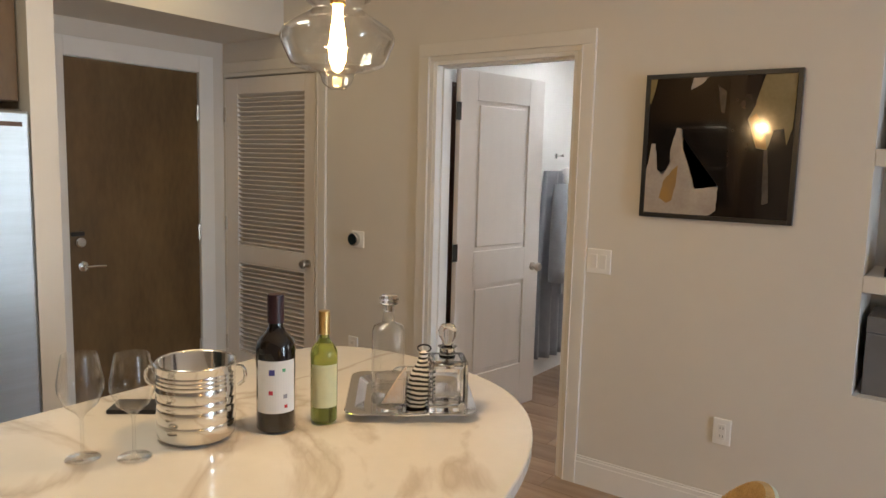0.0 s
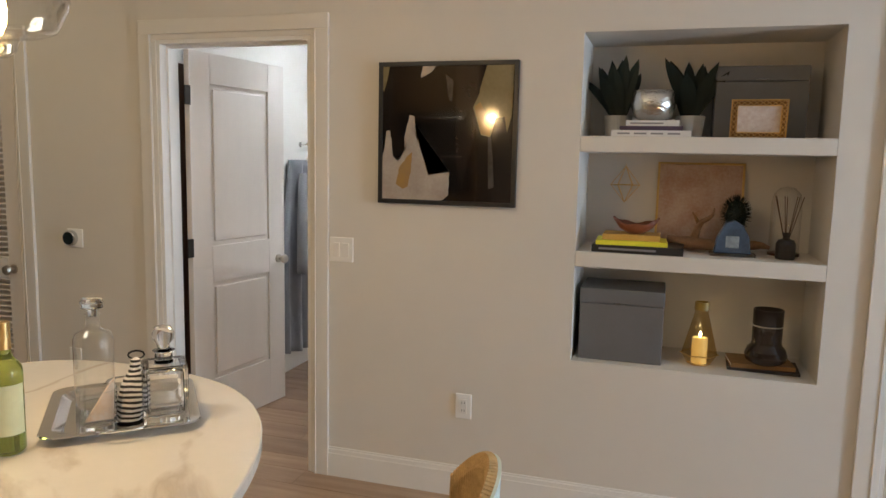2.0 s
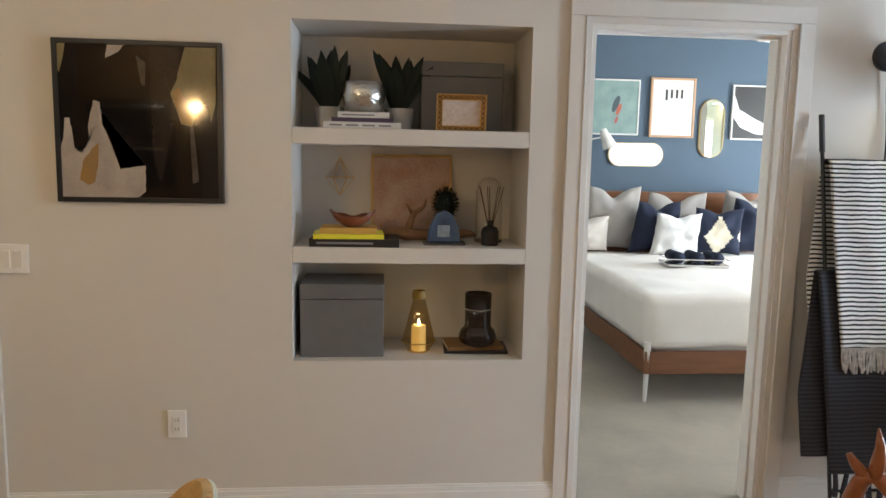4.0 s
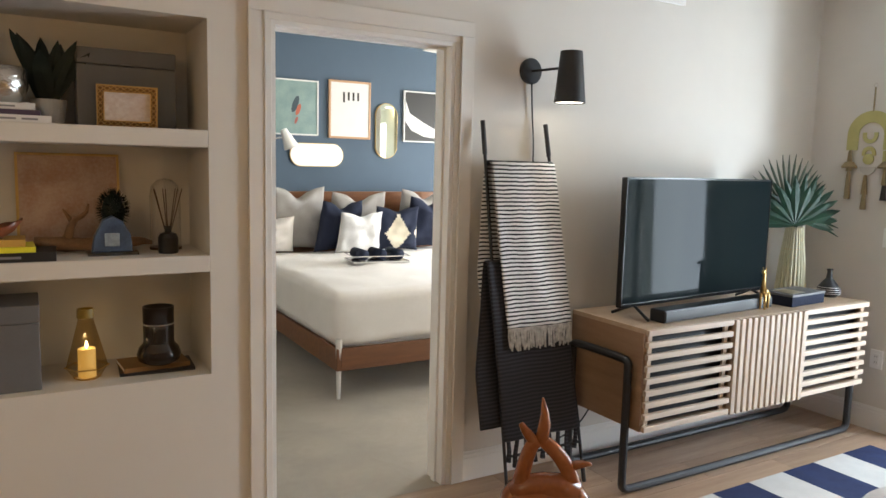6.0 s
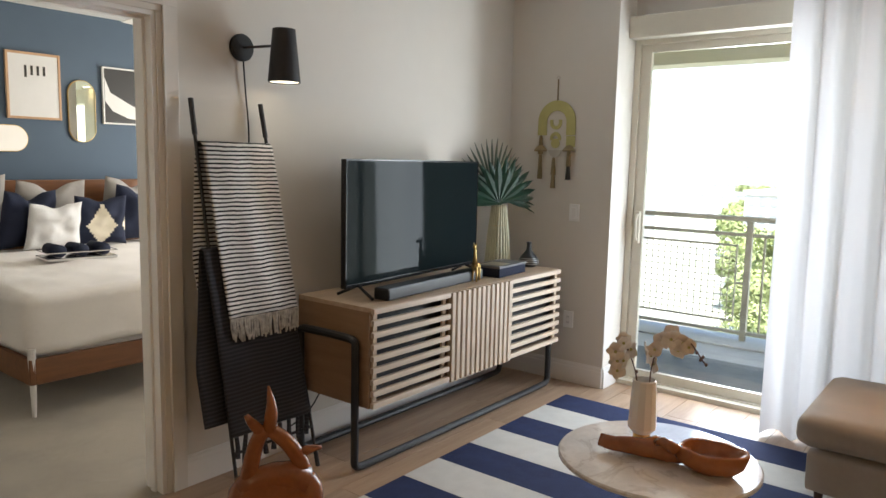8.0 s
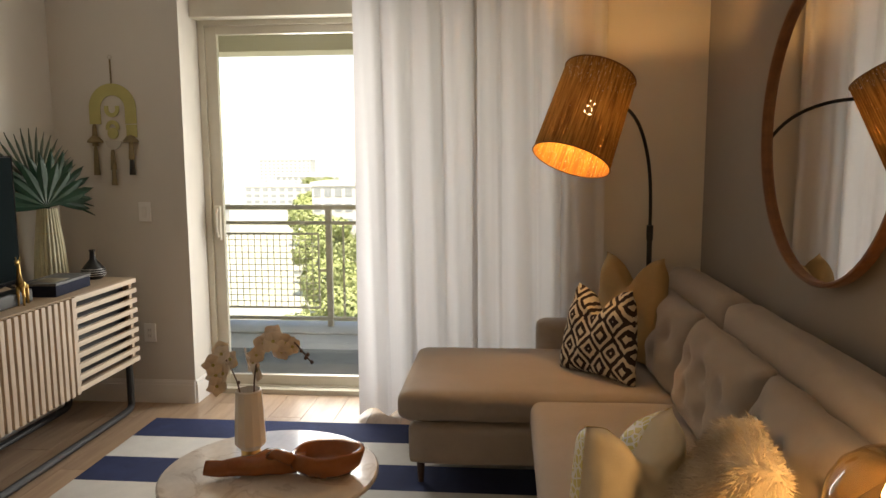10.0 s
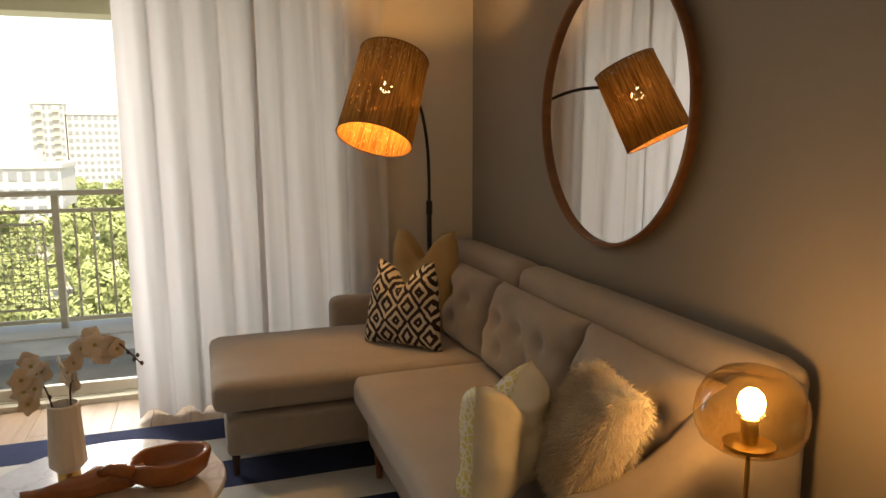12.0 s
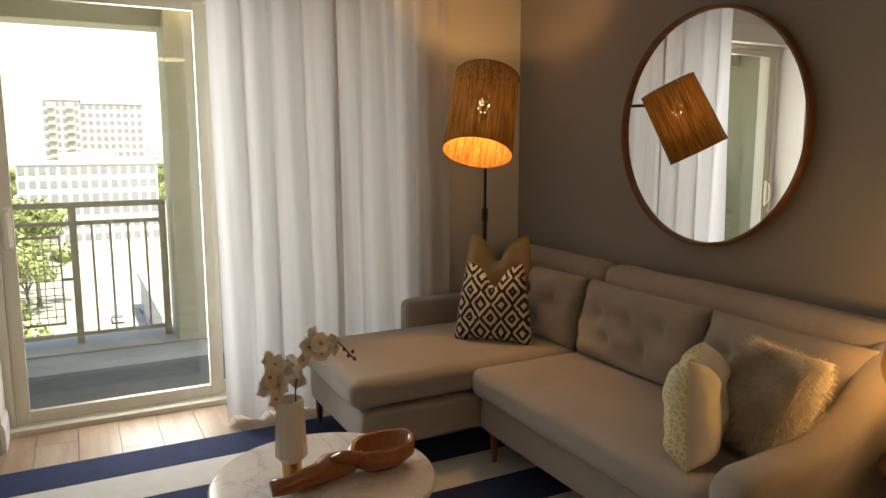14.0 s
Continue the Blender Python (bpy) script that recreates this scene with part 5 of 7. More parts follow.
def cars():
    first = None
    rr = random.Random(2)
    for k in range(16):
        m = pose(44 + k * 6.2, -11.5 if k % 2 else -6.5, GROUND + 0.05)
        if first is None:
            first = thing("car", m, "small pale car on the street below", "car", "cars on the street")
            bm = box(-2.1, -0.85, 0.3, 2.1, 0.85, 0.85, 0.12)
            part("body", bm, M["facade"], first)
            part("cabin", box(-1.2, -0.75, 0.85, 1.0, 0.75, 1.4, 0.2), M["window"], first)
            for sx in (-1.3, 1.3):
                for sy in (-0.85, 0.85):
                    part("wheel", lathe([(0, -0.1), (0.32, -0.1), (0.32, 0.1), (0, 0.1)], 12, m=pose(sx, sy, 0.32, 90)), M["blackp"], first)
        else:
            copy_thing(first, m)


cars()
# ---- smaller things ----
def cover(name, x, y, z, label, category="switch", rz=0, toggles=2, outlet=False, w=0.12):
    """A wall plate with rockers or sockets; it faces -y before its turn."""
    s = thing(name, pose(x, y, z, 0, 0, rz), label, category)
    part("plate", box(-w / 2, -0.009, -0.058, w / 2, 0, 0.058, 0.003), M["white"], s)
    if outlet:
        part("socket_face", box(-0.017, -0.012, -0.034, 0.017, -0.009, 0.034, 0.002), M["trim"], s)
        for dz in (-0.018, 0.018):
            bm = box(-0.007, -0.0128, dz - 0.005, -0.005, -0.012, dz + 0.005)
            box(0.005, -0.0128, dz - 0.005, 0.007, -0.012, dz + 0.005, bm=bm)
            part("slot", bm, M["blackp"], s)
    else:
        for k in range(toggles):
            cx = (k - (toggles - 1) / 2) * 0.046
            part("rocker", box(cx - 0.016, -0.013, -0.033, cx + 0.016, -0.009, 0.033, 0.002), M["trim"], s)
    return s


cover("light_switch", -1.083, 0, 1.117, "white double rocker light switch on the gallery wall")
cover("wall_outlet", -0.472, 0, 0.432, "white duplex wall outlet low on the gallery wall", "outlet", 0, outlet=True, w=0.075)
cover("wall_outlet", -2.665, 0, 0.43, "white duplex wall outlet low on the hall wall", "outlet", 0, outlet=True, w=0.075)
cover("wall_outlet", WALL_X, -0.53, 0.44, "white duplex wall outlet beside the media console", "outlet", -90, outlet=True, w=0.075)
cover("light_switch", WALL_X, -0.54, 1.18, "single white rocker switch under the wall hanging", "switch", -90, 1, w=0.075)

th = thing("thermostat", pose(-2.655, 0, 1.09), "round black and steel thermostat on a white square plate", "thermostat")
part("plate", box(-0.03, -0.008, -0.05, 0.07, 0, 0.05, 0.004), M["white"], th)
part("ring", lathe([(0, 0), (0.041, 0), (0.041, 0.022), (0.036, 0.026), (0, 0.026)], 32, m=pose(0, -0.008, 0, 90)), M["steel"], th)
part("dial_face", lathe([(0, 0), (0.034, 0), (0.033, 0.002), (0, 0.002)], 32, m=pose(0, -0.034, 0, 90)), M["screen"], th)


def book(x, y, z, w, d, h, rz, cover_mat, label, lines=0):
    b = thing("book", pose(x, y, z, 0, 0, rz), label, "book")
    part("pages", box(-w / 2 + 0.003, -d / 2 + 0.004, 0.002, w / 2 - 0.003, d / 2 - 0.003, h - 0.002), M["sheet"], b, "cream page block")
    bm = box(-w / 2, -d / 2, 0, w / 2, d / 2, 0.002)
    box(-w / 2, -d / 2, h - 0.002, w / 2, d / 2, h, bm=bm)
    box(-w / 2, -d / 2, 0.002, w / 2, -d / 2 + 0.003, h - 0.002, bm=bm)
    part("cover", bm, cover_mat, b)
    for k in range(lines):
        u = -w / 2 + w * (0.08 + 0.84 * k / lines)
        part("title_bar", box(u, -d / 2 - 0.0012, h * 0.36, u + w * 0.84 / lines * 0.75, -d / 2, h * 0.62), M["title"], b)
    return b


M["title"] = mat("grey_print", (0.25, 0.24, 0.26), 0.6, vary=0, bump=0)
M["bookwhite"] = mat("white_book_cover", (0.74, 0.73, 0.72), 0.5, bump=0.02)
M["bookplum"] = mat("plum_book_cover", (0.07, 0.045, 0.085), 0.5, bump=0.02)
M["bookyellow"] = mat("bright_yellow_book_cover", (0.80, 0.74, 0.03), 0.5, bump=0.02)
M["bookochre"] = mat("ochre_book_cover", (0.60, 0.36, 0.08), 0.5, bump=0.02)
M["bookblack"] = mat("black_book_cover", (0.015, 0.014, 0.016), 0.5, bump=0.02)
M["booktan"] = mat("tan_book_cover", (0.28, 0.15, 0.05), 0.5, bump=0.02)
S1, S2, S3 = 1.656, 1.172, 0.695
book(0.275, 0.14, S1, 0.315, 0.22, 0.026, 3, M["bookwhite"], "large white book lying at the bottom of a stack", 4)
book(0.28, 0.14, S1 + 0.026, 0.25, 0.19, 0.018, 0, M["bookplum"], "plum book lying in a stack on the niche shelf")
book(0.285, 0.14, S1 + 0.044, 0.21, 0.17, 0.024, 0, M["bookwhite"], "small white book on top of a stack", 1)
book(0.255, 0.14, S2, 0.37, 0.25, 0.033, -2, M["bookblack"], "large black book lying on the middle niche shelf", 1)
book(0.225, 0.11, S2 + 0.033, 0.29, 0.19, 0.019, 2, M["bookyellow"], "bright yellow book on a black book", 0)
book(0.225, 0.13, S2 + 0.052, 0.235, 0.17, 0.024, 0, M["bookochre"], "ochre book under a wooden bowl")
book(0.785, 0.19, S3, 0.28, 0.19, 0.012, -3, M["bookblack"], "thin black book under a smoked glass vase")
book(0.775, 0.195, S3 + 0.012, 0.25, 0.17, 0.018, 4, M["booktan"], "tan book under a smoked glass vase")


def snake_plant(x, y, z, seed, lean):
    p = thing("snake_plant", pose(x, y, z), "dark spiky artificial snake plant in a pale pot", "plant", "plants on the top niche shelf")
    part("pot", lathe([(0, 0), (0.05, 0), (0.062, 0.095), (0.056, 0.095), (0.048, 0.02), (0, 0.02)], 28), M["concrete"], p)
    part("soil", lathe([(0, 0.07), (0.053, 0.07), (0.053, 0.078), (0, 0.078)], 24), M["bark"], p)
    rr = random.Random(seed)
    for k in range(15):
        a = k * 2.4 + seed
        out = 0.025 + 0.115 * rr.random()
        hh = rr.uniform(0.19, 0.285)
        w = rr.uniform(0.022, 0.031)
        bm = bmesh.new()
        rows = []
        dx, dy = math.cos(a) * out + lean * 0.05, math.sin(a) * out * 0.5
        for i in range(9):
            v = i / 8
            ww = w * (0.55 + 1.4 * v - 1.95 * v ** 4) if v < 1 else 0.0008
            ww = max(ww, 0.0008)
            cx, cy, cz = 0.015 * math.cos(a) + dx * v ** 1.5, 0.015 * math.sin(a) + dy * v ** 1.5, 0.07 + hh * v
            sx = math.cos(a * 1.3) * 0.3 + 0.95
            rows.append([bm.verts.new((cx - ww * sx, cy, cz)), bm.verts.new((cx, cy + 0.006, cz)), bm.verts.new((cx + ww * sx, cy, cz)), bm.verts.new((cx, cy + 0.002, cz))])
        for q, r in zip(rows, rows[1:]):
            for i in range(4):
                bm.faces.new((q[i], q[(i + 1) % 4], r[(i + 1) % 4], r[i]))
        part("leaf", bm, M["darkleaf"], p)


snake_plant(0.135, 0.235, S1, 1, -0.5)
snake_plant(0.435, 0.235, S1, 4, 0.5)
hb = mat("hammered_silver", (0.70, 0.68, 0.64), 0.16, 1.0, bump=1.0, fine=55, vary=0, stretch=(1, 1, 1.6))
bw = thing("hammered_bowl", pose(0.283, 0.14, S1 + 0.068), "hammered silver metal planter bowl standing on books", "bowl")
part("body", lathe([(0, 0), (0.05, 0), (0.078, 0.02), (0.090, 0.06), (0.091, 0.125), (0.087, 0.125), (0.085, 0.06), (0.07, 0.025), (0, 0.015)], 48), hb, bw, smooth=True)


def storage_box(x0, x1, y0, y1, z, h, label):
    b = thing("storage_box", pose((x0 + x1) / 2, (y0 + y1) / 2, z), label, "box")
    w, d = (x1 - x0) / 2, (y1 - y0) / 2
    part("body", box(-w, -d, 0, w, d, h * 0.79, 0.004), M["greybox"], b)
    part("lid", box(-w - 0.002, -d - 0.003, h * 0.795, w + 0.002, d + 0.002, h, 0.005), M["greybox"], b)
    part("clasp", box(-0.025, -d - 0.006, h * 0.80, 0.025, -d - 0.003, h * 0.815, 0.001), M["chrome"], b, "small metal clasp")


storage_box(0.025, 0.375, 0.055, 0.34, S3, 0.315, "grey leather lidded storage box on the lowest niche shelf")
storage_box(0.53, 0.885, 0.21, 0.39, S1, 0.30, "grey leather lidded storage box on the top niche shelf")

gf = thing("photo_frame", pose(0.69, 0.10, S1, 8), "gold carved lattice photo frame with a pale card", "frame")
bm = bmesh.new()
W, Hh, b0 = 0.105, 0.155, 0.022
for x0, z0, x1, z1 in ((-W, 0, -W + 0.005, Hh), (W - 0.005, 0, W, Hh), (-W, 0, W, 0.005), (-W, Hh - 0.005, W, Hh), (-W + b0, b0, -W + b0 + 0.004, Hh - b0), (W - b0 - 0.004, b0, W - b0, Hh - b0), (-W + b0, b0, W - b0, b0 + 0.004), (-W + b0, Hh - b0 - 0.004, W - b0, Hh - b0)):
    box(x0, -0.014, z0, x1, 0, z1, bm=bm)
for k in range(9):
    for z in (0.0135, Hh - 0.0135):
        x = -W + 0.014 + k * (2 * W - 0.028) / 8
        tube([(x - 0.011, -0.007, z), (x, -0.007, z + 0.009), (x + 0.011, -0.007, z), (x, -0.007, z - 0.009)], 0.0022, 5, bm=bm, closed=True)
for k in range(1, 6):
    for x in (-W + 0.0135, W - 0.0135):
        z = 0.014 + k * (Hh - 0.028) / 6
        tube([(x - 0.009, -0.007, z), (x, -0.007, z + 0.011), (x + 0.009, -0.007, z), (x, -0.007, z - 0.011)], 0.0022, 5, bm=bm, closed=True)
part("frame", bm, M["brass"], gf)
part("backing", box(-W + 0.003, -0.003, 0.003, W - 0.003, 0.004, Hh - 0.003), M["booktan"], gf)
part("card", box(-W + b0 + 0.004, -0.006, b0 + 0.004, W - b0 - 0.004, -0.003, Hh - b0 - 0.004), mat("printed_card", (0.66, 0.60, 0.55), 0.6, scale=60, second=(0.48, 0.36, 0.30), bump=0), gf, "pale card with illegible script")

# middle shelf
agate_art = mat("agate_print", (0.62, 0.50, 0.42), 0.4, scale=9, second=(0.36, 0.17, 0.08), bump=0)
pf = thing("agate_picture", pose(0.50, 0.35, S2, -8), "gold framed blush and ochre agate print leaning in the niche", "painting")
bm = box(-0.185, -0.02, 0, -0.175, 0, 0.385)
box(0.175, -0.02, 0, 0.185, 0, 0.385, bm=bm)
box(-0.175, -0.02, 0, 0.175, 0, 0.01, bm=bm)
box(-0.175, -0.02, 0.375, 0.175, 0, 0.385, bm=bm)
part("frame", bm, M["brass"], pf)
part("print", box(-0.175, -0.014, 0.01, 0.175, -0.002, 0.375), agate_art, pf)
dish = thing("wooden_dish", pose(0.24, 0.12, S2 + 0.076), "wavy rimmed reddish wood dish on a stack of books", "bowl")
bm = lathe([(0, 0), (0.035, 0), (0.07, 0.02), (0.098, 0.055), (0.094, 0.057), (0.066, 0.026), (0.03, 0.01), (0, 0.01)], 48)
for v in bm.verts:
    r, a = math.hypot(v.co.x, v.co.y), math.atan2(v.co.y, v.co.x)
    v.co.z += 0.014 * math.cos(2 * a) * (r / 0.098) ** 2 + 0.004 * math.sin(7 * a) * (r / 0.098) ** 3
    v.co.y *= 0.7
part("body", bm, mat("red_brown_wood", (0.27, 0.09, 0.04), 0.3, scale=8, second=(0.14, 0.04, 0.02), bump=0.05), dish, smooth=True)
geo = thing("wire_ornament", pose(0.174, 0.36, 1.443), "thin brass wire geometric ornament hanging at the niche back", "ornament")
top, bot = (0, 0, 0.09), (0, 0, -0.075)
ring = [(0.065 * math.cos(k * math.pi / 3), 0.035 * math.sin(k * math.pi / 3), 0.005) for k in range(6)]
part("ring", tube(ring, 0.002, 5, closed=True), M["brass"], geo)
for p in ring:
    part("wire", tube([top, p, bot], 0.002, 5), M["brass"], geo)
part("hook", tube([(0, 0.0, 0.09), (0, 0.035, 0.10)], 0.002, 5), M["brass"], geo)
dw = thing("driftwood", pose(0.53, 0.24, S2), "gnarled brown driftwood branch on the niche shelf", "ornament")
bm = tube([(-0.16, 0, 0.045), (-0.08, -0.01, 0.035), (0.0, 0.01, 0.03), (0.12, 0.0, 0.028), (0.22, 0.02, 0.04), (0.26, 0.01, 0.03)], [0.02, 0.03, 0.022, 0.024, 0.02, 0.008], 9, smoothings=1)
tube([(-0.05, 0, 0.045), (-0.03, 0.02, 0.12), (0.02, 0.0, 0.155), (0.03, 0.01, 0.19)], [0.018, 0.012, 0.01, 0.004], 7, bm=bm, smoothings=1)
tube([(-0.03, 0.02, 0.12), (-0.06, 0.01, 0.17)], [0.01, 0.003], 7, bm=bm)
for v in bm.verts:
    v.co += v.co.normalized() * 0.008 * noise.noise(v.co * 40)
part("branch", bm, mat("weathered_driftwood", (0.34, 0.20, 0.10), 0.7, scale=12, second=(0.16, 0.08, 0.04), bump=0.5, fine=60), dw, smooth=True)
ag = thing("agate_bookend", pose(0.632, 0.14, S2), "blue agate stone bookend on a clear base", "ornament")
part("base", box(-0.09, -0.035, 0, 0.09, 0.035, 0.012, 0.002), M["glass"], ag)
bm = prism([(-0.075, 0.012), (0.07, 0.012), (0.062, 0.08), (0.035, 0.13), (0.0, 0.15), (-0.035, 0.135), (-0.065, 0.075)], -0.022, 0.022, 0.006, m=Matrix(((1, 0, 0, 0), (0, 0, 1, 0), (0, 1, 0, 0), (0, 0, 0, 1))))
part("stone", bm, mat("blue_agate", (0.09, 0.15, 0.26), 0.35, scale=14, second=(0.03, 0.05, 0.10), bump=0.2, fine=40), ag)
part("crystal_centre", box(-0.03, -0.026, 0.035, 0.022, -0.022, 0.085, 0.002), mat("pale_quartz", (0.28, 0.34, 0.40), 0.3, scale=50, vary=0.2, bump=0.5, fine=90), ag, "pale quartz centre")
sc = thing("small_succulent", pose(0.647, 0.25, S2), "bushy dark green cactus in a small pot behind the agate", "plant")
part("pot", lathe([(0, 0), (0.035, 0), (0.04, 0.10), (0, 0.10)], 20), M["concrete"], sc)
rr = random.Random(3)
bm = bmesh.new()
for _ in range(420):
    d = Vector((rr.gauss(0, 1), rr.gauss(0, 1), rr.gauss(0.3, 1))).normalized()
    p = Vector((0, 0, 0.165)) + Vector((d.x * 0.045, d.y * 0.045, d.z * 0.07))
    s = d.orthogonal().normalized() * 0.0022
    bm.faces.new([bm.verts.new(p - s), bm.verts.new(p + s), bm.verts.new(p + d * 0.022)])
part("needles", bm, M["darkleaf"], sc, kind="stuff")
part("body", lathe([(0, 0.10), (0.035, 0.11), (0.045, 0.16), (0.03, 0.215), (0, 0.235)], 20), M["darkleaf"], sc, smooth=True)
df = thing("reed_diffuser", pose(0.832, 0.13, S2), "black reed diffuser bottle with dark reeds", "diffuser")
part("bottle", lathe([(0, 0), (0.036, 0), (0.038, 0.008), (0.038, 0.062), (0.030, 0.078), (0.013, 0.084), (0.013, 0.10), (0.017, 0.102), (0.017, 0.108), (0, 0.108)], 32), M["blackp"], df, smooth=False)
for k in range(7):
    a = k * 0.9
    part("reed", tube([(0.004 * math.cos(a), 0.004 * math.sin(a), 0.06), (0.055 * math.cos(a), 0.03 * math.sin(a), 0.255)], 0.0017, 5), M["darkwood"], df)
cl = thing("glass_cloche", pose(0.845, 0.27, S2), "clear glass cloche vase on the niche shelf", "vase")
g = part("dome", lathe([(0.058, 0), (0.06, 0.005), (0.06, 0.22), (0.052, 0.26), (0.03, 0.285), (0, 0.292)], 40), M["stemware"], cl, smooth=True)
part("base", lathe([(0, 0), (0.063, 0), (0.063, 0.01), (0, 0.01)], 40), M["darkwood"], cl)

# lowest shelf
ca = thing("candle_lantern", pose(0.53, 0.15, S3), "faceted amber glass lantern with a lit cream candle", "candle")
g = part("glass", lathe([(0.045, 0.0), (0.074, 0.045), (0.028, 0.225), (0.027, 0.27)], 6), M["amber"], ca)
g.visible_shadow = False
part("collar", lathe([(0.028, 0.238), (0.031, 0.238), (0.030, 0.272), (0.027, 0.272)], 24), mat("dark_amber_collar", (0.30, 0.20, 0.04), 0.3, vary=0, bump=0), ca)
part("ring", tube([(0.078 * math.cos(k * math.pi / 3), 0.078 * math.sin(k * math.pi / 3), 0.046) for k in range(6)], 0.0028, 6, closed=True), M["brass"], ca)
part("ring", tube([(0.047 * math.cos(k * math.pi / 3), 0.047 * math.sin(k * math.pi / 3), 0.004) for k in range(6)], 0.0028, 6, closed=True), M["brass"], ca)
# faint orange emission in the cream wax imitates the flame's light shining through
part("candle", lathe([(0, 0.006), (0.032, 0.006), (0.032, 0.115), (0.028, 0.118), (0, 0.113)], 28), mat("cream_wax_flame_glow", (0.75, 0.62, 0.30), 0.5, vary=0.02, bump=0, emit=((1, 0.55, 0.12), 0.06)), ca)
part("flame", lathe([(0, 0.117), (0.005, 0.124), (0.004, 0.134), (0, 0.146)], 12), M["hotbulb"], ca, "small glowing flame")
vs = thing("smoked_vase", pose(0.789, 0.13, S3 + 0.03), "dark smoked glass vase with a bulbous foot", "vase")
part("body", lathe([(0, 0.003), (0.05, 0.003), (0.078, 0.02), (0.084, 0.045), (0.074, 0.072), (0.06, 0.088), (0.058, 0.10), (0.059, 0.235), (0.055, 0.235), (0.052, 0.10), (0.07, 0.07), (0.079, 0.045), (0.07, 0.022), (0, 0.012)], 48), mat("smoked_dark_glass", (0.03, 0.02, 0.016), 0.05, transmit=0.35, vary=0, bump=0), vs, smooth=True)
part("band", lathe([(0.0595, 0.165), (0.0615, 0.165), (0.0615, 0.170), (0.0595, 0.170)], 48), M["nickel"], vs)


# ---- on the island ----
Z = 0.90


def wine_glass(x, y):
    g = thing("wine_glass", pose(x, y, Z), "clear stemmed wine glass, empty, on the quartz island", "glass", "wine glasses on the island")
    part("bowl_and_stem", lathe([(0, 0), (0.037, 0.001), (0.034, 0.004), (0.006, 0.010), (0.0038, 0.02), (0.0035, 0.09), (0.010, 0.103), (0.034, 0.123), (0.047, 0.155), (0.0475, 0.175), (0.036, 0.235)], 40), M["stemware"], g, smooth=True)


wine_glass(-1.21, -2.40)
wine_glass(-1.131, -2.326)
bk = thing("ice_bucket", pose(-1.135, -2.165, Z), "polished steel ice bucket with ribbed bands and side handles", "bucket")
prof = [(0, 0), (0.072, 0), (0.088, 0.012), (0.090, 0.035)]
for z in (0.05, 0.085, 0.105, 0.135, 0.145, 0.155, 0.165):
    prof += [(0.0905, z - 0.0015), (0.0898, z), (0.0905, z + 0.0015)]
prof += [(0.091, 0.18), (0.094, 0.184), (0.092, 0.188), (0.086, 0.184), (0.085, 0.02), (0, 0.015)]
part("body", lathe(prof, 64), M["chrome"], bk, smooth=True)
for s in (-1, 1):
    c = Vector((s * 0.068, s * 0.062, 0.155))
    u = Vector((s * 0.74, s * 0.67, 0)).normalized()
    part("handle", tube([c + Vector((0, 0, 0.018)), c + u * 0.02 + Vector((0, 0, 0.015)), c + u * 0.024 + Vector((0, 0, -0.015)), c + u * 0.006 + Vector((0, 0, -0.03))], 0.004, 8, smoothings=1), M["chrome"], bk)


def bottle(x, y, r, h, glass_mat, cap_mat, label_mat, label, neck=0.33, fill=None, rz=0):
    b = thing("wine_bottle", pose(x, y, Z, 0, 0, rz), label, "bottle")
    nz = h * (1 - neck)
    prof = [(0, 0.004), (r * 0.8, 0), (r, 0.008), (r, nz * 0.93), (r * 0.95, nz * 0.985), (r * 0.80, nz * 1.035), (r * 0.52, nz * 1.09), (r * 0.37, nz * 1.15), (r * 0.34, h - 0.006), (r * 0.40, h - 0.006), (r * 0.38, h), (0, h)]
    part("glass", lathe(prof, 40), glass_mat, b, smooth=True)
    part("capsule", lathe([(r * 0.37, h * 0.80), (r * 0.42, h * 0.80), (r * 0.42, h + 0.002), (0, h + 0.003)], 28), cap_mat, b)
    bm = bmesh.new()
    rows = []
    for k in range(17):
        a = radians(-62 + 124 * k / 16)
        rows.append([bm.verts.new(((r + 0.0008) * math.sin(a), -(r + 0.0008) * math.cos(a), z)) for z in (h * 0.16, h * 0.545)])
    for p, q in zip(rows, rows[1:]):
        bm.faces.new((p[0], q[0], q[1], p[1]))
    lb = part("label", bm, label_mat, b)
    return b, lb


M["redglass"] = mat("near_black_wine_glass", (0.006, 0.004, 0.004), 0.05, vary=0, bump=0, coat=0.6)
M["whiteglass"] = mat("green_yellow_wine_glass", (0.42, 0.48, 0.10), 0.05, vary=0, bump=0, transmit=0.85)
M["paper"] = mat("white_label_paper", (0.72, 0.72, 0.72), 0.6, vary=0.02, bump=0.03)
M["paper2"] = mat("cream_label_paper", (0.66, 0.66, 0.40), 0.6, vary=0.08, bump=0.03)
M["capred"] = mat("dark_plum_capsule", (0.022, 0.006, 0.014), 0.35, vary=0.1, bump=0)
b, lb = bottle(-1.03, -2.012, 0.0475, 0.335, M["redglass"], M["capred"], M["paper"], "large dark red wine bottle with a white label", rz=50)
for a, z, s, c in ((-12, 0.155, 0.007, (0.05, 0.05, 0.22)), (22, 0.16, 0.004, (0.1, 0.35, 0.2)), (-15, 0.105, 0.005, (0.4, 0.03, 0.05)), (28, 0.07, 0.004, (0.5, 0.01, 0.01)), (26, 0.095, 0.005, (0.3, 0.3, 0.35))):
    ar = radians(a)
    part("printed_mark", box(-s, -0.0006, -s, s, 0.0, s), mat("print_" + str(z), c, 0.6, vary=0, bump=0), b).matrix_basis = pose(0.0486 * math.sin(ar), -0.0486 * math.cos(ar), z, 0, 0, a)
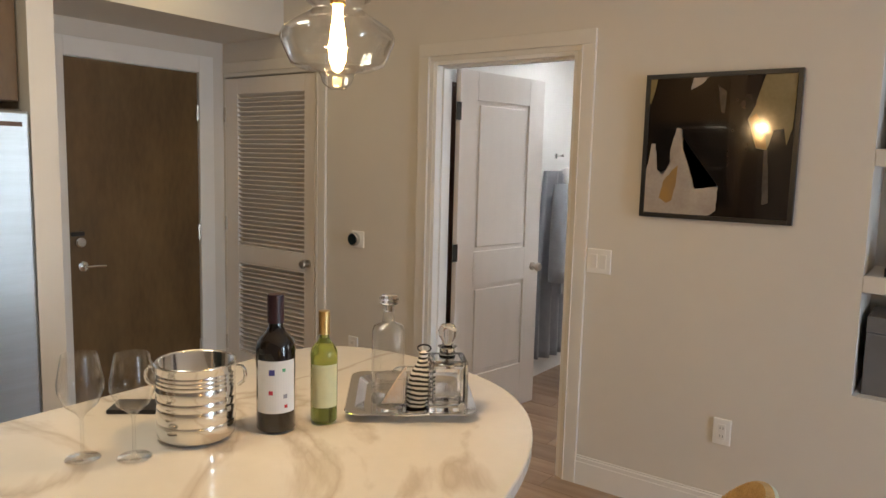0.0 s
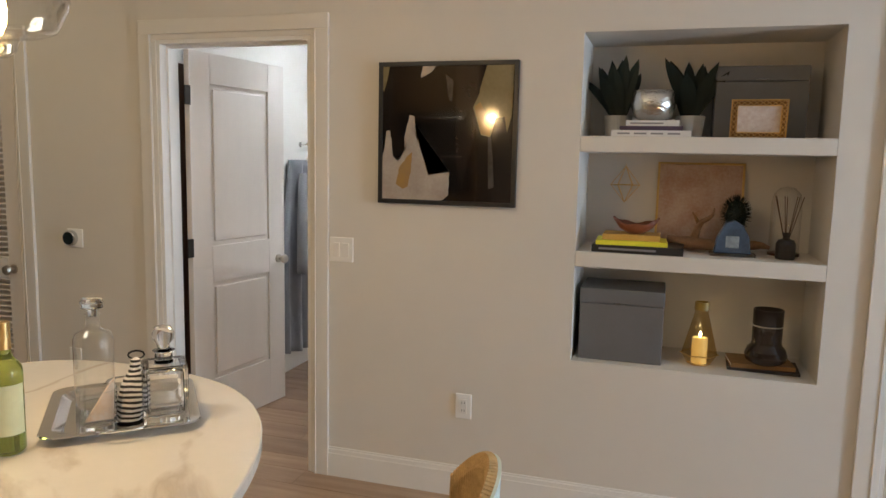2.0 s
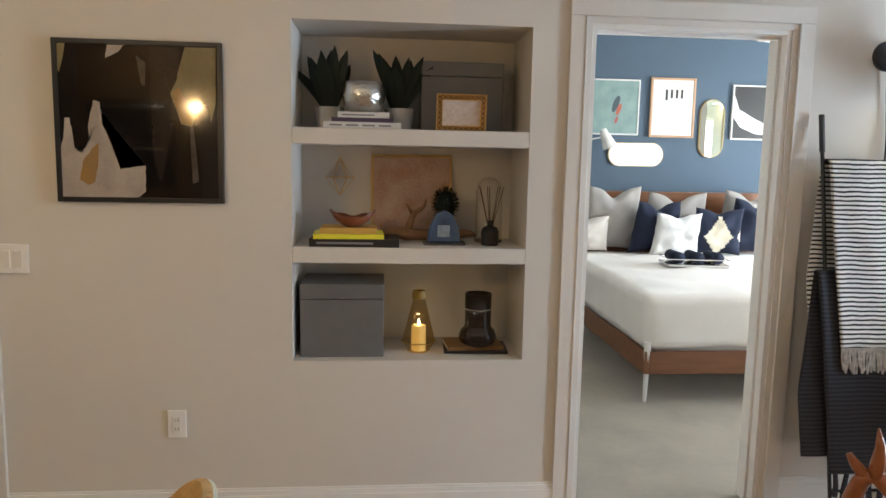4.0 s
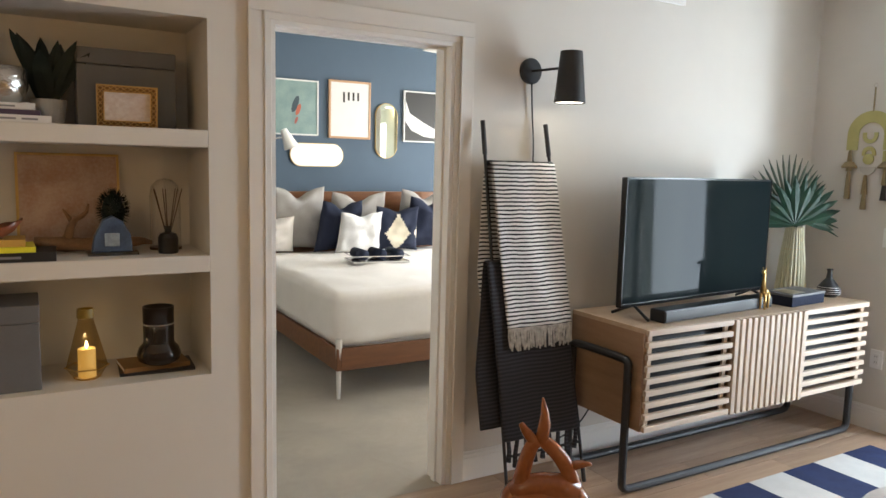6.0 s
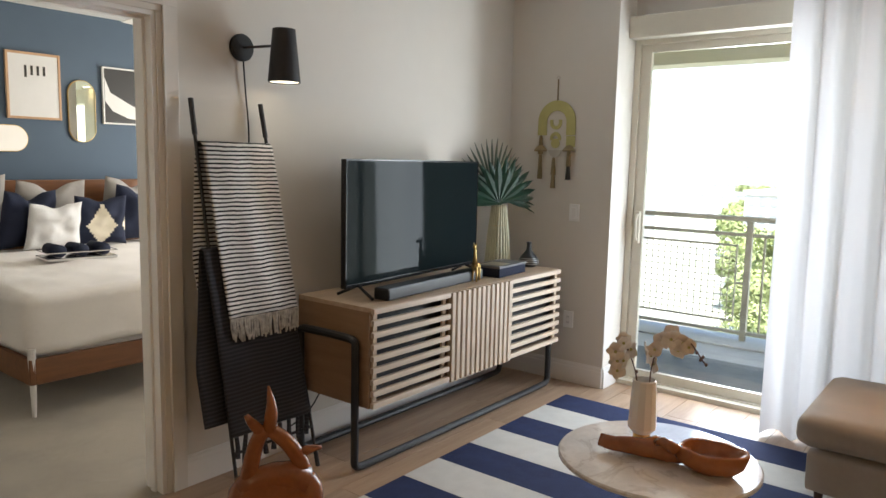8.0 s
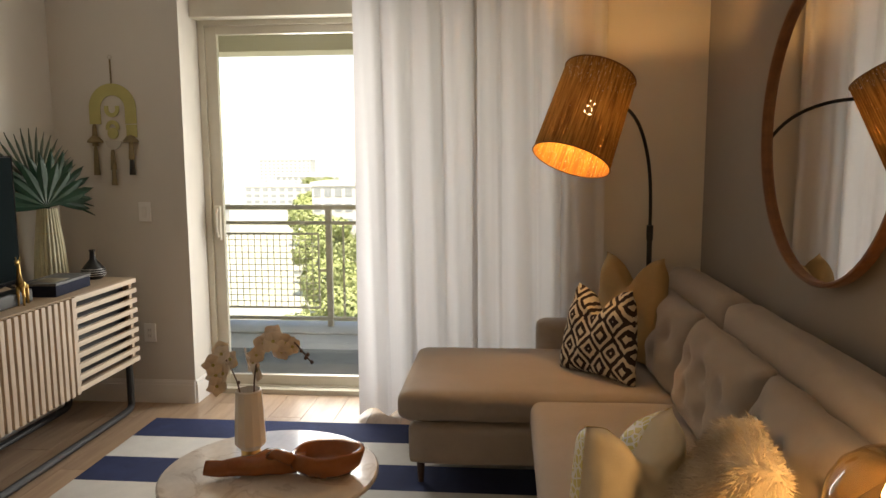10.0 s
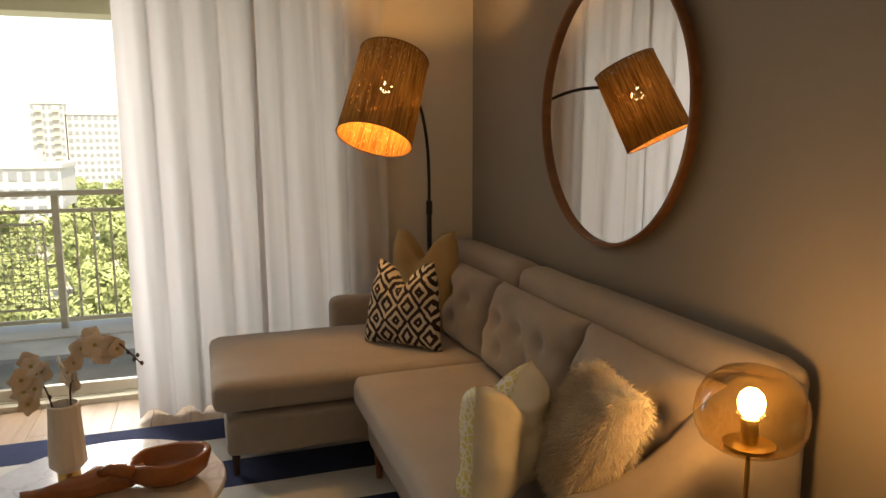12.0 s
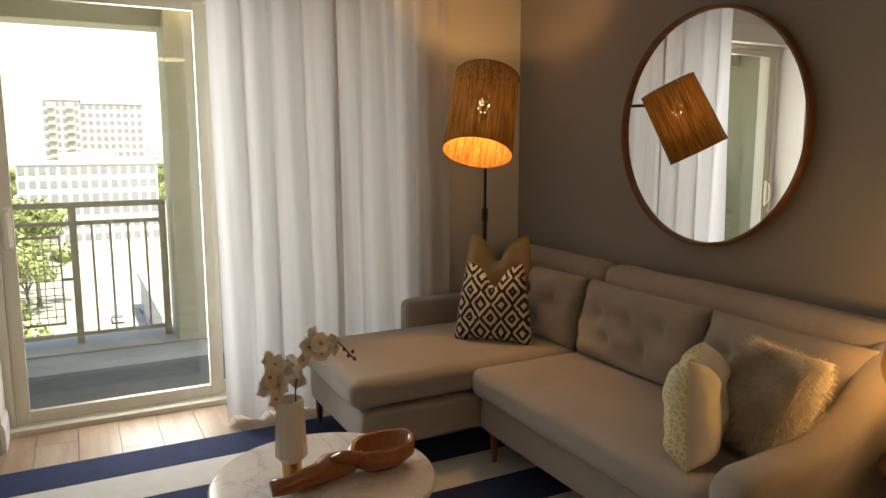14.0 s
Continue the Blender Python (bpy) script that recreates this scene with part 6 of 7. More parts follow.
bottle(-0.976, -1.902, 0.034, 0.285, M["whiteglass"], M["brass"], M["paper2"], "pale green white wine bottle with a gold cap", rz=50)
br = thing("cheese_board", pose(-1.36, -2.11, Z, 0, 0, 40), "black slate board lying behind the ice bucket", "board")
part("board", box(-0.13, -0.045, 0, 0.16, 0.045, 0.012, 0.003), M["blackp"], br)

ty = thing("serving_tray", pose(-0.918, -1.624, Z, 0, 0, 40), "polished silver rectangular serving tray with loop handles", "tray")
bm = bmesh.new()


def rounded(w, d, r, n=6):
    out = []
    for cx, cy, a0 in ((w - r, d - r, 0), (-w + r, d - r, 90), (-w + r, -d + r, 180), (w - r, -d + r, 270)):
        for k in range(n + 1):
            a = radians(a0 + 90 * k / n)
            out.append((cx + r * math.cos(a), cy + r * math.sin(a)))
    return out


rings = []
for w, d, z in ((0.125, 0.142, 0.004), (0.125, 0.142, 0.007), (0.148, 0.165, 0.020), (0.172, 0.189, 0.023), (0.174, 0.191, 0.020), (0.150, 0.167, 0.016), (0.128, 0.144, 0.0)):
    rings.append([bm.verts.new((x, y, z)) for x, y in rounded(w, d, 0.045)])
for p, q in zip(rings[1:], rings[2:]):
    for k in range(len(p)):
        bm.faces.new((p[k], p[(k + 1) % len(p)], q[(k + 1) % len(p)], q[k]))
bm.faces.new(rings[1])
bm.faces.new(rings[-1][::-1])
for v in rings[0]:
    bm.verts.remove(v)
part("body", bm, M["chrome"], ty, smooth=False)
for s in (-1, 1):
    part("handle", tube([(-0.05, s * 0.184, 0.022), (-0.035, s * 0.212, 0.03), (0.035, s * 0.212, 0.03), (0.05, s * 0.184, 0.022)], 0.004, 8, smoothings=2), M["chrome"], ty)
dc = thing("tall_decanter", pose(-0.975, -1.655, Z + 0.008), "tall square clear glass decanter with a flat stopper", "decanter")
part("body", lathe([(0, 0.0), (0.044, 0.0), (0.046, 0.008), (0.046, 0.185), (0.040, 0.20), (0.018, 0.210), (0.015, 0.24), (0.019, 0.247)], 40), M["stemware"], dc, smooth=True)
part("base", lathe([(0, 0.001), (0.044, 0.001), (0.045, 0.016), (0, 0.018)], 40), M["glass"], dc, "thick clear glass base")
part("stopper", lathe([(0, 0.24), (0.011, 0.24), (0.012, 0.258), (0.026, 0.262), (0.028, 0.275), (0.022, 0.285), (0, 0.286)], 14), M["glass"], dc)
dc = thing("square_decanter", pose(-0.785, -1.635, Z + 0.008, 0, 0, 42), "squat square clear glass decanter with a ball stopper", "decanter")
bm = box(-0.052, -0.052, 0, 0.052, 0.052, 0.14, 0.008)
part("body", bm, M["glass"], dc)
inner = box(-0.042, -0.042, 0.022, 0.042, 0.042, 0.128, 0.008)
bmesh.ops.reverse_faces(inner, faces=inner.faces)
part("cavity", inner, M["glass"], dc)
part("neck", lathe([(0.0, 0.14), (0.022, 0.14), (0.02, 0.165), (0.026, 0.17), (0.0, 0.172)], 20), M["glass"], dc)
part("stopper", lathe([(0, 0.172), (0.014, 0.175), (0.016, 0.185), (0.024, 0.198), (0.026, 0.212), (0.018, 0.228), (0, 0.232)], 20), M["glass"], dc, smooth=True)
tb = thing("tumbler", pose(-0.885, -1.745, Z + 0.008), "clear glass tumbler holding a folded napkin", "glass")
part("glass", lathe([(0, 0), (0.040, 0), (0.044, 0.095), (0.0425, 0.095), (0.038, 0.014), (0, 0.012)], 32), M["glass"], tb, smooth=False)
nk = thing("napkin", pose(-0.882, -1.742, Z + 0.03, 0, 0, 45), "white and tan folded napkin standing in a tumbler", "napkin")
bm = bmesh.new()
for k in range(3):
    a = prism([(-0.03 + 0.006 * k, 0.0), (0.028, 0.0), (0.034 - 0.012 * k, 0.10 - 0.02 * k), (0.005, 0.06)], -0.004, 0.004, 0.001, m=pose(0.004 * k, 0.010 * k - 0.01, 0, 90, 0, 8 * k))
    join(bm, a)
part("cloth", bm, mat("white_tan_cloth", (0.75, 0.72, 0.70), 0.9, scale=14, second=(0.62, 0.40, 0.20), bump=0.3, fine=200), nk)
kn = thing("cloth_swatch", pose(-0.852, -1.675, Z + 0.008, 0, 0, 35), "black and white patterned cloth napkin tied with a ring", "napkin")
chk = striped("black_white_woven", (0.75, 0.72, 0.68), (0.02, 0.02, 0.02), 2, 0.006, warp=0.012)
bm = lathe([(0, 0), (0.03, 0.004), (0.036, 0.04), (0.03, 0.09), (0.014, 0.125), (0.012, 0.15), (0, 0.155)], 14)
for v in bm.verts:
    v.co.x += 0.35 * (v.co.z) * 0.3
    v.co += Vector((v.co.x, v.co.y, 0)) * 0.25 * noise.noise(v.co * 45)
part("cloth", bm, chk, kn)
part("ring", tube([(0.016 + 0.018 * math.cos(k * math.pi / 6), 0, 0.16 + 0.010 * math.sin(k * math.pi / 6)) for k in range(12)], 0.0025, 6, closed=True), M["blackp"], kn)

# counter stool at the island
st = thing("counter_stool", pose(-0.105, -1.57, 0, 0, 0, 0), "counter stool with a curved woven rope back and pale fabric outside", "stool")
rope = mat("woven_rope", (0.52, 0.34, 0.14), 0.9, scale=30, vary=0.15, bump=0.9, fine=110)
palec = mat("pale_aqua_fabric", (0.62, 0.72, 0.72), 0.85, scale=8, vary=0.04, bump=0.3, fine=300)


def shell(r0, r1, z_of, seg=40, a0=-75, a1=75, z0=0.60):
    bm = bmesh.new()
    rows = []
    for k in range(seg + 1):
        a = radians(a0 + (a1 - a0) * k / seg)
        zt = z_of((a0 + (a1 - a0) * k / seg))
        lean = 1 + 0.25 * (zt - z0)
        rows.append([bm.verts.new((r * f * math.cos(a), r * f * math.sin(a), z)) for r, f, z in ((r0, 1, z0), (r1, 1, z0), (r1, lean, zt), (r0, lean, zt))])
    for p, q in zip(rows, rows[1:]):
        for i in range(4):
            bm.faces.new((p[i], p[(i + 1) % 4], q[(i + 1) % 4], q[i]))
    bm.faces.new(rows[0])
    bm.faces.new(rows[-1][::-1])
    bmesh.ops.recalc_face_normals(bm, faces=bm.faces)
    return bm


def top_line(d):
    return 0.60 + 0.245 * max(0.0, math.cos(radians((d - 28) * 0.78))) ** 0.9


squash = Matrix.Diagonal((0.55, 0.86, 1, 1))
part("back_outside", move(shell(0.222, 0.236, lambda d: top_line(d) + 0.002, 40, -100, 100), squash), palec, st, "pale aqua fabric outside of the back")
part("back", move(shell(0.19, 0.222, top_line, 40, -100, 100), squash), rope, st, "thick woven rope inside of the back")
rw = bmesh.new()
for k in range(60):
    d = -98 + 196 * k / 59
    a = radians(d)
    z = top_line(d)
    f = 1 + 0.25 * (z - 0.68)
    tube([(0.180 * f * math.cos(a), 0.180 * f * math.sin(a), z - 0.16), (0.182 * f * math.cos(a), 0.182 * f * math.sin(a), z - 0.02), (0.194 * f * math.cos(a), 0.194 * f * math.sin(a), z + 0.008), (0.224 * f * math.cos(a + 0.05), 0.224 * f * math.sin(a + 0.05), z)], 0.008, 6, bm=rw)
part("rope_edge", move(rw, squash), rope, st, kind="stuff")
part("seat", lathe([(0, 0.56), (0.10, 0.56), (0.108, 0.58), (0.105, 0.61), (0.08, 0.625), (0, 0.63)], 36), palec, st, smooth=True)
for k in range(4):
    a = radians(45 + 90 * k)
    part("leg", tube([(0.13 * math.cos(a), 0.13 * math.sin(a), 0.57), (0.20 * math.cos(a), 0.20 * math.sin(a), 0.0)], [0.018, 0.012], 10), M["oakv"], st)
part("footrest", tube([(0.175 * math.cos(radians(45 + 90 * k)), 0.175 * math.sin(radians(45 + 90 * k)), 0.22) for k in range(4)], 0.008, 8, closed=True), M["nickel"], st)

# wall oven tower, seen only in reflections
ov = thing("wall_oven_tower", pose(-2.0, SOFA_Y, 0), "dark wood tower with two black built-in ovens", "oven")
part("body", box(-0.05, 0.0, 0.0, 0.75, 0.6, 2.4, 0.003), M["knotty"], ov)
for z0, z1 in ((1.25, 1.62), (1.64, 1.96)):
    part("oven_front", box(0.0, 0.602, z0, 0.70, 0.62, z1, 0.004), M["screen"], ov)
    part("handle", tube([(0.08, 0.65, z1 - 0.05), (0.62, 0.65, z1 - 0.05)], 0.012), M["steel"], ov)

# ---- bathrobe ----
rb = thing("bathrobe", pose(-2.175, 1.62, 0, 0, 0, 90), "grey plush bathrobe with a white collar hanging on a wall hook", "robe")
M["robe"] = mat("grey_plush", (0.30, 0.31, 0.34), 0.95, scale=10, vary=0.08, bump=0.8, fine=200, sheen=0.4)
M["robew"] = mat("white_plush", (0.74, 0.74, 0.74), 0.95, scale=10, vary=0.04, bump=0.8, fine=200, sheen=0.4)


def hang_cloth(x0, x1, z0, z1, y, depth, seed, folds=4, top_w=0.6):
    bm = bmesh.new()
    rows = []
    n, k = 34, 26
    for j in range(k + 1):
        v = j / k
        z = z0 + (z1 - z0) * v
        wv = 1.0 - (1 - top_w) * v ** 3
        front, backr = [], []
        for i in range(n + 1):
            u = i / n
            x = (x0 + x1) / 2 + (u - 0.5) * (x1 - x0) * wv
            f = depth * (0.55 + 0.45 * math.sin(folds * 2 * math.pi * u + seed + 1.2 * v)) * math.sin(math.pi * u) ** 0.4
            front.append(bm.verts.new((x, y - f - 0.01, z)))
            backr.append(bm.verts.new((x, y, z)))
        rows.append(front + backr[::-1])
    m = len(rows[0])
    for p, q in zip(rows, rows[1:]):
        for i in range(m):
            bm.faces.new((p[i], p[(i + 1) % m], q[(i + 1) % m], q[i]))
    bm.faces.new(rows[0][::-1])
    bm.faces.new(rows[-1])
    bmesh.ops.recalc_face_normals(bm, faces=bm.faces)
    return bm


part("body", hang_cloth(-0.26, 0.16, 0.15, 1.52, 0.0, 0.09, 1.0), M["robe"], rb, smooth=True)
part("sleeve", tube([(-0.10, -0.10, 1.42), (-0.16, -0.13, 1.15), (-0.17, -0.14, 0.85), (-0.165, -0.14, 0.73)], [0.05, 0.062, 0.066, 0.07], 14, smoothings=1), M["robe"], rb, smooth=True)
part("collar", tube([(-0.04, -0.09, 1.53), (0.03, -0.12, 1.38), (0.07, -0.125, 1.1), (0.08, -0.12, 0.8)], [0.03, 0.045, 0.04, 0.03], 12, smoothings=1), M["robew"], rb, "white plush shawl collar", smooth=True)
part("pocket", box(-0.07, -0.125, 0.62, 0.06, -0.105, 0.80, 0.006), M["robe"], rb)
hk = thing("robe_hook", pose(-2.2, 1.66, 1.63, 0, 0, 90), "chrome robe hook on the bathroom wall", "hook")
part("plate", lathe([(0, 0), (0.02, 0), (0.02, 0.006), (0, 0.008)], 20, m=pose(0, 0, 0, 90)), M["chrome"], hk)
part("prong", tube([(0, -0.004, 0), (0, -0.05, 0.0), (0, -0.06, 0.015)], 0.006), M["chrome"], hk)
part("prong", tube([(-0.03, -0.05, 0), (0.03, -0.05, 0)], 0.005), M["chrome"], hk)

# ---- sconce ----
sc = thing("wall_sconce", pose(2.484, 0, 2.007), "black plug-in wall sconce with a tapered metal shade, lit", "lamp")
part("plate", lathe([(0, 0), (0.062, 0), (0.062, 0.014), (0.056, 0.02), (0, 0.02)], 36, m=pose(0, 0, 0, 90)), M["black"], sc)
part("arm", tube([(0, -0.02, 0.0), (0.02, -0.09, 0.0), (0.115, -0.17, 0.015)], 0.006, 8), M["black"], sc)
part("shade", lathe([(0.075, -0.155), (0.052, 0.085), (0.04, 0.088), (0, 0.088), (0, 0.083), (0.048, 0.083), (0.072, -0.155), (0.075, -0.155)], 40, m=pose(0.113, -0.17, 0)), M["black"], sc, "tapered black metal shade", smooth=False)
part("bulb", lathe([(0, -0.05), (0.02, -0.04), (0.028, -0.015), (0.016, 0.02), (0, 0.03)], 16, m=pose(0.113, -0.17, -0.04)), M["softglow"], sc, smooth=True).visible_shadow = False
part("diffuser", lathe([(0, -0.150), (0.070, -0.150), (0.070, -0.147), (0, -0.147)], 32, m=pose(0.113, -0.17, 0)), M["softglow"], sc, "glowing white diffuser").visible_shadow = False
part("cable", tube([(0, -0.018, -0.055), (0.012, -0.015, -0.2), (0.03, -0.012, -0.35), (0.03, -0.012, -0.45)], 0.004, 6, smoothings=2), M["blackp"], sc)


# ---- blanket ladder ----
def lean(z, side, off=0.0):
    k = z / 1.76
    x = (2.235 - 0.045 * k) if side == 0 else (2.70 - 0.145 * k)
    return Vector((x, -0.285 + 0.24 * k - off, z))


ld = thing("blanket_ladder", pose(0, 0, 0), "thin black metal blanket ladder leaning on the wall", "ladder")
for s in (0, 1):
    part("rail", tube([lean(0.0, s), lean(1.74, s)], 0.008, 8), M["black"], ld)
    part("tip", tube([lean(1.60, s), lean(1.755, s)], 0.0115, 10), M["black"], ld)
    part("foot", tube([lean(0.0, s), lean(0.07, s)], 0.011, 8), M["black"], ld)
for z in (0.20, 0.62, 1.10, 1.56):
    part("rung", tube([lean(z, 0), lean(z, 1)], 0.007, 8), M["black"], ld)


def blanket(name, z_top, z_front, z_back, u0, u1, material, label, front_off, tassel_mat, tassels, tlen):
    b = thing(name, pose(0, 0, 0), label, "blanket")
    bm = bmesh.new()
    rows = []
    prof = [(z_front + (z_top - z_front) * k / 24, front_off) for k in range(25)] + [(z_top + 0.012, 0.6 * front_off), (z_top + 0.014, 0.0), (z_top + 0.006, -0.016)] + [(z_top - (z_top - z_back) * k / 16, -0.018) for k in range(1, 17)]
    n = 22
    for j, (z, off) in enumerate(prof):
        row = []
        for i in range(n + 1):
            u = u0 + (u1 - u0) * i / n
            uu = u + (0.02 * (z_top - z) if u > 0.5 else 0.08 * (z_top - z) * (1 - u))
            p = lean(z, 0, 0).lerp(lean(z, 1, 0), uu)
            w = 0.006 * math.sin(9 * u + z * 3) + 0.005 * noise.noise(Vector((u * 4, z * 3, front_off * 50)))
            if off < 0:
                p.y = min(-0.02, p.y - off)
                p.x -= 0.10 * min(1.0, (z_top - z) / 0.5)
            row.append(bm.verts.new(p + Vector((0, -(off if off > 0 else 0) - w, 0))))
        rows.append(row)
    for p, q in zip(rows, rows[1:]):
        for i in range(n):
            bm.faces.new((p[i], p[i + 1], q[i + 1], q[i]))
    bmesh.ops.recalc_face_normals(bm, faces=bm.faces)
    geom = bmesh.ops.solidify(bm, geom=bm.faces[:], thickness=0.005)
    part("cloth", bm, material, b, smooth=True)
    rr = random.Random(tassels)
    tb = bmesh.new()
    for k in range(tassels):
        u = u0 + (u1 - u0) * (k + 0.5) / tassels
        uu = u + 0.08 * (z_top - z_front) * (1 - u) * (0 if u > 0.5 else 1)
        p = lean(z_front, 0).lerp(lean(z_front, 1), uu) + Vector((0, -front_off - 0.002, 0))
        e = p + Vector((rr.uniform(-0.012, 0.012), rr.uniform(-0.012, 0.0), -tlen * rr.uniform(0.75, 1.1)))
        tube([p, p.lerp(e, 0.5) + Vector((rr.uniform(-0.006, 0.006), 0, 0)), e], [tassel_mat[1], tassel_mat[1] * 1.1, tassel_mat[1] * 1.3], 5, bm=tb)
    part("fringe", tb, tassel_mat[0], b, kind="stuff")
    return b


M["stripes"] = striped("black_white_striped_wool", (0.86, 0.85, 0.82), (0.015, 0.016, 0.022), 2, 0.0094, edge=0.60, warp=0.010, bump=0.8, fine=350)
M["charcoal"] = striped("ribbed_charcoal_wool", (0.022, 0.022, 0.028), (0.045, 0.045, 0.055), 2, 0.009, edge=0.55, warp=0.006, bump=0.9, fine=350)
M["whitefringe"] = mat("white_wool_fringe", (0.55, 0.52, 0.47), 0.9, scale=40, vary=0.3, bump=0.4)
blanket("charcoal_throw", 1.10, 0.28, 0.34, -0.10, 0.98, M["charcoal"], "ribbed charcoal knitted throw with tassels on the ladder", 0.020, (M["charcoal"], 0.010), 9, 0.12)
blanket("striped_throw", 1.56, 0.80, 0.78, 0.03, 0.99, M["stripes"], "black and white thin-striped throw with a fringe on the ladder", 0.040, (M["whitefringe"], 0.0035), 70, 0.10)

# ---- on the console ----
ZC = 0.82
vz = thing("bamboo_vase", pose(4.41, -0.17, ZC), "tall pale bamboo slat vase holding palm leaves", "vase")
for k in range(22):
    a = 2 * math.pi * k / 22
    part("slat", tube([(0.082 * math.cos(a), 0.082 * math.sin(a), 0.0), (0.068 * math.cos(a), 0.068 * math.sin(a), 0.2), (0.045 * math.cos(a), 0.045 * math.sin(a), 0.405)], [0.0095, 0.008, 0.006], 6), mat("pale_bamboo", (0.60, 0.58, 0.40), 0.5, scale=12, vary=0.1, bump=0.1) if k == 0 else bpy.data.materials["pale_bamboo"], vz)
part("liner", lathe([(0, 0.002), (0.074, 0.002), (0.06, 0.2), (0.039, 0.395), (0.036, 0.395), (0, 0.1)], 24), bpy.data.materials["pale_bamboo"], vz)
part("tie", tube([(0.062 * math.cos(k * math.pi / 8), 0.062 * math.sin(k * math.pi / 8), 0.27) for k in range(16)], 0.003, 5, closed=True), M["brass"], vz)
pl = thing("palm_leaves", pose(4.41, -0.17, ZC + 0.40), "green fan palm and monstera leaves standing in a bamboo vase", "plant")


def fan_leaf(c, axis, normal, R, blades, spread, width, droop=0.0, mt=None, name="palm_leaf"):
    ax, nn = Vector(axis).normalized(), Vector(normal).normalized()
    side = ax.cross(nn).normalized()
    bm = bmesh.new()
    for k in range(blades):
        a = radians(-spread + 2 * spread * k / (blades - 1))
        d = ax * math.cos(a) + side * math.sin(a)
        p = side * math.cos(a) - ax * math.sin(a)
        r = R * (0.78 + 0.22 * math.cos(a * 0.8)) * (0.95 + 0.1 * noise.noise(Vector((k * 1.7, R, 0))))
        prev = None
        for i in range(6):
            v = i / 5
            q = Vector(c) + d * r * v - Vector((0, 0, droop * v * v))
            w = width * (0.25 + 1.5 * v * (1 - v) ** 0.6 + 0.02) * (1 if i < 5 else 0.06)
            row = [bm.verts.new(q - p * w), bm.verts.new(q + nn * 0.006), bm.verts.new(q + p * w)]
            if prev:
                bm.faces.new((prev[0], prev[1], row[1], row[0]))
                bm.faces.new((prev[1], prev[2], row[2], row[1]))
            prev = row
    part(name, bm, mt or M["leaf"], pl, smooth=False)


part("stem", tube([(0, 0, -0.25), (0, 0, 0.1), (-0.06, 0, 0.18)], 0.005), M["leaf"], pl)
part("stem", tube([(0.01, 0, -0.25), (0.02, 0, 0.05), (0.06, 0, 0.16)], 0.005), M["leaf"], pl)
fan_leaf((-0.05, 0.02, 0.10), (-0.35, 0.1, 1), (-0.4, -1, 0.1), 0.36, 19, 70, 0.012, mt=mat("grey_green_palm", (0.10, 0.14, 0.10), 0.5, scale=10, vary=0.2, bump=0.1))
fan_leaf((-0.02, -0.04, 0.05), (0.1, 0, 1), (-0.5, -1, 0.1), 0.30, 15, 100, 0.026)
fan_leaf((-0.08, -0.05, 0.02), (-0.25, -0.1, 1), (-0.7, -1, 0), 0.27, 9, 80, 0.030)
fan_leaf((0.05, 0.0, 0.06), (1, -0.1, 0.5), (0.2, -1, 0.3), 0.34, 9, 40, 0.010, 0.05)
gi = thing("giraffe_figurine", pose(3.765, -0.455, ZC, 0, 0, 200), "polished gold giraffe figurine on the console", "figurine")
bm = tube([(-0.03, 0, 0.085), (0.0, 0, 0.09), (0.03, 0, 0.105)], [0.016, 0.021, 0.019], 12, smoothings=1)
tube([(0.028, 0, 0.105), (0.035, 0, 0.16), (0.036, 0, 0.205)], [0.015, 0.009, 0.008], 10, bm=bm)
tube([(0.03, 0, 0.205), (0.05, 0, 0.208), (0.068, 0, 0.20)], [0.009, 0.010, 0.005], 10, bm=bm)
for x in (-0.028, 0.028):
    for y in (-0.011, 0.011):
        tube([(x, y, 0.09), (x * 1.1, y * 1.1, 0.0)], [0.009, 0.005], 8, bm=bm)
for y in (-0.006, 0.006):
    tube([(0.036, y, 0.21), (0.034, y * 1.4, 0.228)], 0.0025, 6, bm=bm)
part("body", bm, M["brass"], gi, smooth=True)
nb = thing("keepsake_box", pose(4.10, -0.40, ZC, 0, 0, 4), "flat navy lidded box with a silver trimmed top", "box")
part("body", box(-0.165, -0.09, 0, 0.165, 0.09, 0.055, 0.003), M["navycloth"], nb)
part("lid", box(-0.168, -0.093, 0.055, 0.168, 0.093, 0.068, 0.002), M["greybox"], nb)
part("inlay", box(-0.13, -0.07, 0.068, 0.0, 0.06, 0.070), M["nickel"], nb, "silver inlay")
dv = thing("black_bottle_vase", pose(4.50, -0.36, ZC), "squat black vase with fine white rings and a narrow neck", "vase")
part("body", lathe([(0, 0), (0.045, 0), (0.068, 0.025), (0.066, 0.05), (0.04, 0.085), (0.018, 0.11), (0.014, 0.15), (0.019, 0.165), (0.013, 0.165), (0, 0.12)], 36), M["blackp"], dv, smooth=True)
for z, r in ((0.022, 0.0672), (0.034, 0.0685), (0.046, 0.0672), (0.058, 0.062)):
    part("ring", tube([(r * math.cos(k * math.pi / 14), r * math.sin(k * math.pi / 14), z) for k in range(28)], 0.0012, 5, closed=True), M["white"], dv)
cb = thing("power_cable", pose(0, 0, 0), "black power cable behind the console", "cable")
part("cable", tube([(2.72, -0.03, 0.12), (2.86, -0.03, 0.16), (2.98, -0.03, 0.30), (3.10, -0.03, 0.5)], 0.004, 6, smoothings=2), M["blackp"], cb)

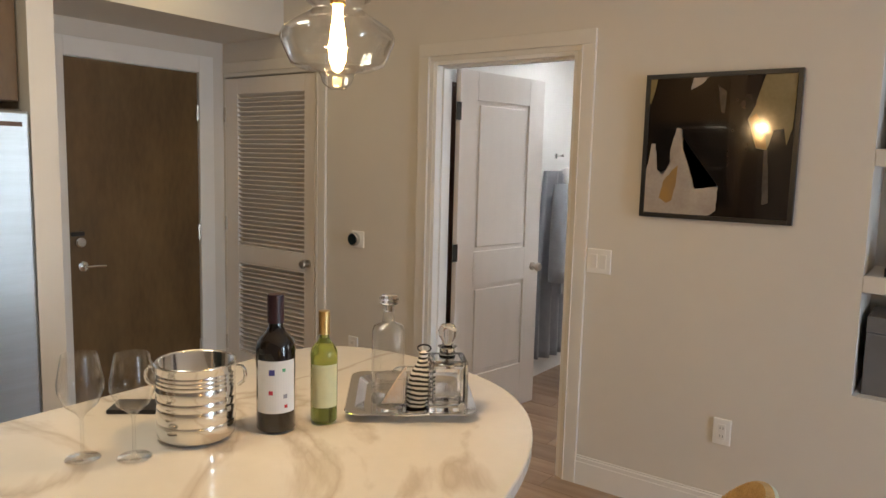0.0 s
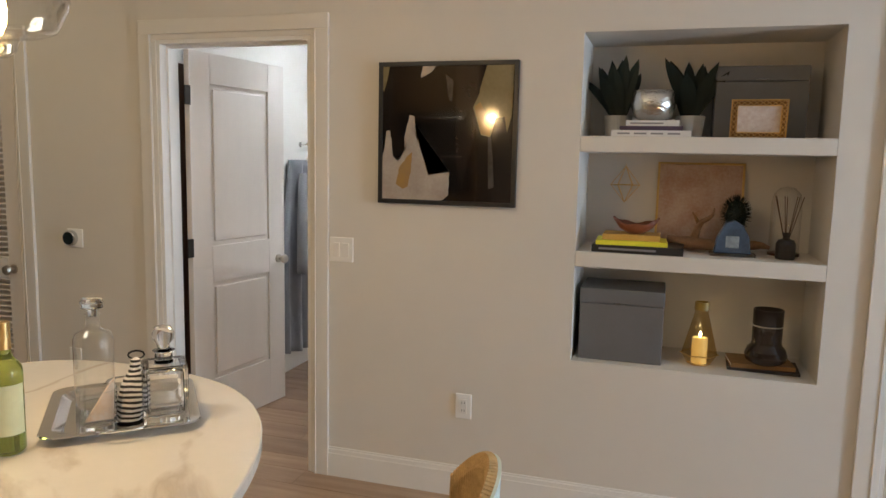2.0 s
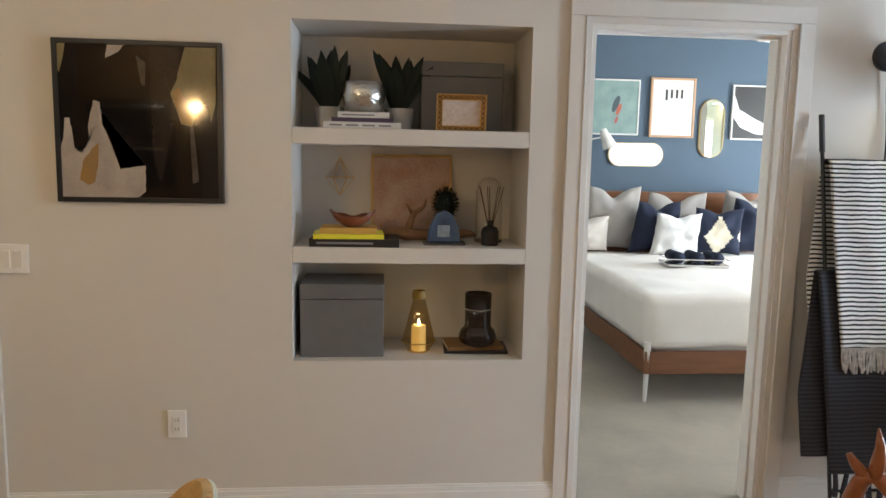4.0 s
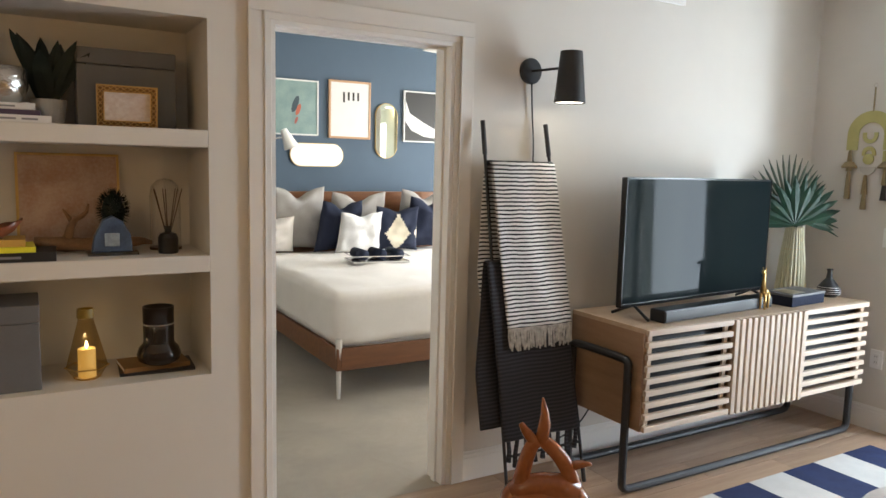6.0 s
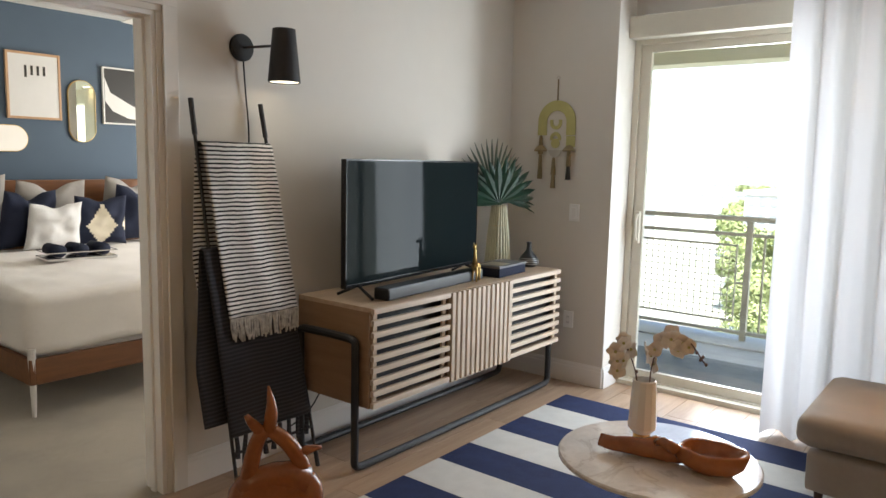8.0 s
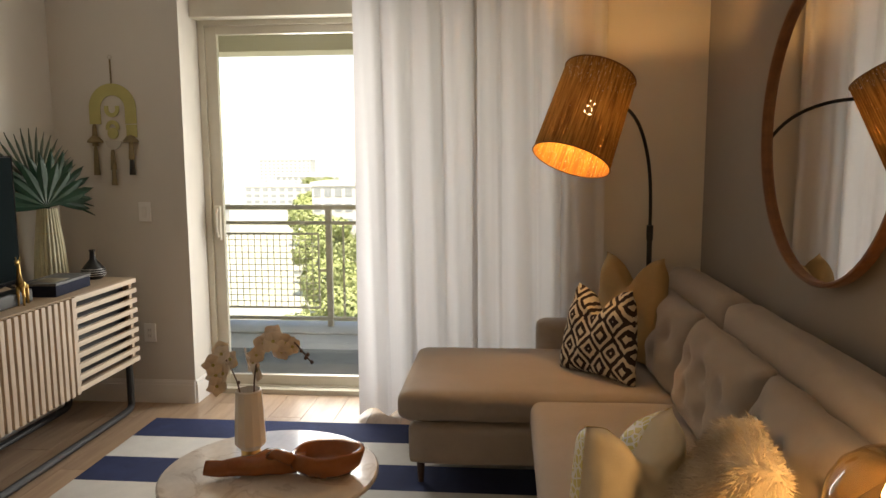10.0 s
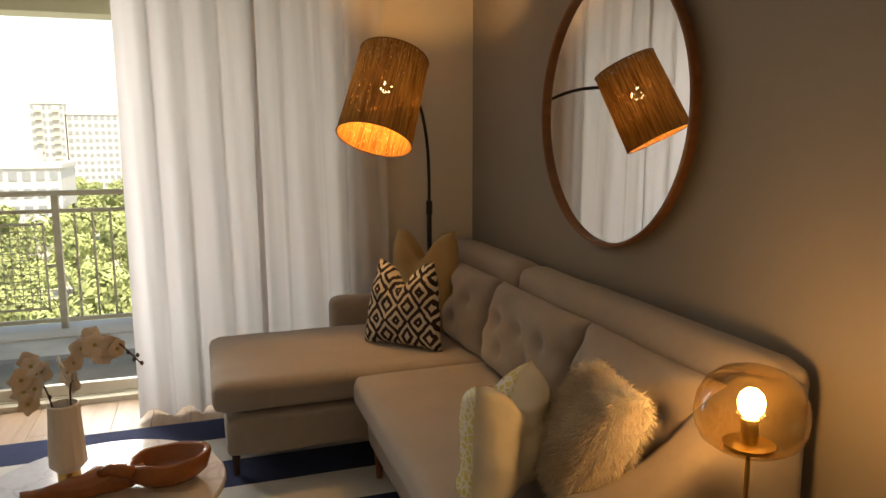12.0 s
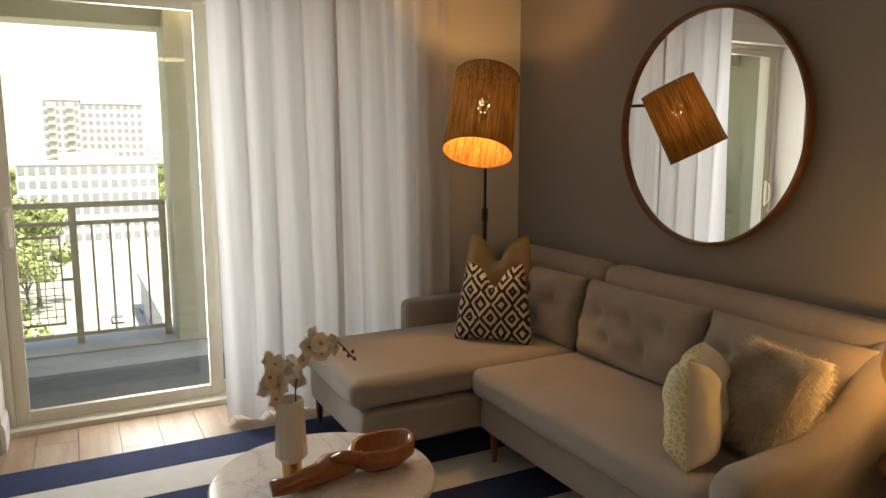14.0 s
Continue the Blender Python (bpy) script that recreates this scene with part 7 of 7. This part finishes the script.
# ---- wall hanging ----
wh = thing("wall_hanging", pose(WALL_X, -0.378, 0, 0, 0, -90), "yellow and brass arched wall hanging with tassels", "wall decor")
M["yellow"] = mat("pale_brass_sheet", (0.50, 0.46, 0.18), 0.45, 0.3, scale=12, vary=0.06, bump=0.1)
M["tassel"] = mat("tan_tassel_yarn", (0.30, 0.23, 0.12), 0.9, scale=40, vary=0.2, bump=0.6, stretch=(8, 8, 0.5))
M["tasseld"] = mat("dark_tassel_yarn", (0.04, 0.035, 0.03), 0.9, scale=40, vary=0.2, bump=0.6, stretch=(8, 8, 0.5))
UP = Matrix(((1, 0, 0, 0), (0, 0, -1, 0), (0, 1, 0, 0), (0, 0, 0, 1)))


def arch(cx, cz, ro, ri, leg_l, leg_r, flip=1):
    pts = [(cx + ro * math.cos(math.pi * k / 20), cz + flip * ro * math.sin(math.pi * k / 20)) for k in range(21)]
    pts += [(cx - ro, cz - flip * leg_l), (cx - ri, cz - flip * leg_l)]
    pts += [(cx - ri * math.cos(math.pi * k / 20), cz + flip * ri * math.sin(math.pi * k / 20)) for k in range(21)]
    pts += [(cx + ri, cz - flip * leg_r), (cx + ro, cz - flip * leg_r)]
    return prism(pts, 0.004, 0.010, 0.001, m=UP)


part("arch", arch(0.0, 1.79, 0.145, 0.075, 0.09, 0.09), M["yellow"], wh)
part("block", box(0.078, -0.010, 1.62, 0.145, -0.004, 1.695, 0.002), M["yellow"], wh)
part("crescent", arch(-0.005, 1.785, 0.046, 0.022, 0.02, 0.02, -1), M["yellow"], wh)
part("crescent", arch(-0.005, 1.68, 0.042, 0.018, 0.015, 0.015, 1), M["yellow"], wh)
part("disc", lathe([(0, 0.004), (0.033, 0.004), (0.033, 0.010), (0, 0.010)], 28, m=pose(-0.005, 0, 1.645, 90)), M["yellow"], wh)
part("half_disc", arch(-0.005, 1.60, 0.05, 0.002, 0.0, 0.0, -1), M["nickel"], wh)
part("ring", tube([(0.012 * math.cos(k * math.pi / 8), -0.006, 2.085 + 0.012 * math.sin(k * math.pi / 8)) for k in range(16)], 0.002, 6, closed=True), M["nickel"], wh)
part("cord", tube([(0, -0.006, 1.93), (0, -0.006, 2.075)], 0.005, 6), M["tassel"], wh)
for x, z, l, m2 in ((-0.11, 1.70, 0.13, "tassel"), (-0.11, 1.57, 0.17, "tassel"), (-0.005, 1.55, 0.12, "tassel"), (-0.005, 1.44, 0.10, "tassel"), (0.11, 1.62, 0.13, "tassel"), (0.11, 1.51, 0.11, "tasseld")):
    part("tassel", lathe([(0, 0), (0.008, -0.002), (0.012, -0.02), (0.018, -l), (0, -l)], 14, m=pose(x, -0.022, z)), M[m2], wh)
for x in (-0.11, 0.11):
    part("fan_tassel", lathe([(0, 0.0), (0.022, -0.008), (0.045, -0.035), (0.044, -0.045), (0, -0.042)], 18, m=pose(x, -0.022, 1.635)), M["tassel"], wh)

# ---- coffee table things ----
ZT = 0.41
wv = thing("orchid_vase", pose(3.055, -1.787, ZT), "faceted white ceramic vase with a brass foot", "vase")
part("foot", lathe([(0, 0), (0.034, 0), (0.034, 0.052), (0, 0.052)], 32), M["brass"], wv, "brushed brass foot")
part("body", lathe([(0, 0.050), (0.036, 0.050), (0.056, 0.072), (0.046, 0.262), (0.041, 0.266), (0.043, 0.262), (0.050, 0.08), (0, 0.06)], 12), M["ceramic"], wv)
oc = thing("orchid", pose(3.055, -1.787, ZT + 0.26), "white artificial orchid with arching dark stems", "flower")
stem1 = [(0.0, 0.02, -0.10), (-0.01, 0.03, 0.02), (-0.035, 0.045, 0.09), (-0.065, 0.06, 0.15)]
stem2 = [(0.0, -0.02, -0.10), (0.0, -0.02, 0.06), (0.01, -0.05, 0.16), (0.01, -0.11, 0.205), (0.0, -0.165, 0.19), (0.0, -0.205, 0.14), (0.0, -0.23, 0.11)]
for s in (stem1, stem2):
    part("stem", tube(s, 0.0028, 6, smoothings=2), M["darkwood"], oc)
M["petal"] = mat("ivory_orchid_petal", (0.76, 0.68, 0.60), 0.6, scale=30, vary=0.08, bump=0.1, sheen=0.2)
rr = random.Random(11)


def orchid(c, facing, size):
    f = Vector(facing).normalized()
    u = f.orthogonal().normalized()
    u.rotate(Matrix.Rotation(rr.uniform(0, 6.28), 3, f))
    v = f.cross(u)
    bm = bmesh.new()
    for k in range(5):
        a = 2 * math.pi * k / 5
        d, e = u * math.cos(a) + v * math.sin(a), v * math.cos(a) - u * math.sin(a)
        wd = 0.62 if k % 2 else 0.42
        prev = None
        for i in range(6):
            t = i / 5
            w = size * wd * math.sin(math.pi * min(0.97, t * 0.9 + 0.08)) ** 0.8
            q = Vector(c) + d * size * t + f * size * 0.25 * math.sin(t * 2.6)
            row = [bm.verts.new(q - e * w), bm.verts.new(q + f * size * 0.06), bm.verts.new(q + e * w)]
            if prev:
                bm.faces.new((prev[0], prev[1], row[1], row[0]))
                bm.faces.new((prev[1], prev[2], row[2], row[1]))
            prev = row
    fl = part("blossom", bm, M["petal"], oc, smooth=True)
    part("throat", lathe([(0, 0), (size * 0.12, size * 0.1), (size * 0.16, size * 0.28), (size * 0.1, size * 0.3), (0, size * 0.15)], 8, m=Matrix.Translation(c) @ f.to_track_quat("Z", "Y").to_matrix().to_4x4()), M["yellow"], fl, "yellow orchid throat")


for c in ((-0.01, 0.07, 0.12), (-0.03, 0.10, 0.09), (0.0, 0.10, 0.05), (-0.02, 0.06, 0.055), (0.02, 0.09, 0.13), (-0.04, 0.085, 0.02), (0.01, 0.045, 0.10), (0.01, -0.03, 0.10), (-0.02, -0.05, 0.14), (0.02, -0.04, 0.07), (-0.01, -0.08, 0.175), (0.02, -0.11, 0.20), (-0.02, -0.13, 0.185), (0.0, -0.17, 0.18), (0.02, -0.15, 0.145), (0.0, -0.20, 0.165), (-0.02, -0.02, 0.13)):
    c = (c[0], c[1] * 0.8, c[2]) if c[1] < 0 else (c[0] - 0.06, c[1] - 0.01, c[2] + 0.03)
    orchid(Vector(c), (rr.uniform(-1, -0.2), rr.uniform(-0.7, 0.9), rr.uniform(-0.4, 0.5)), rr.uniform(0.032, 0.042))
for c in ((0.0, -0.195, 0.15), (0.0, -0.21, 0.125), (0.0, -0.232, 0.11), (-0.01, -0.222, 0.14), (0, 0.035, 0.03)):
    part("bud", lathe([(0, -0.009), (0.006, -0.003), (0.006, 0.003), (0, 0.009)], 8, m=pose(*c)), M["darkwood"], oc, smooth=True)

lg = thing("root_wood_bowl", pose(2.965, -1.93, ZT, 0, 0, -84), "carved reddish root wood bowl with a long natural handle", "bowl")
bm = tube([(-0.255, -0.035, 0.034), (-0.21, -0.025, 0.032), (-0.15, -0.03, 0.034), (-0.07, -0.01, 0.04), (0.02, 0.0, 0.045), (0.08, 0.01, 0.04)], [0.020, 0.026, 0.030, 0.040, 0.046, 0.03], 14, smoothings=1)
join(bm, lathe([(0, 0.0), (0.06, 0.002), (0.10, 0.04), (0.108, 0.085), (0.100, 0.094), (0.088, 0.088), (0.076, 0.05), (0.045, 0.034), (0, 0.03)], 32, m=pose(0.155, -0.01, 0.0) @ Matrix.Diagonal((1.2, 0.8, 1, 1))))
tube([(0.05, -0.05, 0.07), (0.0, -0.045, 0.09), (-0.05, -0.02, 0.07)], [0.022, 0.026, 0.012], 10, bm=bm, smoothings=1)
for v in bm.verts:
    v.co += Vector((noise.noise(v.co * 14), noise.noise(v.co * 14 + Vector((9, 0, 0))), noise.noise(v.co * 14 + Vector((0, 9, 0))))) * 0.014
    v.co.z = max(v.co.z, 0.0)
part("body", bm, M["orangewood"], lg, smooth=True)

# ---- wooden deer pair on the floor ----
dr = thing("carved_deer_pair", pose(1.88, -0.975, 0), "glossy carved orange wood sculpture of two touching deer", "sculpture")
bm = tube([(-0.10, 0.0, 0.0), (-0.13, 0, 0.14), (-0.115, 0, 0.28), (-0.085, 0, 0.40), (-0.07, 0, 0.50), (-0.045, 0, 0.585), (-0.02, 0.0, 0.60)], [0.05, 0.055, 0.05, 0.036, 0.028, 0.026, 0.022], 14, smoothings=2)
tube([(0.12, 0, 0.0), (0.15, 0, 0.14), (0.14, 0, 0.28), (0.115, 0, 0.38), (0.10, 0, 0.47), (0.06, 0, 0.545), (0.0, 0, 0.60), (-0.03, 0, 0.60)], [0.05, 0.055, 0.05, 0.034, 0.028, 0.028, 0.026, 0.018], 14, bm=bm, smoothings=2)
tube([(-0.10, 0, 0.40), (-0.05, 0, 0.43), (0.02, 0, 0.445), (0.11, 0, 0.41)], [0.05, 0.045, 0.045, 0.06], 12, bm=bm, smoothings=1)
join(bm, slab(-0.15, -0.06, 0.0, 0.17, 0.06, 0.44, 0.06, 10, 0.02))
tube([(-0.01, 0, 0.60), (0.0, 0, 0.68), (-0.012, 0, 0.755)], [0.024, 0.021, 0.004], 10, bm=bm, smoothings=1)
tube([(-0.03, 0, 0.59), (-0.07, 0.0, 0.635), (-0.085, 0, 0.66)], [0.022, 0.016, 0.009], 10, bm=bm, smoothings=1)
tube([(0.085, 0, 0.51), (0.13, 0, 0.525), (0.165, 0, 0.525)], [0.018, 0.016, 0.006], 10, bm=bm, smoothings=1)
bm.transform(Matrix.Rotation(radians(-35), 4, "Z"))
part("carving", bm, M["orangewood"], dr, smooth=True)


# ---- pillows on the sofa ----
def ikat():
    """Black and ivory diamonds."""
    m = mat("ikat_cotton", (0.70, 0.66, 0.58), 0.9, vary=0.03, bump=0.4, fine=350)
    n, l = m.node_tree.nodes, m.node_tree.links
    b = n["Principled BSDF"]
    tc, no, mp = n.new("ShaderNodeTexCoord"), n.new("ShaderNodeTexNoise"), n.new("ShaderNodeMapping")
    no.inputs["Scale"].default_value = 35
    l.new(tc.outputs["Object"], mp.inputs[0])
    mp.inputs["Scale"].default_value = (9.0, 1, 7.0)
    sep = n.new("ShaderNodeSeparateXYZ")
    l.new(tc.outputs["Object"], no.inputs["Vector"])
    l.new(mp.outputs[0], sep.inputs[0])

    def node(op, a, c=0.0):
        k = n.new("ShaderNodeMath")
        k.operation = op
        for s, v in zip(k.inputs, (a, c)):
            if isinstance(v, (int, float)):
                s.default_value = v
            else:
                l.new(v, s)
        return k.outputs[0]

    fx = node("ABSOLUTE", node("SUBTRACT", node("FRACT", sep.outputs[0]), 0.5))
    fz = node("ABSOLUTE", node("SUBTRACT", node("FRACT", sep.outputs[2]), 0.5))
    d = node("ADD", node("ADD", fx, fz), node("MULTIPLY", node("SUBTRACT", no.outputs[0], 0.5), 0.16))
    rings = node("FRACT", node("MULTIPLY", d, 3.1))
    mask = node("GREATER_THAN", rings, 0.46)
    mix = n.new("ShaderNodeMix")
    mix.data_type = "RGBA"
    l.new(mask, mix.inputs[0])
    mix.inputs[6].default_value, mix.inputs[7].default_value = (0.62, 0.58, 0.50, 1), (0.028, 0.018, 0.02, 1)
    l.new(mix.outputs[2], b.inputs["Base Color"])
    return m


def throw_pillow(name, m, w, h, d, material, label, seed, notch=0.0, group="", pinch=0.10):
    p = thing(name, m, label, "pillow", group)
    part("cushion", pillow(w, h, d, pinch, 26, seed, (), 0.025, notch), material, p, smooth=True)
    return p


M["ikat"] = ikat()
M["goldprint"] = mat("ivory_gold_print", (0.72, 0.66, 0.50), 0.5, vary=0.03, bump=0.2, fine=300)
n_, l_ = M["goldprint"].node_tree.nodes, M["goldprint"].node_tree.links
tc_, vo_, rp_, mx_ = n_.new("ShaderNodeTexCoord"), n_.new("ShaderNodeTexVoronoi"), n_.new("ShaderNodeMath"), n_.new("ShaderNodeMix")
vo_.feature = "DISTANCE_TO_EDGE"
vo_.inputs["Scale"].default_value = 48
l_.new(tc_.outputs["Object"], vo_.inputs["Vector"])
rp_.operation = "GREATER_THAN"
rp_.inputs[1].default_value = 0.10
l_.new(vo_.outputs["Distance"], rp_.inputs[0])
mx_.data_type = "RGBA"
l_.new(rp_.outputs[0], mx_.inputs[0])
mx_.inputs[6].default_value, mx_.inputs[7].default_value = (0.72, 0.67, 0.54, 1), (0.62, 0.50, 0.12, 1)
l_.new(mx_.outputs[2], n_["Principled BSDF"].inputs["Base Color"])

throw_pillow("tan_pillow", pose(4.18, -3.29, 0.47, 5, 0, 43), 0.47, 0.545, 0.15, M["mustard"], "mustard tan cotton throw pillow behind a patterned one", 5, 0.24)
throw_pillow("patterned_pillow", pose(3.93, -3.11, 0.47, 8, 0, 47), 0.43, 0.43, 0.15, M["ikat"], "black and ivory diamond patterned throw pillow", 6, 0.27)
gp = throw_pillow("gold_print_pillow", pose(2.44, -3.02, 0.475, 3, 0, 123), 0.38, 0.355, 0.18, M["ivory"], "ivory throw pillow with a gold geometric printed face", 7, 0.22)
bm = pillow(0.378, 0.353, 0.186, 0.10, 26, 7, (), 0.025, 0.22)
bmesh.ops.delete(bm, geom=[f for f in bm.faces if f.calc_center_median().y > -0.004], context="FACES")
bm.transform(Matrix.Scale(1.012, 4))
part("printed_face", bm, M["goldprint"], gp, "gold geometric printed face", smooth=True)
fp = throw_pillow("fur_pillow", pose(2.335, -3.11, 0.515, 30, 0, -10), 0.34, 0.37, 0.17, M["fur"], "shaggy cream and brown faux fur throw pillow", 8, 0, "", 0.05)
rr = random.Random(9)
src = pillow(0.34, 0.37, 0.17, 0.05, 26, 8, (), 0.02)
src.faces.ensure_lookup_table()
verts, faces = [], []
for f in src.faces:
    c, nm = f.calc_center_median(), f.normal
    for _ in range(11):
        a, b_ = f.verts[rr.randrange(4)].co, f.verts[rr.randrange(4)].co
        p = c.lerp(a, rr.random() * 0.9).lerp(b_, rr.random() * 0.4)
        t = nm.orthogonal().normalized()
        t.rotate(Matrix.Rotation(rr.uniform(0, 6.28), 3, nm))
        e = p + nm * rr.uniform(0.010, 0.028) + Vector((rr.uniform(-0.012, 0.012), rr.uniform(-0.006, 0.006), -0.014 + rr.uniform(-0.008, 0.01)))
        k = len(verts)
        verts += [p - t * 0.0016, p + t * 0.0016, e]
        faces.append((k, k + 1, k + 2))
src.free()
me = bpy.data.meshes.new("fur_strands")
me.from_pydata(verts, [], faces)
me.materials.append(M["fur"])
fs = tagged(new("fur", me), kind="stuff")
fs.parent = fp

# striped box on the side table
sb = thing("striped_box", pose(1.83, -3.24, 0.55, 0, 0, 15), "black and brass striped trinket box on the side table", "box")
part("body", box(-0.07, -0.05, 0, 0.07, 0.05, 0.045, 0.003), striped("black_cream_stripes", (0.62, 0.50, 0.34), (0.02, 0.02, 0.02), 1, 0.007), sb)

# ---- bedroom ----
sea = mat("aqua_sea_print", (0.30, 0.40, 0.38), 0.4, scale=9, second=(0.17, 0.27, 0.27), bump=0)
bw1 = mat("black_white_wave_print", (0.02, 0.02, 0.022), 0.4, scale=3, second=(0.02, 0.02, 0.022), bump=0)
wf = mat("white_frame", (0.75, 0.75, 0.74), 0.4, vary=0, bump=0)
of = mat("blonde_frame", (0.55, 0.34, 0.20), 0.4, vary=0.05, bump=0)
YB = 3.818
a1 = framed("sea_picture", 2.56, YB, 2.06, 0.50, 0.52, 0.014, 0.03, wf, sea, "white framed aerial print of pale green sea with swimmers", category="painting")
for x, z, s, c in ((0.02, 0.03, 0.05, (0.05, 0.08, 0.10)), (0.05, -0.02, 0.035, (0.45, 0.12, 0.07)), (0.03, -0.12, 0.022, (0.4, 0.1, 0.08))):
    part("printed_shape", prism([(s * math.cos(k * math.pi / 5) * 0.6 + s * 0.5 * math.sin(k * math.pi / 5), s * 1.6 * math.sin(k * math.pi / 5)) for k in range(10)], 0.0245, 0.0262, m=pose(x, 0, z) @ UP), mat("print_shape", c, 0.5, vary=0, bump=0), a1)
a2 = framed("minimal_picture", 3.137, YB, 2.067, 0.44, 0.56, 0.02, 0.03, of, M["paper"], "blonde wood framed white print with small dark strokes", category="painting")
for k in range(4):
    part("printed_stroke", box(-0.075 + k * 0.05, -0.0262, 0.09 - 0.02 * (k == 0), -0.055 + k * 0.05, -0.0245, 0.17), M["blackp"], a2)
a3 = framed("wave_picture", 4.02, YB, 2.04, 0.58, 0.52, 0.014, 0.03, wf, bw1, "white framed black and white wave photograph", category="painting")
part("printed_wave", prism([(-0.27, 0.16), (-0.22, 0.03), (-0.05, -0.06), (0.26, -0.20), (0.26, -0.23), (-0.05, -0.20), (-0.2, -0.14), (-0.27, -0.05)], 0.0245, 0.0262, m=UP), M["paper"], a3)


def pill_outline(w, h):
    r = min(w, h) / 2
    pts = []
    for k in range(32):
        a = 2 * math.pi * k / 32
        pts.append((r * math.cos(a) + math.copysign(w / 2 - r, math.cos(a)), r * math.sin(a) + math.copysign(h / 2 - r, math.sin(a))))
    return pts


for x, z, w, h, lb in ((3.54, 1.88, 0.25, 0.555, "tall pill-shaped mirror on the slate blue wall"), (2.80, 1.618, 0.545, 0.228, "long pill-shaped mirror on the slate blue wall")):
    mm = thing("pill_mirror", pose(x, YB, z), lb, "mirror")
    part("frame", prism(pill_outline(w, h), 0.0, 0.018, 0.002, m=UP), M["brass"], mm)
    part("glass", prism(pill_outline(w - 0.012, h - 0.012), 0.0182, 0.021, m=UP), M["mirror"], mm)
bs = thing("bedside_sconce", pose(2.36, YB, 1.74), "white bedside wall sconce with a cone shade", "lamp")
part("arm", tube([(-0.12, 0, 0), (-0.08, -0.12, 0), (0.06, -0.16, 0.03)], 0.007), M["white"], bs)
part("plate", lathe([(0, 0), (0.04, 0), (0.04, 0.015), (0, 0.015)], 24, m=pose(-0.12, 0, 0, 90)), M["white"], bs)
part("shade", lathe([(0.07, -0.09), (0.03, 0.09), (0, 0.095), (0, 0.09), (0.066, -0.09)], 28, m=pose(0.10, -0.16, 0.02, 0, -25)), M["white"], bs)
fn = thing("ceiling_fan", pose(3.75, 2.4, 2.42), "white ceiling fan with a small light", "fan")
part("motor", lathe([(0, 0), (0.08, 0.01), (0.09, 0.06), (0.04, 0.1), (0.02, 0.12), (0.02, CEIL - 2.42), (0, CEIL - 2.42)], 28), M["white"], fn)
part("light", lathe([(0, -0.05), (0.05, -0.04), (0.07, 0.0), (0, 0.0)], 24), M["hotbulb"], fn, "lit round light")
for k in range(3):
    part("blade", move(box(0.08, -0.06, 0.04, 0.62, 0.06, 0.05, 0.003), pose(0, 0, 0, 8, 0, 120 * k + 195)), M["white"], fn)

for x, y, z, w, h, rz, tilt, mt, lb, sd in (
        (2.50, 3.60, 0.72, 0.60, 0.62, 4, 12, M["linen"], "grey linen euro pillow leaning on the headboard", 1),
        (3.12, 3.62, 0.72, 0.66, 0.57, 0, 12, M["linen"], "grey linen euro pillow behind smaller pillows", 2),
        (3.85, 3.62, 0.72, 0.62, 0.60, -3, 12, M["linen"], "grey linen euro pillow at the far side of the bed", 3),
        (2.20, 3.50, 0.72, 0.55, 0.36, 6, 20, M["sheet"], "white bed pillow at the near side of the bed", 4),
        (2.86, 3.42, 0.72, 0.48, 0.50, 5, 14, M["navycloth"], "navy cotton pillow in the middle of the bed", 5),
        (3.80, 3.40, 0.72, 0.50, 0.54, -8, 14, M["navycloth"], "navy cotton pillow at the far side", 6)):
    throw_pillow("bed_pillow", pose(x, y, z, -tilt * -1, 0, rz), w, h, 0.16, mt, lb, sd, 0.14)
throw_pillow("white_bed_pillow", pose(3.00, 3.26, 0.72, 14, 0, 2), 0.46, 0.40, 0.14, M["robew"], "fluffy white throw pillow on the bed", 12, 0.08)
tp = throw_pillow("kilim_pillow", pose(3.40, 3.30, 0.72, 14, 0, -10), 0.46, 0.45, 0.14, M["navycloth"], "navy and ivory diamond kilim throw pillow", 13, 0.08)
bm = pillow(0.46, 0.45, 0.146, 0.10, 26, 13, (), 0.02, 0.08)
bmesh.ops.delete(bm, geom=[f for f in bm.faces if f.calc_center_median().y > 0 or not (abs(f.calc_center_median().x) / 0.12 + abs(f.calc_center_median().z - 0.2) / 0.19 < 1 or abs(abs(f.calc_center_median().x) - 0.24) / 0.07 + abs(f.calc_center_median().z - 0.2) / 0.14 < 1)], context="FACES")
for v in bm.verts:
    v.co.y -= 0.003
part("diamond_pattern", bm, M["ivory"], tp, "ivory stepped diamonds", smooth=True)
bt = thing("bed_tray", pose(2.87, 2.55, 0.735, 0, 0, -8), "silver serving tray with rolled dark towels on the bed", "tray")
part("base", box(-0.24, -0.15, 0, 0.24, 0.15, 0.02, 0.004), M["steel"], bt)
part("rim", tube([(-0.24, -0.15, 0.06), (0.24, -0.15, 0.06), (0.24, 0.15, 0.06), (-0.24, 0.15, 0.06)], 0.004, 6, closed=True), M["steel"], bt)
for x in (-0.15, 0.0, 0.15):
    tw = thing("rolled_towel", pose(2.87 + x, 2.55 - 0.14 * x, 0.757), "rolled navy towel on the silver tray", "towel", "towels on the bed tray")
    part("roll", tube([(0, -0.10, 0.045), (0, 0.10, 0.045)], 0.045, 16), M["navycloth"], tw, smooth=True)
planks()
